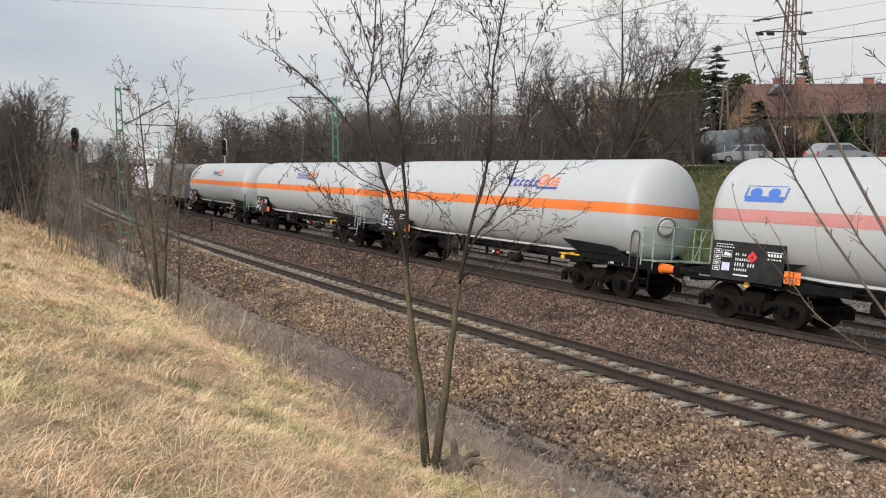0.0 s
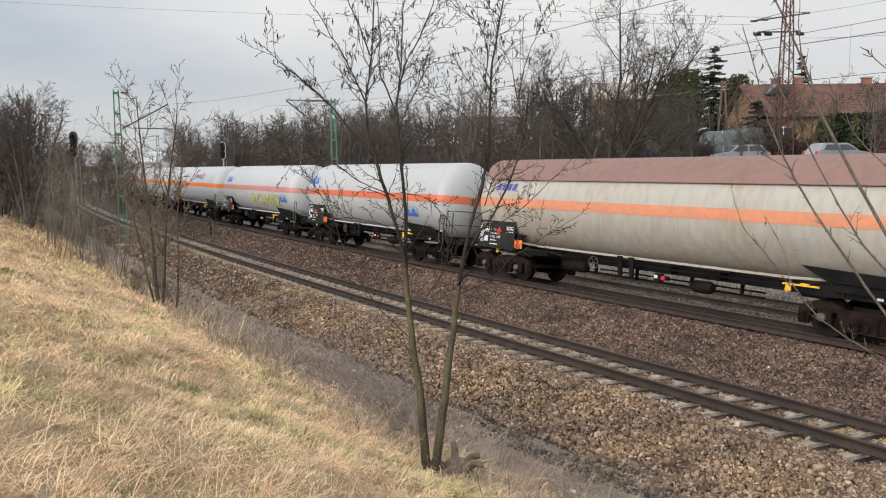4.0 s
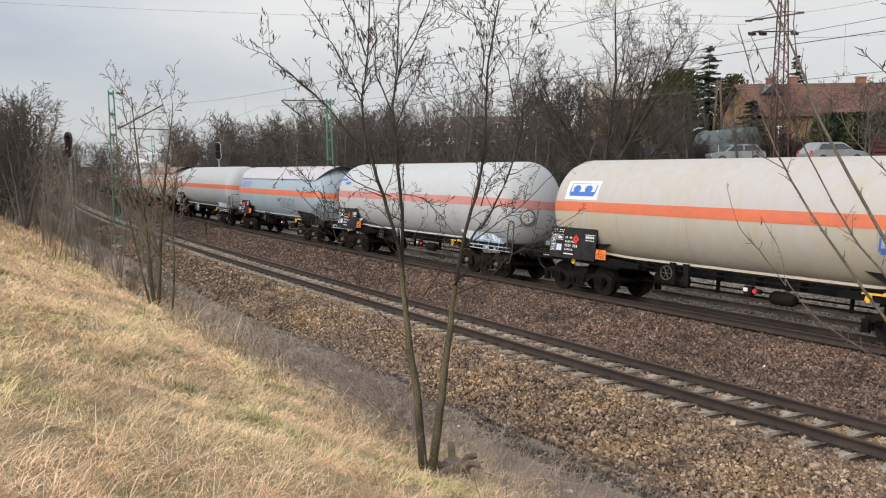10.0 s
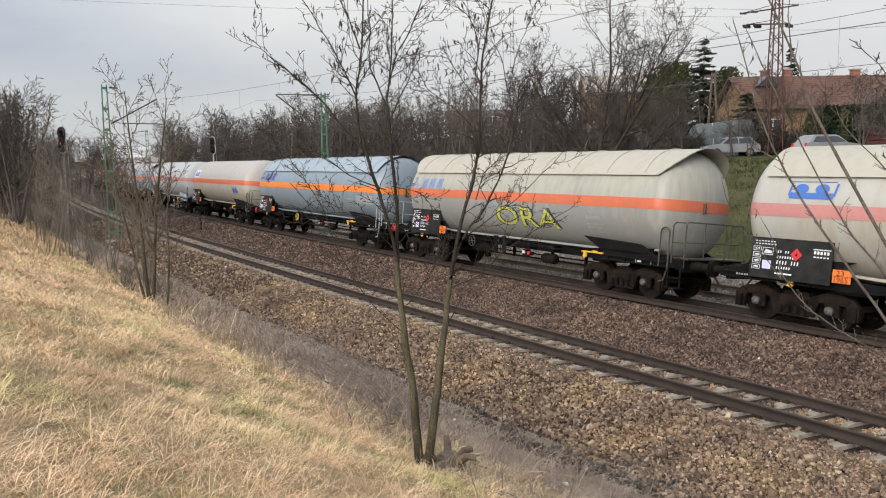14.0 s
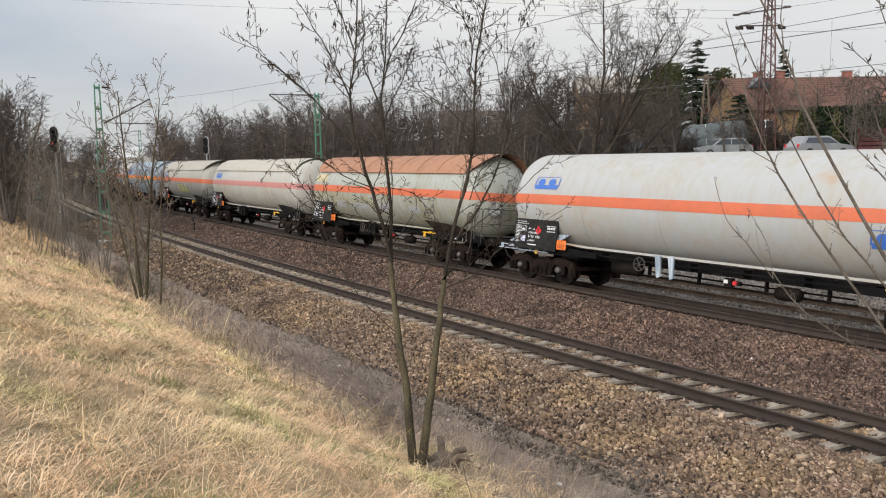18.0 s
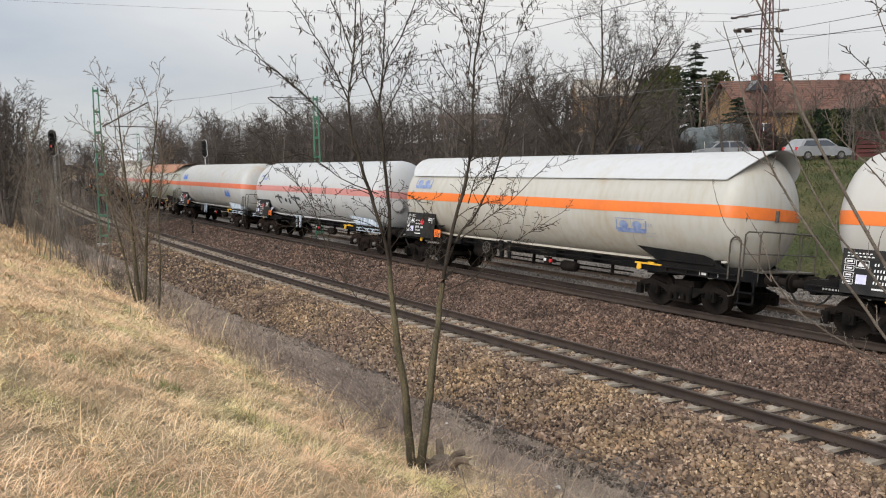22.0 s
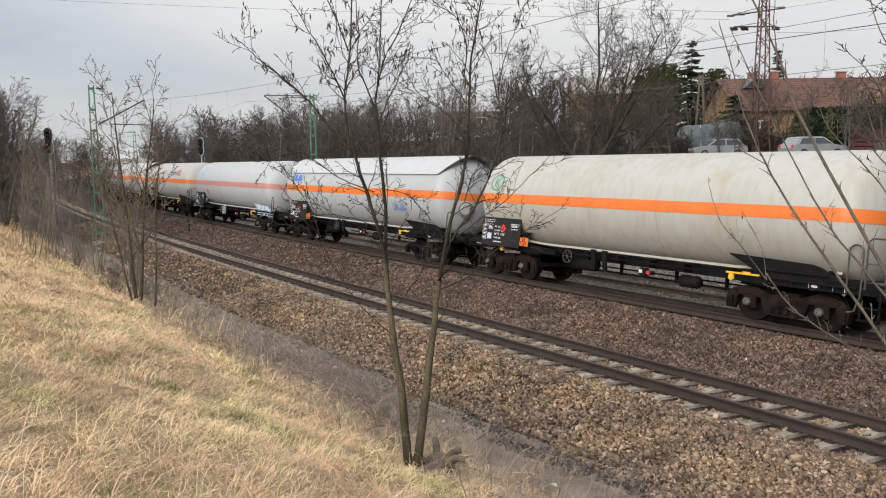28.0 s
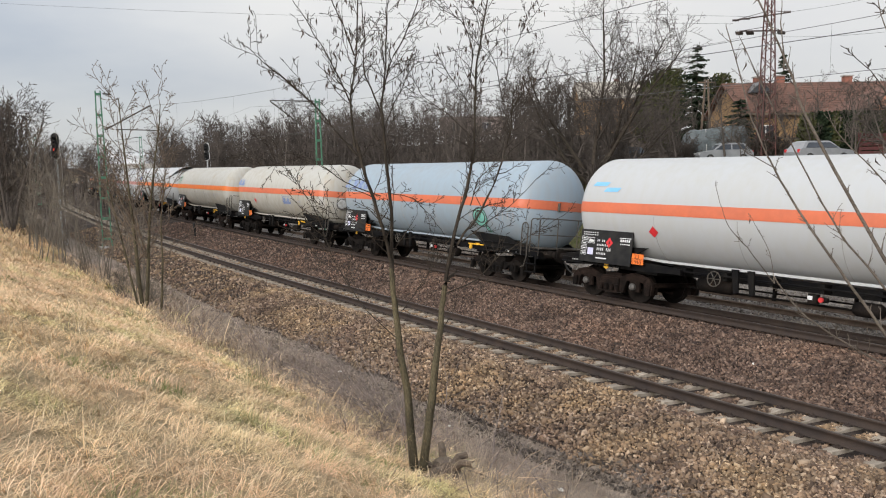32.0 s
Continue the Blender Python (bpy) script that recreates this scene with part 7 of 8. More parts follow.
conifer("spruce", -57.3, 78.7, 11.7, 5.0, NEEDLES, "tall dark spruce with open tiers behind the houses", 31, layers=17)
conifer("spruce", -45.7, 77.5, 11.0, 2.0, NEEDLES, "dark spruce top behind the orange roof", 32, layers=20)
conifer("spruce", -41.2, 63.1, 5.9, 3.0, NEEDLES, "small dark spruce in front of the house", 33, layers=13)
conifer("thuja", -53.0, 66.7, 8.4, 2.2, THUJA, "broad olive-green thuja beside the house", 34, layers=16, narrow=True)
conifer("thuja", -56.0, 68.2, 7.0, 2.0, THUJA, "broad olive-green thuja beside the house", 35, layers=14, narrow=True)
for i in range(14):
    k = 0.488 + 0.0105 * i
    conifer("hedge_conifer", 58 * (-0.818 + 0.575 * k), 58 * (0.575 + 0.818 * k), 3.5, 0.85, NEEDLES if i % 3 else THUJA, "dark green hedge conifer below the tiled roof", 40 + i, layers=10, narrow=True)
conifer("thuja", -63.0, 82.0, 8.2, 2.6, THUJA, "olive-green thuja behind the dark spruce", 36, layers=15, narrow=True)
conifer("thuja", -59.0, 86.0, 7.8, 2.6, THUJA, "olive-green thuja behind the dark spruce", 37, layers=15, narrow=True)


# ---- masts, wires, signals ----
def lattice_mast(name, s, e, top, arm_to, arm_z, foot_z, low_z):
    """A green mast of two channels with battens, and its cantilever."""
    p = along(s, e)
    base = ground_z(p.x, p.y) - 0.3
    root = thing(name, Matrix.Translation((p.x, p.y, base)) @ Matrix.Rotation(s / RADIUS, 4, "Z"), "green lattice catenary mast with bracket arm and insulators", "catenary mast", "catenary masts")
    h = top - base
    for d in (-1, 1):
        part("leg", Shape().add([(x, d * y, z) for z, w in ((0, 0.26), (h, 0.13)) for x, y in ((-0.05, w - 0.03), (0.05, w - 0.03), (0.05, w + 0.03), (-0.05, w + 0.03))],
                                [(3, 2, 1, 0), (4, 5, 6, 7), (0, 1, 5, 4), (1, 2, 6, 5), (2, 3, 7, 6), (3, 0, 4, 7)]), MAST_GREEN, root)
    for i in range(8):
        z = 0.8 + (h - 1.0) * i / 7
        w = 0.26 - 0.13 * z / h
        part("batten", Shape().box((0, 0, z), (0.10, 2 * w, 0.14)), MAST_GREEN, root)
    part("foundation", Shape().box((0, 0, 0.1), (0.7, 0.9, 0.5), bevel=0.05), CONCRETE, root)
    a = arm_to - e
    k = 0.25 if a > 0 else -0.25
    part("stay_tube", Shape().cyl((0, k, h - 0.15), (0, a * (0.25 if a > 0 else 1.0), (h - 0.2) if a > 0 else arm_z - base + 0.04), 0.034, n=6), DARK_RAIL, root)
    part("cantilever", Shape().cyl((0, k, low_z - base), (0, a, arm_z - base), 0.042, n=6), DARK_RAIL, root)
    part("registration_arm", Shape().cyl((0, a * 0.30, low_z - base + 0.05), (0, a * 1.12, low_z - base + 0.02), 0.032, n=6), DARK_RAIL, root)
    for y, z, d in ((k * 1.2, h - 0.17, 1), (k * 1.2, low_z - base + 0.05, 0)):
        sh = Shape()
        q = Vector((0, a, arm_z - base)) - Vector((0, k, low_z - base)) if not d else Vector((0, a, 0))
        q.normalize()
        c = Vector((0, y, z))
        for i in range(5):
            sh.cyl(c + q * (0.08 * i), c + q * (0.08 * i + 0.05), 0.075, 0.05, n=10)
        part("insulator", sh, INSULATOR, root, "dark ribbed insulator")
    return root


lattice_mast("catenary_mast", -47.9, -3.1, 8.70, -0.2, 7.95, 0, 6.45)
lattice_mast("catenary_mast", -45.3, 9.45, 8.45, 6.3, 8.20, 0, 6.15)
for s, e, to in ((-106, -3.1, -0.2), (-108, 9.4, 6.3), (-165, -3.1, -0.2), (-168, 9.4, 6.3)):
    lattice_mast("catenary_mast", s, e, 8.6, to, 8.0, 0, 6.4)


def overhead_line(e, z):
    """Contact wire, sagging messenger and droppers over one track."""
    root = thing("overhead_line", Matrix.Identity(4), "thin overhead contact line above the track", "overhead line", "overhead lines")
    sup = [64, 9.6, -47.5, -107, -166, -226]
    st = []
    for a, b in zip(sup, sup[1:]):
        st += [a + (b - a) * i / 12 for i in range(12)]
    st.append(sup[-1])

    def mess(s):
        for a, b in zip(sup, sup[1:]):
            if b <= s <= a:
                f = (s - b) / (a - b)
                return 7.95 - 3.6 * f * (1 - f)
        return 7.95
    part("contact_wire", Shape().tube([along(s, e, z) for s in st], 0.0065, 4), WIRE, root)
    part("messenger_wire", Shape().tube([along(s, e, mess(s) + z - 6.0) for s in st], 0.0065, 4), WIRE, root)
    for s in st:
        if mess(s) < 7.8:
            part("dropper", Shape().cyl(along(s, e, z), along(s, e, mess(s) + z - 6.0), 0.0028, n=4), WIRE, root)


overhead_line(0.0, 6.0)
overhead_line(FAR_E, 6.05)


def signal(x, y, top, heads, label, lit):
    base = ground_z(x, y)
    root = thing("railway_signal", pose(x, y, base, rz=math.degrees(math.atan2(-x, y)) - 32), label, "railway signal", "signals")
    h = top - base
    part("post", Shape().cyl((0, 0, 0), (0, 0, h - 0.2), 0.055, n=8), GREY_RAIL, root)
    part("base_block", Shape().box((0, 0, 0.1), (0.5, 0.5, 0.4), bevel=0.04), CONCRETE, root)
    part("ladder", Shape().tube([(-0.18, 0.16, 0.2), (-0.18, 0.16, h - 0.9)], 0.014, 4).tube([(0.18, 0.16, 0.2), (0.18, 0.16, h - 0.9)], 0.014, 4), GREY_RAIL, root)
    for i, z in enumerate(heads):
        hd = part("signal_head", Shape().prism([(0.24 * math.cos(a), h - z + 0.30 * math.sin(a) + (0.12 if math.sin(a) > 0 else -0.12)) for a in (2 * math.pi * j / 14 for j in range(14))], -0.14, -0.06),
                  PANEL, root, "black signal head")
        part("rim", Shape().prism([(0.29 * math.cos(a), h - z + 0.35 * math.sin(a) + (0.12 if math.sin(a) > 0 else -0.12)) for a in (2 * math.pi * j / 14 for j in range(14))], -0.055, -0.035), FRAME_WHITE, hd, "white edge of the signal head")
        for k in (-0.14, 0.14):
            part("hood", Shape().cyl((0, -0.14, h - z + k), (0, -0.34, h - z + k), 0.12, 0.10, n=12, caps=False), PANEL, hd)
            part("lens", Shape().cyl((0, -0.141, h - z + k), (0, -0.15, h - z + k), 0.09, n=12), RED_LENS if (lit and i == len(heads) - 1 and k > 0) else DARK_LENS, hd)
    return root


signal(-51.3, 8.2, 6.35, (0.38, 1.08), "two-headed black railway signal showing red", True)
signal(-69.8, 23.65, 6.45, (0.42, 1.12), "two-headed black railway signal on a grey post", False)
p = along(-50.5, 2.7)
part("marker_post", Shape().box((0, 0, 0.35), (0.09, 0.09, 0.9)).box((0, 0, 0.72), (0.30, 0.14, 0.40), bevel=0.02), PANEL, None, at=Matrix.Translation((p.x, p.y, ground_z(p.x, p.y))))
tagged(bpy.context.scene.objects["marker_post"], "small black trackside box on a short post", "marker post")


# ---- the pylon and its lines ----
def pylon(x, y, top):
    base = ground_z(x, y) - 0.2
    h = top - base
    turn = -35
    root = thing("pylon", pose(x, y, base, rz=turn), "rust-red lattice power pylon with two cross-arms", "pylon")

    def w(z):
        return 0.60 - 0.36 * min(z / (h - 2.0), 1.0)
    for a, b in ((-1, -1), (1, -1), (1, 1), (-1, 1)):
        part("leg", Shape().tube([(a * w(z), b * w(z), z) for z in (0, h * 0.5, h - 2.0, h)], 0.06, 4), PYLON_RUST, root)
    n = 22
    for i in range(n):
        z0, z1 = h * i / n, h * (i + 1) / n
        for k, (a, b, c, d) in enumerate(((-1, -1, 1, -1), (1, -1, 1, 1), (1, 1, -1, 1), (-1, 1, -1, -1))):
            if (i + k) % 2:
                a, b, c, d = c, d, a, b
            part("brace", Shape().cyl((a * w(z0), b * w(z0), z0), (c * w(z1), d * w(z1), z1), 0.032, n=4), PYLON_RUST, root)
    for z, left, right, tilt in ((14.25 - base, 2.35, 1.0, 35), (15.45 - base, 2.9, 1.65, 35)):
        m = Matrix.Rotation(radians(tilt + 55 - turn - 35), 4, "Z")
        dip = 0.13 if left > 2.5 else 0.0
        arm = Shape()
        for dy in (-0.16, 0.16):
            arm.cyl((-left, dy * 0.3, z - dip * left), (right, dy * 0.3, z + dip * right), 0.06, n=4)
        arm.cyl((-left, 0, z - dip * left), (0, 0, z + 0.35), 0.03, n=4).cyl((right, 0, z + dip * right), (0, 0, z + 0.35), 0.03, n=4)
        part("cross_arm", arm, INSULATOR, root, at=m)
        for d, lie in ((-left, 1), (-left + 0.85, 1), (right, -1)):
            sh = Shape()
            zz = z + dip * d
            for i in range(5):
                if left > 2.5:
                    sh.cyl((d + lie * 0.11 * i, 0, zz + 0.02), (d + lie * (0.11 * i + 0.06), 0, zz + 0.02), 0.10, 0.07, n=10)
                else:
                    sh.cyl((d - 0.25 + 0.11 * i, 0, zz - 0.16), (d - 0.19 + 0.11 * i, 0, zz - 0.13), 0.17, 0.12, n=10)
            part("insulator", sh, INSULATOR, root, "dark disc insulator", at=m)
    return root


pylon(-35.0, 57.15, 19.5)


def span(name, a, b, sag, r=0.011, n=14):
    a, b = Vector(a), Vector(b)
    pts = [a.lerp(b, i / n) - Vector((0, 0, 4 * sag * (i / n) * (1 - i / n))) for i in range(n + 1)]
    return tagged(part(name, Shape().tube(pts, r, 4), WIRE), "thin dark power line crossing the sky", "power line", "power lines")


for a, b, sag in (((-37.54, 56.26, 15.1), (-110.0, 2.1, 24.3), 0.5), ((-36.67, 57.6, 15.65), (-78.7, 28.8, 22.0), 0.3), ((-34.99, 60.05, 16.0), (-27.7, 72.7, 19.0), 0.3),
                  ((-35.2, 59.4, 14.0), (-25.0, 70.0, 14.9), 0.4), ((-37.1, 56.75, 14.0), (-95.0, 30.0, 8.5), 0.8)):
    span("power_line", a, b, sag)
# the A-shaped timber poles beside the house
root = thing("timber_pole", pose(-43.0, 60.5, ground_z(-43.0, 60.5)), "grey A-shaped timber line pole", "utility pole")
for d in (-0.55, 0.55):
    part("leg", Shape().cyl((d * 0.575, d * 0.818, 0), (d * 0.12, d * 0.17, 7.4), 0.12, 0.09, n=8), STUMP_BARK, root)
part("cross_arm", Shape().box((0, 0, 7.15), (1.6, 0.12, 0.12), turn=55), STUMP_BARK, root)


# ---- houses ----
def screen(px, depth):
    """A place by its bearing to the right of the view's middle (tangent) and its distance ahead."""
    f, r = Vector((-0.818, 0.575, 0)), Vector((0.575, 0.818, 0))
    return f * depth + r * (px * depth)


def house(c, long, deep, eave, ridge, wall, turn, label, chimneys=(), dormer=None, windows=(), hip=0.0, tiles=ROOF):
    """A walled house with a tiled roof: gabled, or hipped where hip is set."""
    z = ground_z(c.x, c.y) - 0.3
    root = thing("house", Matrix.Translation((c.x, c.y, z)) @ Matrix.Rotation(radians(turn), 4, "Z"), label, "house", "houses on the bank")
    he, hr = eave - z, ridge - z
    a, b = long / 2, deep / 2
    w = Shape()
    w.box((0, -b + 0.15, he / 2), (long, 0.3, he)).box((0, b - 0.15, he / 2), (long, 0.3, he))
    for x in (-a + 0.15, a - 0.15):
        if hip:
            w.box((x, 0, he / 2), (0.3, deep - 0.6, he))
        else:
            w.add([(x + d, y, q) for d in (-0.15, 0.15) for y, q in ((-b + 0.3, 0), (b - 0.3, 0), (b - 0.3, he), (0, hr - 0.15), (-b + 0.3, he))],
                  [(0, 1, 2, 3, 4), (9, 8, 7, 6, 5)] + [(i, (i + 1) % 5, (i + 1) % 5 + 5, i + 5) for i in range(5)])
    part("wall", w, wall, root)
    o = 0.55
    k = (hr - he) / b
    for side in (-1, 1):
        pts = [(-a - o, side * (b + o), he - k * o), (a + o, side * (b + o), he - k * o), (a + o - hip, 0, hr), (-a - o + hip, 0, hr)]
        slope = part("roof", Shape().add([(x, y, q + d) for d in (0, 0.16) for x, y, q in pts], [(3, 2, 1, 0), (4, 5, 6, 7), (0, 1, 5, 4), (1, 2, 6, 5), (2, 3, 7, 6), (3, 0, 4, 7)]), tiles, root, "tiled roof slope")
        if side < 0:
            n = 13
            for i in range(n):
                f = (i + 0.5) / n
                part("tile_course", Shape().box((0, -(b + o) * (1 - f), he - k * o + (hr - he + k * o) * f + 0.17), (2 * (a + o) - 2 * hip * f - 0.3, 0.10, 0.035), turn=math.degrees(math.atan(k)), axis="X"), tiles, slope)
    if hip:
        for side in (-1, 1):
            pts = [(side * (a + o), -(b + o), he - k * o), (side * (a + o), b + o, he - k * o), (side * (a + o - hip), 0, hr)]
            part("roof", Shape().add([(x, y, q + d) for d in (0, 0.16) for x, y, q in pts], [(2, 1, 0), (3, 4, 5), (0, 1, 4, 3), (1, 2, 5, 4), (2, 0, 3, 5)]), ROOF, root)
    part("eaves_board", Shape().box((0, -b - o, he - k * o - 0.02), (long + 2 * o, 0.06, 0.2)), STUMP_BARK, root)
    for x, y, h in chimneys:
        ch = part("chimney", Shape().box((x, y, hr + h / 2 - 0.6), (0.75, 0.6, h + 1.2)), BRICK, root)
        part("chimney_cap", Shape().box((x, y, hr + h + 0.02), (0.95, 0.8, 0.12)), CONCRETE, ch)
    for x, q, ww, hh in windows:
        wd = part("window", Shape().box((x, -b - 0.02, q), (ww, 0.06, hh)), WINDOW, root, "dark window pane")
        part("window_frame", Shape().box((x, -b - 0.06, q), (0.07, 0.05, hh)).box((x, -b - 0.04, q + hh / 2), (ww + 0.14, 0.07, 0.08)).box((x, -b - 0.04, q - hh / 2), (ww + 0.14, 0.07, 0.08)), FRAME_WHITE, wd)
        part("window_sill", Shape().box((x, -b - 0.10, q - hh / 2 - 0.08), (ww + 0.3, 0.22, 0.06)), CONCRETE, wd)
    if dormer:
        x, q = dormer
        part("dormer", Shape().prism([(x - 1.1, q), (x + 1.1, q), (x, q + 1.0)], -b * 0.55, 0), CAR_DARK, root, "dark dormer gable")
    return root


house(screen(0.535, 74.5), 23.0, 9.0, 8.6, 11.35, WALL_OCHRE, 54.9, "long ochre house with orange-red tiled roof", chimneys=((-8.4, 0.3, 0.7), (-6.3, 0.3, 0.8), (0.2, 0.2, 0.7)), dormer=(-9.2, 6.4),
      windows=((-9.6, 2.6, 1.5, 1.3), (-6.0, 2.6, 1.3, 1.3), (-1.5, 2.6, 1.3, 1.3)))
house(screen(0.692, 66.0), 20.6, 9.0, 8.1, 11.2, WALL_PALE, 54.9, "low house under a hipped orange-red tiled roof", hip=5.5, tiles=BRIGHT_ROOF, windows=((-4.5, 2.0, 1.2, 1.2), (0.0, 2.0, 1.2, 1.2)))
house(screen(0.226, 122.0), 9.5, 6.5, 14.2, 16.6, WALL_OCHRE, 54.9, "distant yellow gabled house behind bare trees", chimneys=((1.5, 0.4, 0.6),), windows=((-1.6, 2.6, 1.1, 1.1), (1.4, 2.6, 1.1, 1.1)), tiles=PALE_ROOF)
house(screen(0.050, 120.0), 9.0, 8.0, 9.0, 11.4, WALL_PALE, 54.9, "distant pale house behind bare trees", windows=((-2.5, 2.4, 1.3, 1.2), (2.0, 2.4, 1.3, 1.2)), tiles=DULL_ROOF)

# a white hall far up the line
c = screen(-0.392, 170.0)
hall = thing("industrial_hall", Matrix.Translation((c.x, c.y, ground_z(c.x, c.y) - 0.5)) @ Matrix.Rotation(radians(54.9), 4, "Z"), "white sheet-clad industrial hall far up the line", "building")
part("wall", Shape().box((0, 0, 4.0), (9.5, 9, 8.0)), HALL_WHITE, hall)
part("roof", Shape().prism([(-5.0, 8.0), (5.0, 8.0), (4.6, 8.5), (0, 9.1), (-4.6, 8.5)], -4.8, 4.8), HALL_WHITE, hall)
for i in range(5):
    part("window", Shape().box((-3.6 + 1.8 * i, -4.52, 5.6), (1.2, 0.06, 1.0)), WINDOW, hall)
c = screen(-0.385, 150.0)
deck = thing("overbridge", Matrix.Translation((c.x, c.y, 4.9)) @ Matrix.Rotation(radians(54.9), 4, "Z"), "grey concrete road overbridge with railing up the line", "bridge")
part("deck", Shape().box((0, 0, 0), (13, 4.0, 0.9)), CONCRETE, deck)
part("railing", Shape().tube([(-6.5, -1.9, 1.5), (6.5, -1.9, 1.5)], 0.04, 4).tube([(-6.5, -1.9, 1.0), (6.5, -1.9, 1.0)], 0.03, 4), GREY_RAIL, deck)
for x in (-6.0, 6.0):
    part("pier", Shape().box((x, 0, -3.2), (0.9, 3.6, 6.0)), CONCRETE, deck)


# ---- cars, tarpaulin, gate ----
def car(x, y, turn, body, label, tall=1.5):
    root = thing("car", pose(x, y, ground_z(x, y) + 0.02, rz=turn), label, "car", "parked cars")
    low = [(-2.1, 0.30), (2.1, 0.30), (2.15, 0.55), (2.05, 0.78), (1.15, 0.90), (-1.95, 0.95), (-2.12, 0.70)]
    top = [(-1.85, 0.93), (1.10, 0.90), (0.45, tall - 0.08), (0.2, tall), (-1.25, tall), (-1.55, tall - 0.08)]
    b = part("body", Shape().prism(low, -0.84, 0.84), body, root)
    part("cabin", Shape().add([(x, s * (0.80 if z < 1 else 0.66), z) for s in (-1, 1) for x, z in top], [(0, 1, 2, 3, 4, 5), (11, 10, 9, 8, 7, 6)] + [(i, i + 6, (i + 1) % 6 + 6, (i + 1) % 6) for i in range(6)]), body, root)
    for s in (-1, 1):
        for x0, x1, x2, x3 in ((-1.62, -0.45, -0.45, -1.32), (-0.35, 0.88, 0.30, -0.35)):
            pts = [(x0, s * 0.80, 0.98), (x1, s * 0.80, 0.98), (x2, s * 0.695, tall - 0.12), (x3, s * 0.695, tall - 0.12)]
            part("side_window", Shape().add([(px, py + s * d, pz) for d in (0.005, 0.03) for px, py, pz in pts], [(0, 1, 2, 3), (7, 6, 5, 4), (0, 4, 5, 1), (1, 5, 6, 2), (2, 6, 7, 3), (3, 7, 4, 0)]), WINDOW, root)
    part("windscreen", Shape().add([(x + d, y, z) for d in (0.01, 0.03) for x, y, z in ((1.03, -0.7, 0.95), (1.03, 0.7, 0.95), (0.48, 0.6, tall - 0.12), (0.48, -0.6, tall - 0.12))], [(0, 1, 2, 3), (7, 6, 5, 4), (0, 4, 5, 1), (1, 5, 6, 2), (2, 6, 7, 3), (3, 7, 4, 0)]), WINDOW, root)
    for x in (-1.3, 1.3):
        for s in (-1, 1):
            wh = part("wheel", Shape().cyl((x, s * 0.68, 0.31), (x, s * 0.87, 0.31), 0.31, n=18), RUBBER, root)
            part("rim", Shape().cyl((x, s * 0.865, 0.31), (x, s * 0.885, 0.31), 0.19, n=14), STEEL, wh)
    for s in (-0.6, 0.6):
        part("headlight", Shape().box((2.10, s, 0.68), (0.10, 0.32, 0.14)), FRAME_WHITE, b)
        part("tail_light", Shape().box((-2.08, s * 1.15, 0.78), (0.10, 0.16, 0.22)), RED, b)
    return root


c = screen(0.378, 62.0)
car(c.x, c.y, 232, CAR_SILVER, "silver hatchback parked on the grassy bank")
c = screen(0.503, 53.0)
car(c.x, c.y, 66, CAR_SILVER, "pale grey estate car parked by the hedge", tall=1.45)
c = screen(0.245, 66.0)
car(c.x, c.y, 235, CAR_DARK, "dark car parked under bare trees")


def tarpaulin(c):
    """A lumpy heap under a sagging tarpaulin."""
    z = ground_z(c.x, c.y) - 0.05
    root = thing("covered_trailer", Matrix.Translation((c.x, c.y, z)) @ Matrix.Rotation(radians(54.9), 4, "Z"), "bulky trailer wrapped in a grey tarpaulin", "covered trailer")
    sh = Shape()
    n, m = 22, 14
    pts = []
    for i in range(n + 1):
        x = -2.7 + 5.4 * i / n
        endk = min(1.0, 4.0 * (1 - abs(x) / 2.75) + 0.25)
        top = (2.95 + 0.18 * math.sin(x * 0.9)) * endk ** 0.35
        for j in range(m + 1):
            a = math.pi * j / m
            yy = -1.15 * math.cos(a)
            zz = top * min(1.0, 1.25 * math.sin(a)) ** 0.5
            k = 0.07 * noise.noise((x * 2.2, yy * 3, zz * 2.0)) + 0.03 * math.sin(x * 9 + zz * 2)
            pts.append((x, yy * (1 + k) * (0.85 + 0.15 * endk), max(zz * (1 + 0.5 * k), 0.0)))
    sh.add(pts, [(i * (m + 1) + j, (i + 1) * (m + 1) + j, (i + 1) * (m + 1) + j + 1, i * (m + 1) + j + 1) for i in range(n) for j in range(m)])
    for i in (0, n):
        sh.f.append(tuple(i * (m + 1) + j for j in range(m + 1)))
    part("tarpaulin", sh, TARP, root, smooth=True)
    for x in (-1.2, 0.4, 1.5):
        part("rope", Shape().tube([(x, -1.22, 0.1), (x + 0.1, -1.18, 1.3), (x + 0.15, -0.75, 2.85)], 0.02, 5), LITTER, root)
    for x in (-1.0, 1.0):
        part("wheel", Shape().cyl((x, -1.05, 0.25), (x, -0.85, 0.25), 0.3, n=14), RUBBER, root)
    return root


tarpaulin(screen(0.366, 66.5))
c = screen(0.585, 49.0)
gate = thing("board_fence", Matrix.Translation((c.x, c.y, ground_z(c.x, c.y))) @ Matrix.Rotation(radians(54.9), 4, "Z"), "maroon horizontal-board fence by the hedge", "fence")
for x in (-1.4, 1.4):
    part("post", Shape().box((x, 0.05, 0.9), (0.1, 0.1, 1.9)), RED_GATE, gate)
for i in range(6):
    part("board", Shape().box((0, 0, 0.30 + 0.28 * i), (2.9, 0.035, 0.22)), RED_GATE, gate)


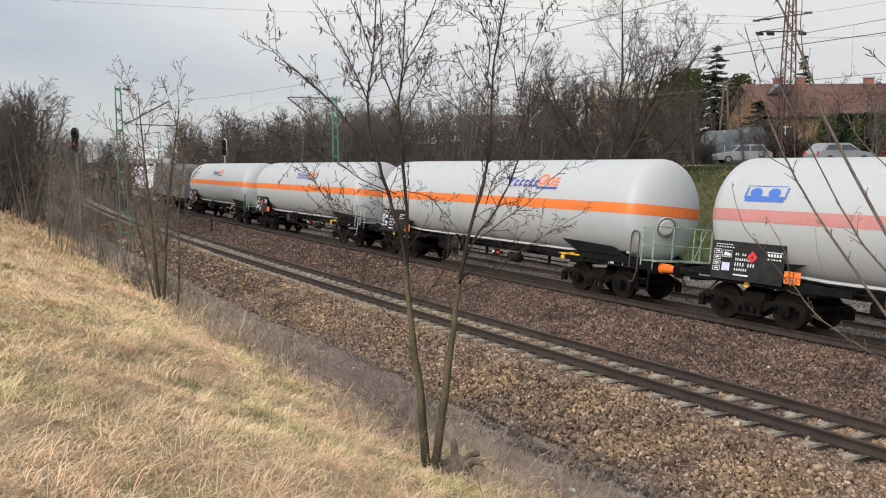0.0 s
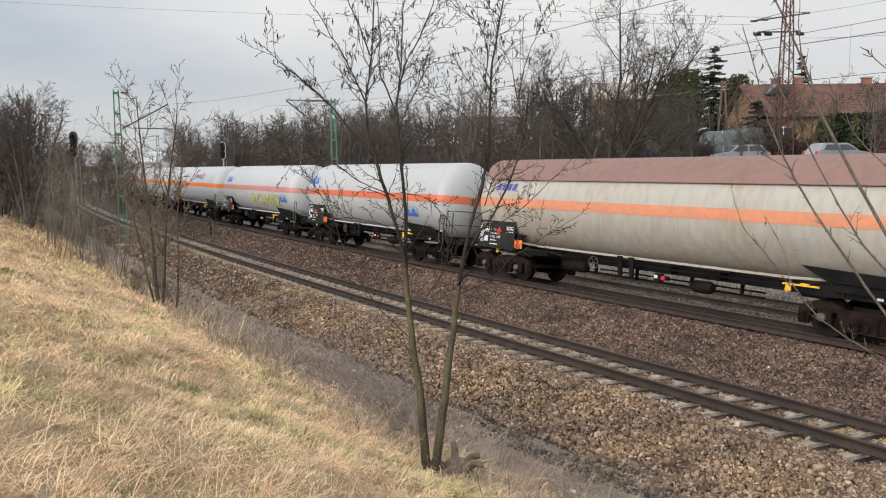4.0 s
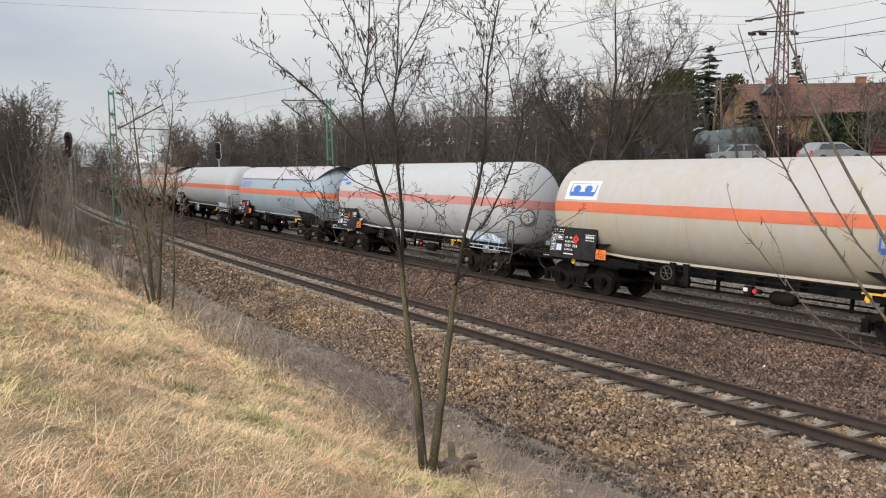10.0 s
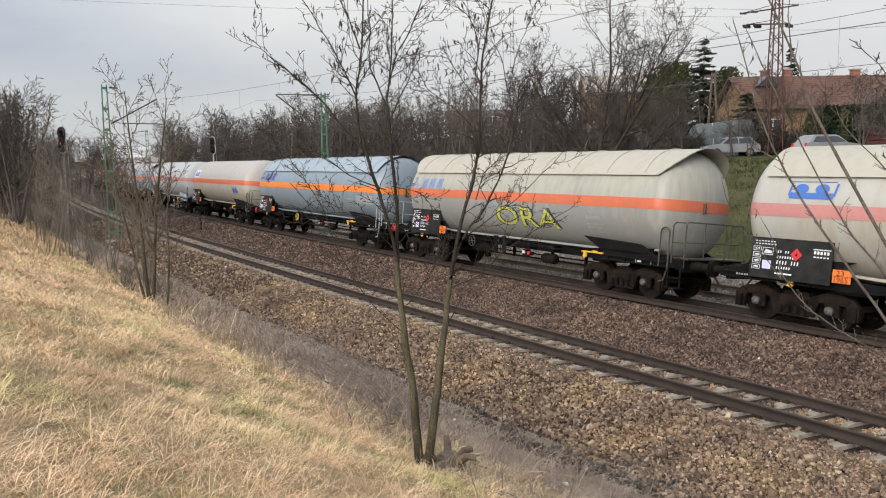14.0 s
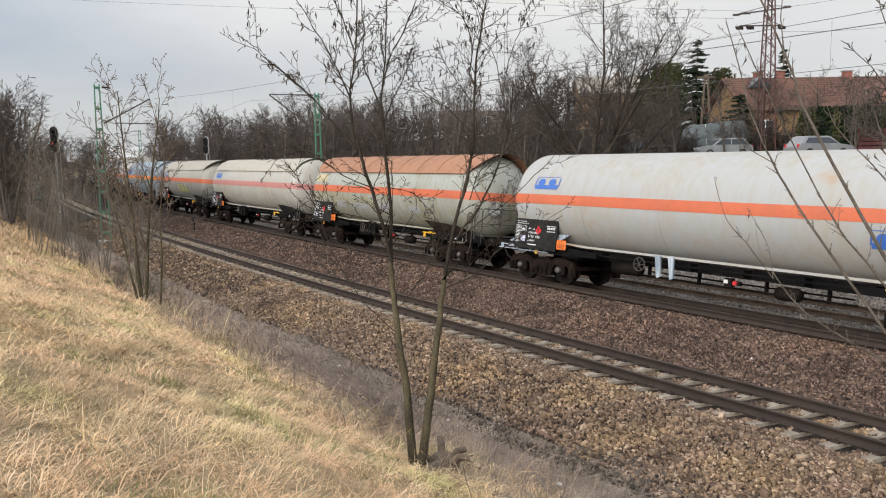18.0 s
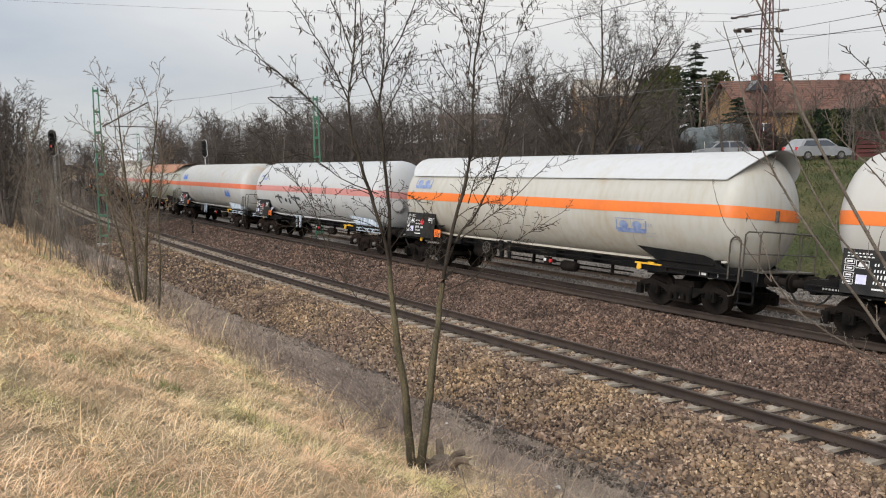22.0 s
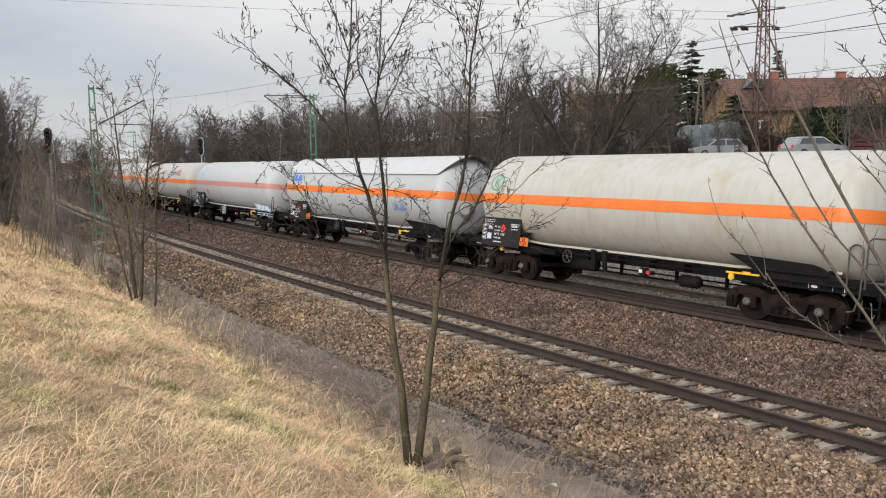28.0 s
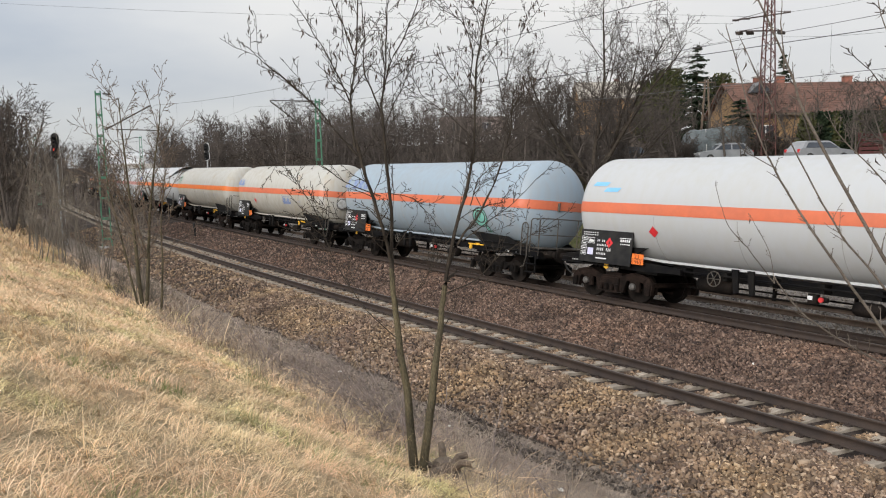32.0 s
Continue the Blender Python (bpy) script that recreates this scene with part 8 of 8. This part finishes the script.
def path_strip():
    """A sandy track on the bank in front of the cars."""
    pts, faces = [], []
    n = 24
    for i in range(n + 1):
        f = i / n
        a = screen(0.215 + 0.12 * f, 65 - 5 * f)
        d = Vector((-0.818, 0.575, 0)) * 1.5
        for k in (-1, 1):
            q = a + d * k
            pts.append((q.x, q.y, ground_z(q.x, q.y) + 0.05))
    faces = [(2 * i, 2 * i + 1, 2 * i + 3, 2 * i + 2) for i in range(n)]
    me = array_mesh("path", pts, faces)
    me.materials.append(PATH)
    return tagged(new("path", me), "pale sandy track on the grassy bank", "path", kind="structure")


path_strip()


# ---- foreground: dead grass, sticks, stump, litter ----
def field(x, y, k, seed):
    return np.array([noise.noise((a * k, b * k, seed)) for a, b in zip(x, y)])


def blades(name, count, area, length, width, material, label, seed, lean=(35, 85), near=1.8, green=None, mess=1.6, tufts=0):
    """Loose blades of grass, combed in swirls."""
    g = np.random.default_rng(seed)
    k = tufts or count
    s = area[1] - (area[1] - area[0]) * g.random(k) ** near
    e = g.uniform(area[2], area[3], k)
    own = np.zeros(count)
    if tufts:
        of = g.integers(0, tufts, count)
        spread = np.exp(g.normal(-2.9, 0.5, tufts))[of]
        s, e = s[of] + g.normal(0, 1, count) * spread, e[of] + g.normal(0, 1, count) * spread
        own = np.stack([g.uniform(0, 6.28, tufts), np.exp(g.normal(0, 0.35, tufts))])[:, of]
    phi = s / RADIUS
    x = (RADIUS - e) * np.sin(phi)
    y = NEAR_Y + RADIUS - (RADIUS - e) * np.cos(phi)
    dense = field(x, y, 1.1, 21.0) + 0.6 * field(x, y, 3.3, 27.0)
    thick = dense + g.normal(0, 0.35, count) > -0.28
    x, y, s, e = x[thick], y[thick], s[thick], e[thick]
    own = own[..., thick]
    if green is not None:
        ok = field(x, y, 0.55, 9.0) > green
        x, y, s, e = x[ok], y[ok], s[ok], e[ok]
        own = own[..., ok]
    n = len(x)
    z = np.array([ground_z(a, b) for a, b in zip(x, y)]) - 0.01
    swirl = field(x, y, 0.9, 3.0) * 6.0 + field(x, y, 3.1, 6.0) * 4.0
    tuft = np.clip(0.8 + 1.1 * field(x, y, 1.3, 12.0) + 0.7 * field(x, y, 3.6, 14.0), 0.3, 2.0)
    a = swirl + g.normal(0, mess, n)
    if tufts:
        a = own[0] + 0.35 * swirl + g.normal(0, mess, n)
        tuft = tuft * own[1]
    t = np.radians(g.uniform(lean[0], lean[1], n))
    ln = length * tuft * np.exp(g.normal(0, 0.3, n)) 
    wd = width * g.uniform(0.6, 1.3, n) * np.maximum(1.0, np.hypot(x, y) / 7.0)
    h = np.stack([np.cos(a), np.sin(a), np.zeros(n)], 1)
    up = np.array((0, 0, 1.0))
    side = np.stack([-np.sin(a + 0.5), np.cos(a + 0.5), np.zeros(n)], 1) * wd[:, None]
    p0 = np.stack([x, y, z], 1)
    p1 = p0 + (h * np.sin(t * 0.55)[:, None] + up * np.cos(t * 0.55)[:, None]) * (ln * 0.5)[:, None]
    t2 = np.minimum(t * 1.25, 1.75)
    p2 = p1 + (h * np.sin(t2)[:, None] + up * np.cos(t2)[:, None]) * (ln * 0.5)[:, None]
    p2[:, 2] = np.maximum(p2[:, 2], z + 0.015)
    v = np.stack([p0 - side, p0 + side, p1 + side * 0.8, p1 - side * 0.8, p2 + side * 0.2, p2 - side * 0.2], 1)
    f = np.array(((0, 1, 2, 3), (3, 2, 4, 5)))[None] + 6 * np.arange(n)[:, None, None]
    me = array_mesh(name, v.reshape(-1, 3), f.reshape(-1, 4))
    me.materials.append(material)
    return tagged(new(name, me), label, "grass", kind="stuff")


def sward(name, count, tufts, area, length, width, material, label, seed, lean=(8, 50), bend=(40, 125), near=1.9, spread=0.10, fade=None, where=None):
    """Long arching blades in tufts that lie over one another, combed in swirls, thinning out towards an edge."""
    g = np.random.default_rng(seed)
    s = area[1] - (area[1] - area[0]) * g.random(tufts) ** near
    e = g.uniform(area[2], area[3], tufts)
    keep = np.ones(tufts, bool)
    if fade:
        edge = fade[0] + 0.35 * field(s, e, 0.45, 31.0) + 0.3 * field(s, e, 1.7, 33.0)
        keep &= g.random(tufts) > np.clip((e - edge) / fade[1], 0, 1)
    if where is not None:
        keep &= field(s, e, 0.55, 9.0) + 0.4 * field(s, e, 2.1, 19.0) > where
    s, e = s[keep], e[keep]
    k = len(s)
    swirl = field(s, e, 0.8, 3.0) * 5.0 + field(s, e, 2.6, 6.0) * 3.5 + g.normal(0, 0.7, k)
    grown = np.exp(g.normal(0, 0.28, k)) * np.clip(1.0 + 0.9 * field(s, e, 1.2, 12.0) + 0.5 * field(s, e, 3.4, 14.0), 0.45, 1.9)
    upright_k = g.uniform(-10, 14, k)
    of = g.integers(0, k, count)
    wide = spread * np.exp(g.normal(0, 0.4, k))[of]
    s, e = s[of] + g.normal(0, 1, count) * wide, e[of] + g.normal(0, 1, count) * wide
    phi = s / RADIUS
    x = (RADIUS - e) * np.sin(phi)
    y = NEAR_Y + RADIUS - (RADIUS - e) * np.cos(phi)
    z = np.array([ground_z(a, b) for a, b in zip(x, y)]) - 0.012
    az = swirl[of] + g.normal(0, 1.25, count)
    t0 = np.radians(np.clip(g.uniform(lean[0], lean[1], count) + upright_k[of], 0, 85))
    turn = np.radians(g.uniform(bend[0], bend[1], count))
    ln = length * grown[of] * np.exp(g.normal(0, 0.33, count))
    wd = width * g.uniform(0.6, 1.35, count) * np.maximum(1.0, np.hypot(x, y) / 6.5)
    h = np.stack([np.cos(az), np.sin(az), np.zeros(count)], 1)
    up = np.array((0, 0, 1.0))
    side = np.stack([-np.sin(az + 0.6), np.cos(az + 0.6), np.zeros(count)], 1) * wd[:, None]
    rows = [np.stack([x, y, z], 1)]
    for i, f in enumerate((0.12, 0.5, 0.95)):
        a = t0 + turn * f
        q = rows[-1] + (h * np.sin(a)[:, None] + up * np.cos(a)[:, None]) * (ln / 3)[:, None]
        q[:, 2] = np.maximum(q[:, 2], z + 0.02 + 0.012 * i)
        rows.append(q)
    v = np.stack([rows[0] - side * 0.8, rows[0] + side * 0.8, rows[1] + side, rows[1] - side, rows[2] + side * 0.75, rows[2] - side * 0.75, rows[3] + side * 0.15, rows[3] - side * 0.15], 1)
    f = np.array(((0, 1, 2, 3), (3, 2, 4, 5), (5, 4, 6, 7)))[None] + 8 * np.arange(count)[:, None, None]
    me = array_mesh(name, v.reshape(-1, 3), f.reshape(-1, 4))
    me.materials.append(material)
    return tagged(new(name, me), label, "grass", kind="stuff")


GREEN_BLADES = island_mat("fresh_grass", ((0.20, 0.24, 0.085), (0.27, 0.30, 0.11), (0.37, 0.36, 0.16), (0.17, 0.21, 0.075)), thin=0.3)
OLIVE_BLADES = island_mat("olive_grass", ((0.042, 0.058, 0.022), (0.070, 0.080, 0.034), (0.13, 0.112, 0.060), (0.034, 0.052, 0.017)), tints=((0.6, 0.85, 0.55), (0.95, 1, 0.9), (1.6, 1.35, 1.25)), broad=0.4)
THATCH = island_mat("grass_thatch", ((0.50, 0.37, 0.24), (0.74, 0.57, 0.38), (0.36, 0.26, 0.16), (0.86, 0.70, 0.50)), thin=0.1, tints=STRAW_TINTS)
WEEDS = island_mat("dry_ditch_weed", ((0.30, 0.23, 0.175), (0.46, 0.36, 0.27), (0.20, 0.155, 0.125), (0.60, 0.48, 0.36), (0.26, 0.20, 0.165)), tints=((0.9, 0.86, 0.9), (1, 1, 1), (1.15, 1.1, 1.0)))
STALKS = island_mat("dry_stalk", ((0.31, 0.245, 0.185), (0.43, 0.35, 0.27), (0.24, 0.19, 0.15), (0.52, 0.43, 0.33)))
sward("dead_grass", 150000, 6800, (-27, -0.6, -13.6, -5.2), 0.185, 0.0023, BLADES, "long matted straw-coloured dead grass lying in swirls", 51, lean=(10, 75), bend=(60, 170), fade=(-6.7, 1.3), spread=0.075)
sward("grass_thatch", 80000, 20000, (-27, -0.6, -13.6, -5.2), 0.13, 0.0026, THATCH, "short brown thatch between the tufts", 59, lean=(50, 85), bend=(10, 50), fade=(-6.6, 1.6), spread=0.12)
sward("flowering_straw", 2600, 1300, (-22, -0.8, -13.2, -5.6), 0.34, 0.0016, BLADES, "thin pale flowering stems standing over the grass", 58, lean=(5, 50), bend=(15, 90), fade=(-6.3, 1.2), spread=0.14)
sward("fresh_grass", 18000, 1500, (-30, -0.8, -13.4, -5.9), 0.12, 0.0022, GREEN_BLADES, "patches of fresh green grass in the dead grass", 53, lean=(5, 50), bend=(20, 90), where=0.22, fade=(-6.3, 1.0), spread=0.11)
blades("dead_grass_far", 60000, (-75, -24, -15, -6.0), 0.20, 0.0026, THATCH, "straw-coloured dead grass up the line", 52, near=1.3)
sward("ditch_edge_grass", 40000, 5200, (-36, -2.0, -7.2, -4.2), 0.24, 0.0014, WEEDS, "thin grey-brown grass and weeds on the ditch edge", 54, lean=(2, 50), bend=(10, 90), near=1.3, fade=(-5.3, 1.2), spread=0.11)
sward("ditch_grass", 60000, 15000, (-34, -2.2, -6.6, -3.7), 0.075, 0.0016, STALKS, "sparse short dry grass in the ditch", 55, lean=(30, 80), bend=(5, 50), near=1.6, spread=0.12)
blades("far_bank_grass", 70000, (-50, -4, 15.0, 34), 0.26, 0.0026, OLIVE_BLADES, "olive winter grass on the far bank", 56, near=1.1)
blades("siding_weeds", 9000, (-50, -4, 8.2, 15.0), 0.20, 0.003, STALKS, "dry weeds beside the siding", 57, near=1.2)


def fallen_sticks():
    """Cut and fallen switches lying along the ditch edge, most of them in two heaps."""
    g = np.random.default_rng(61)
    out = []
    for i in range(150):
        heap = i % 3
        s, e = ((-g.normal(10.0, 0.8), g.normal(-5.75, 0.18)), (-g.normal(12.6, 1.6), g.normal(-5.25, 0.28)), (-g.uniform(4.5, 28), g.normal(-5.6, 0.5)))[heap]
        p = along(s, e)
        q = np.array((p.x, p.y, ground_z(p.x, p.y) + g.uniform(0.02, 0.22)))
        a = g.normal(math.pi * 0.93, 0.28 if heap < 2 else 0.8)
        d = np.array((math.cos(a), math.sin(a), g.uniform(-0.02, 0.42)))
        grow(g, q, d / np.linalg.norm(d), g.uniform(0.7, 2.4), g.uniform(0.006, 0.014), 0, dict(points=(7, 4), wander=(0.07, 0.2), rise=(-0.02, 0.01), thin=0.0034, count=(4,), angle=((15, 45),), ratio=(0.45,), slim=0.6, **{"from": (0.2,)}), out)
    for i in range(60):
        s, e = -g.uniform(4.0, 20), g.normal(-5.9, 0.55)
        p = along(s, e)
        q = np.array((p.x, p.y, ground_z(p.x, p.y) - 0.02))
        grow(g, q, np.array((g.normal(0, 0.25), g.normal(0, 0.25), 1.0)), g.uniform(0.3, 0.9), 0.006, 0, dict(points=(6, 4), wander=(0.12, 0.2), rise=(0.0, 0.01), thin=0.0028, count=(5,), angle=((20, 50),), ratio=(0.4,), slim=0.6, **{"from": (0.2,)}), out)
    return tagged(new("fallen_branches", branch_mesh("fallen_branches", [(p, r) for lv, p, r in out], 5, GREY_STICK)), "tangle of fallen grey-brown branches along the ditch", "branches", kind="stuff")


fallen_sticks()
sx, sy = -7.40, 5.27
stump = thing("tree_stump", pose(sx, sy, ground_z(sx, sy) + 0.06) @ Matrix.Scale(1.05, 4), "cut tree stump with short sawn limbs beside the trunks", "stump")
part("stump", Shape().lathe([(-0.15, 0.24), (0.02, 0.20), (0.12, 0.14), (0.16, 0.10), (0.165, 0.01)], n=12, axis="Z"), STUMP_BARK, stump)
for a, ln, up in ((0.3, 0.42, 0.20), (1.4, 0.30, 0.16), (2.6, 0.36, 0.22), (4.2, 0.34, 0.12), (5.3, 0.46, 0.10)):
    e0, e1 = Vector((0.1 * math.cos(a), 0.1 * math.sin(a), 0.06)), Vector((ln * math.cos(a), ln * math.sin(a), up))
    lb = part("sawn_limb", Shape().tube([e0, (e0 + e1) / 2 + Vector((0, 0, 0.05)), e1], [0.05, 0.045, 0.04], 8), STUMP_BARK, stump)
    d = (e1 - e0).normalized()
    part("cut_face", Shape().cyl(e1 - d * 0.002, e1 + d * 0.006, 0.038, n=10), CUT_WOOD, lb)
lg = random.Random(77)
for i, (s, e, k) in enumerate(((-8.4, -6.2, 0.05), (-9.6, -5.6, 0.04), (-7.9, -5.3, 0.035), (-12.5, -5.0, 0.04), (-7.2, -4.9, 0.05), (-15.0, -4.2, 0.05), (-10.5, -4.4, 0.035), (-9.3, 2.9, 0.05), (-12, 3.2, 0.05), (-6.6, 3.0, 0.04))):
    p = along(s, e)
    sh = Shape().lathe([(-0.4 * k, 0.01), (-0.3 * k, 0.8 * k), (0.2 * k, 0.9 * k), (0.45 * k, 0.4 * k), (0.5 * k, 0.01)], n=7, axis="Z")
    sh.v = [(x * lg.uniform(0.8, 1.3), y * lg.uniform(0.8, 1.3), z * lg.uniform(0.8, 1.2)) for x, y, z in sh.v]
    ob = part("pale_stone", sh, LITTER, None, at=Matrix.Translation((p.x, p.y, ground_z(p.x, p.y) + 0.25 * k)))
    tagged(ob, "small whitish stone lying on bare soil", "stone", "pale stones")

# ---- ballast stones, and the sleepers of the near track one by one ----
scatter_stones("ballast_stones", 92000, (-25, -3.2, -4.1, 1.35, 1.8), 0.038, lambda s, e: clear_rails(s, e) & (e > -3.7 + 0.5 * field(s, e, 0.6, 45.0)), 71)
scatter_stones("rusty_ballast", 50000, (-25, -3.2, 1.25, 4.95, 1.7), 0.037, clear_rails, 75, RED_STONE)
scatter_stones("toe_stones", 5000, (-11, -3.2, -4.7, -3.3, 1.5), 0.040, lambda s, e: np.abs(e + 3.75 + 0.55 * field(s, s * 0.0, 0.5, 41.0) + 0.25 * field(s, e, 2.0, 43.0)) < 0.28 + 0.4 * field(s, s * 0.0, 0.35, 47.0), 76, DARK_STONE)
scatter_stones("ditch_gravel", 9000, (-26, -3.0, -5.6, -3.5, 1.5), 0.022, lambda s, e: field(s, e, 1.1, 53.0) + (e + 4.2) * 0.5 > 0.0, 78, DARK_STONE)
scatter_stones("ballast_stones_far", 17000, (-62, -23, -3.8, 1.3, 1.4), 0.052, clear_rails, 72)
scatter_stones("rusty_ballast_far", 13000, (-62, -23, 1.3, 4.8, 1.4), 0.050, clear_rails, 77, RED_STONE)
scatter_stones("ballast_under_train", 26000, (-36, -3.0, 4.8, 7.5, 1.4), 0.038, clear_rails, 74, RED_STONE)
scatter_stones("siding_gravel", 30000, (-40, -2, 7.4, 15.0, 1.3), 0.046, lambda s, e: np.abs(np.abs(e - THIRD_E) - 0.7525) > 0.08, 73, GREY_STONE)
SLEEPER_MESH = sleeper_shape().mesh("sleeper")
FASTENER_MESH = fastener_shape().mesh("fasteners")
for i in range(250):
    s = -1.9 - 0.6 * i
    m = on_track(s, 0.0, NEAR_Z) @ Matrix.Translation((0, 0, -0.19))
    sl = part("sleeper", SLEEPER_MESH, SLEEPER, TRACKS[0], at=m)
    if i < 60:
        part("fastening", FASTENER_MESH, RAIL, sl)


# ---- what moves: the train runs up the line and its wheels turn ----
def motions():
    for u0, u1, root, wheels in TRAIN:
        mid = (u0 + u1) / 2
        span = (u1 - u0) / 2 - 3.15
        rows = []
        for i in range(65):
            t = i * 0.5
            s = mid - SPEED * t
            a, b = on_track(s - span, FAR_E, FAR_Z), on_track(s + span, FAR_E, FAR_Z)
            m = on_track(s, FAR_E, FAR_Z)
            m.translation = (a.translation + b.translation) / 2
            rows.append((t, m))
        walk(root, rows)
        t0, t1 = max(0.0, (u0 - 14.0) / SPEED), min(32.0, (u1 + 150.0) / SPEED)
        f0, f1 = math.floor(t0 * FPS), math.ceil(t1 * FPS)
        steps = list(range(f0, f1 + 1, 2))
        for w in wheels:
            place = w.matrix_basis.translation.copy()
            turns = [(f / FPS, Matrix.Translation(place) @ Matrix.Rotation(-SPEED * (f - f0) / FPS / 0.46, 4, "Y")) for f in steps]
            if f0 > 0:
                turns.insert(0, (0.0, Matrix.Translation(place)))
            if steps[-1] < 32 * FPS - 1:
                turns.append((32.0, turns[-1][1]))
            walk(w, turns)


motions()
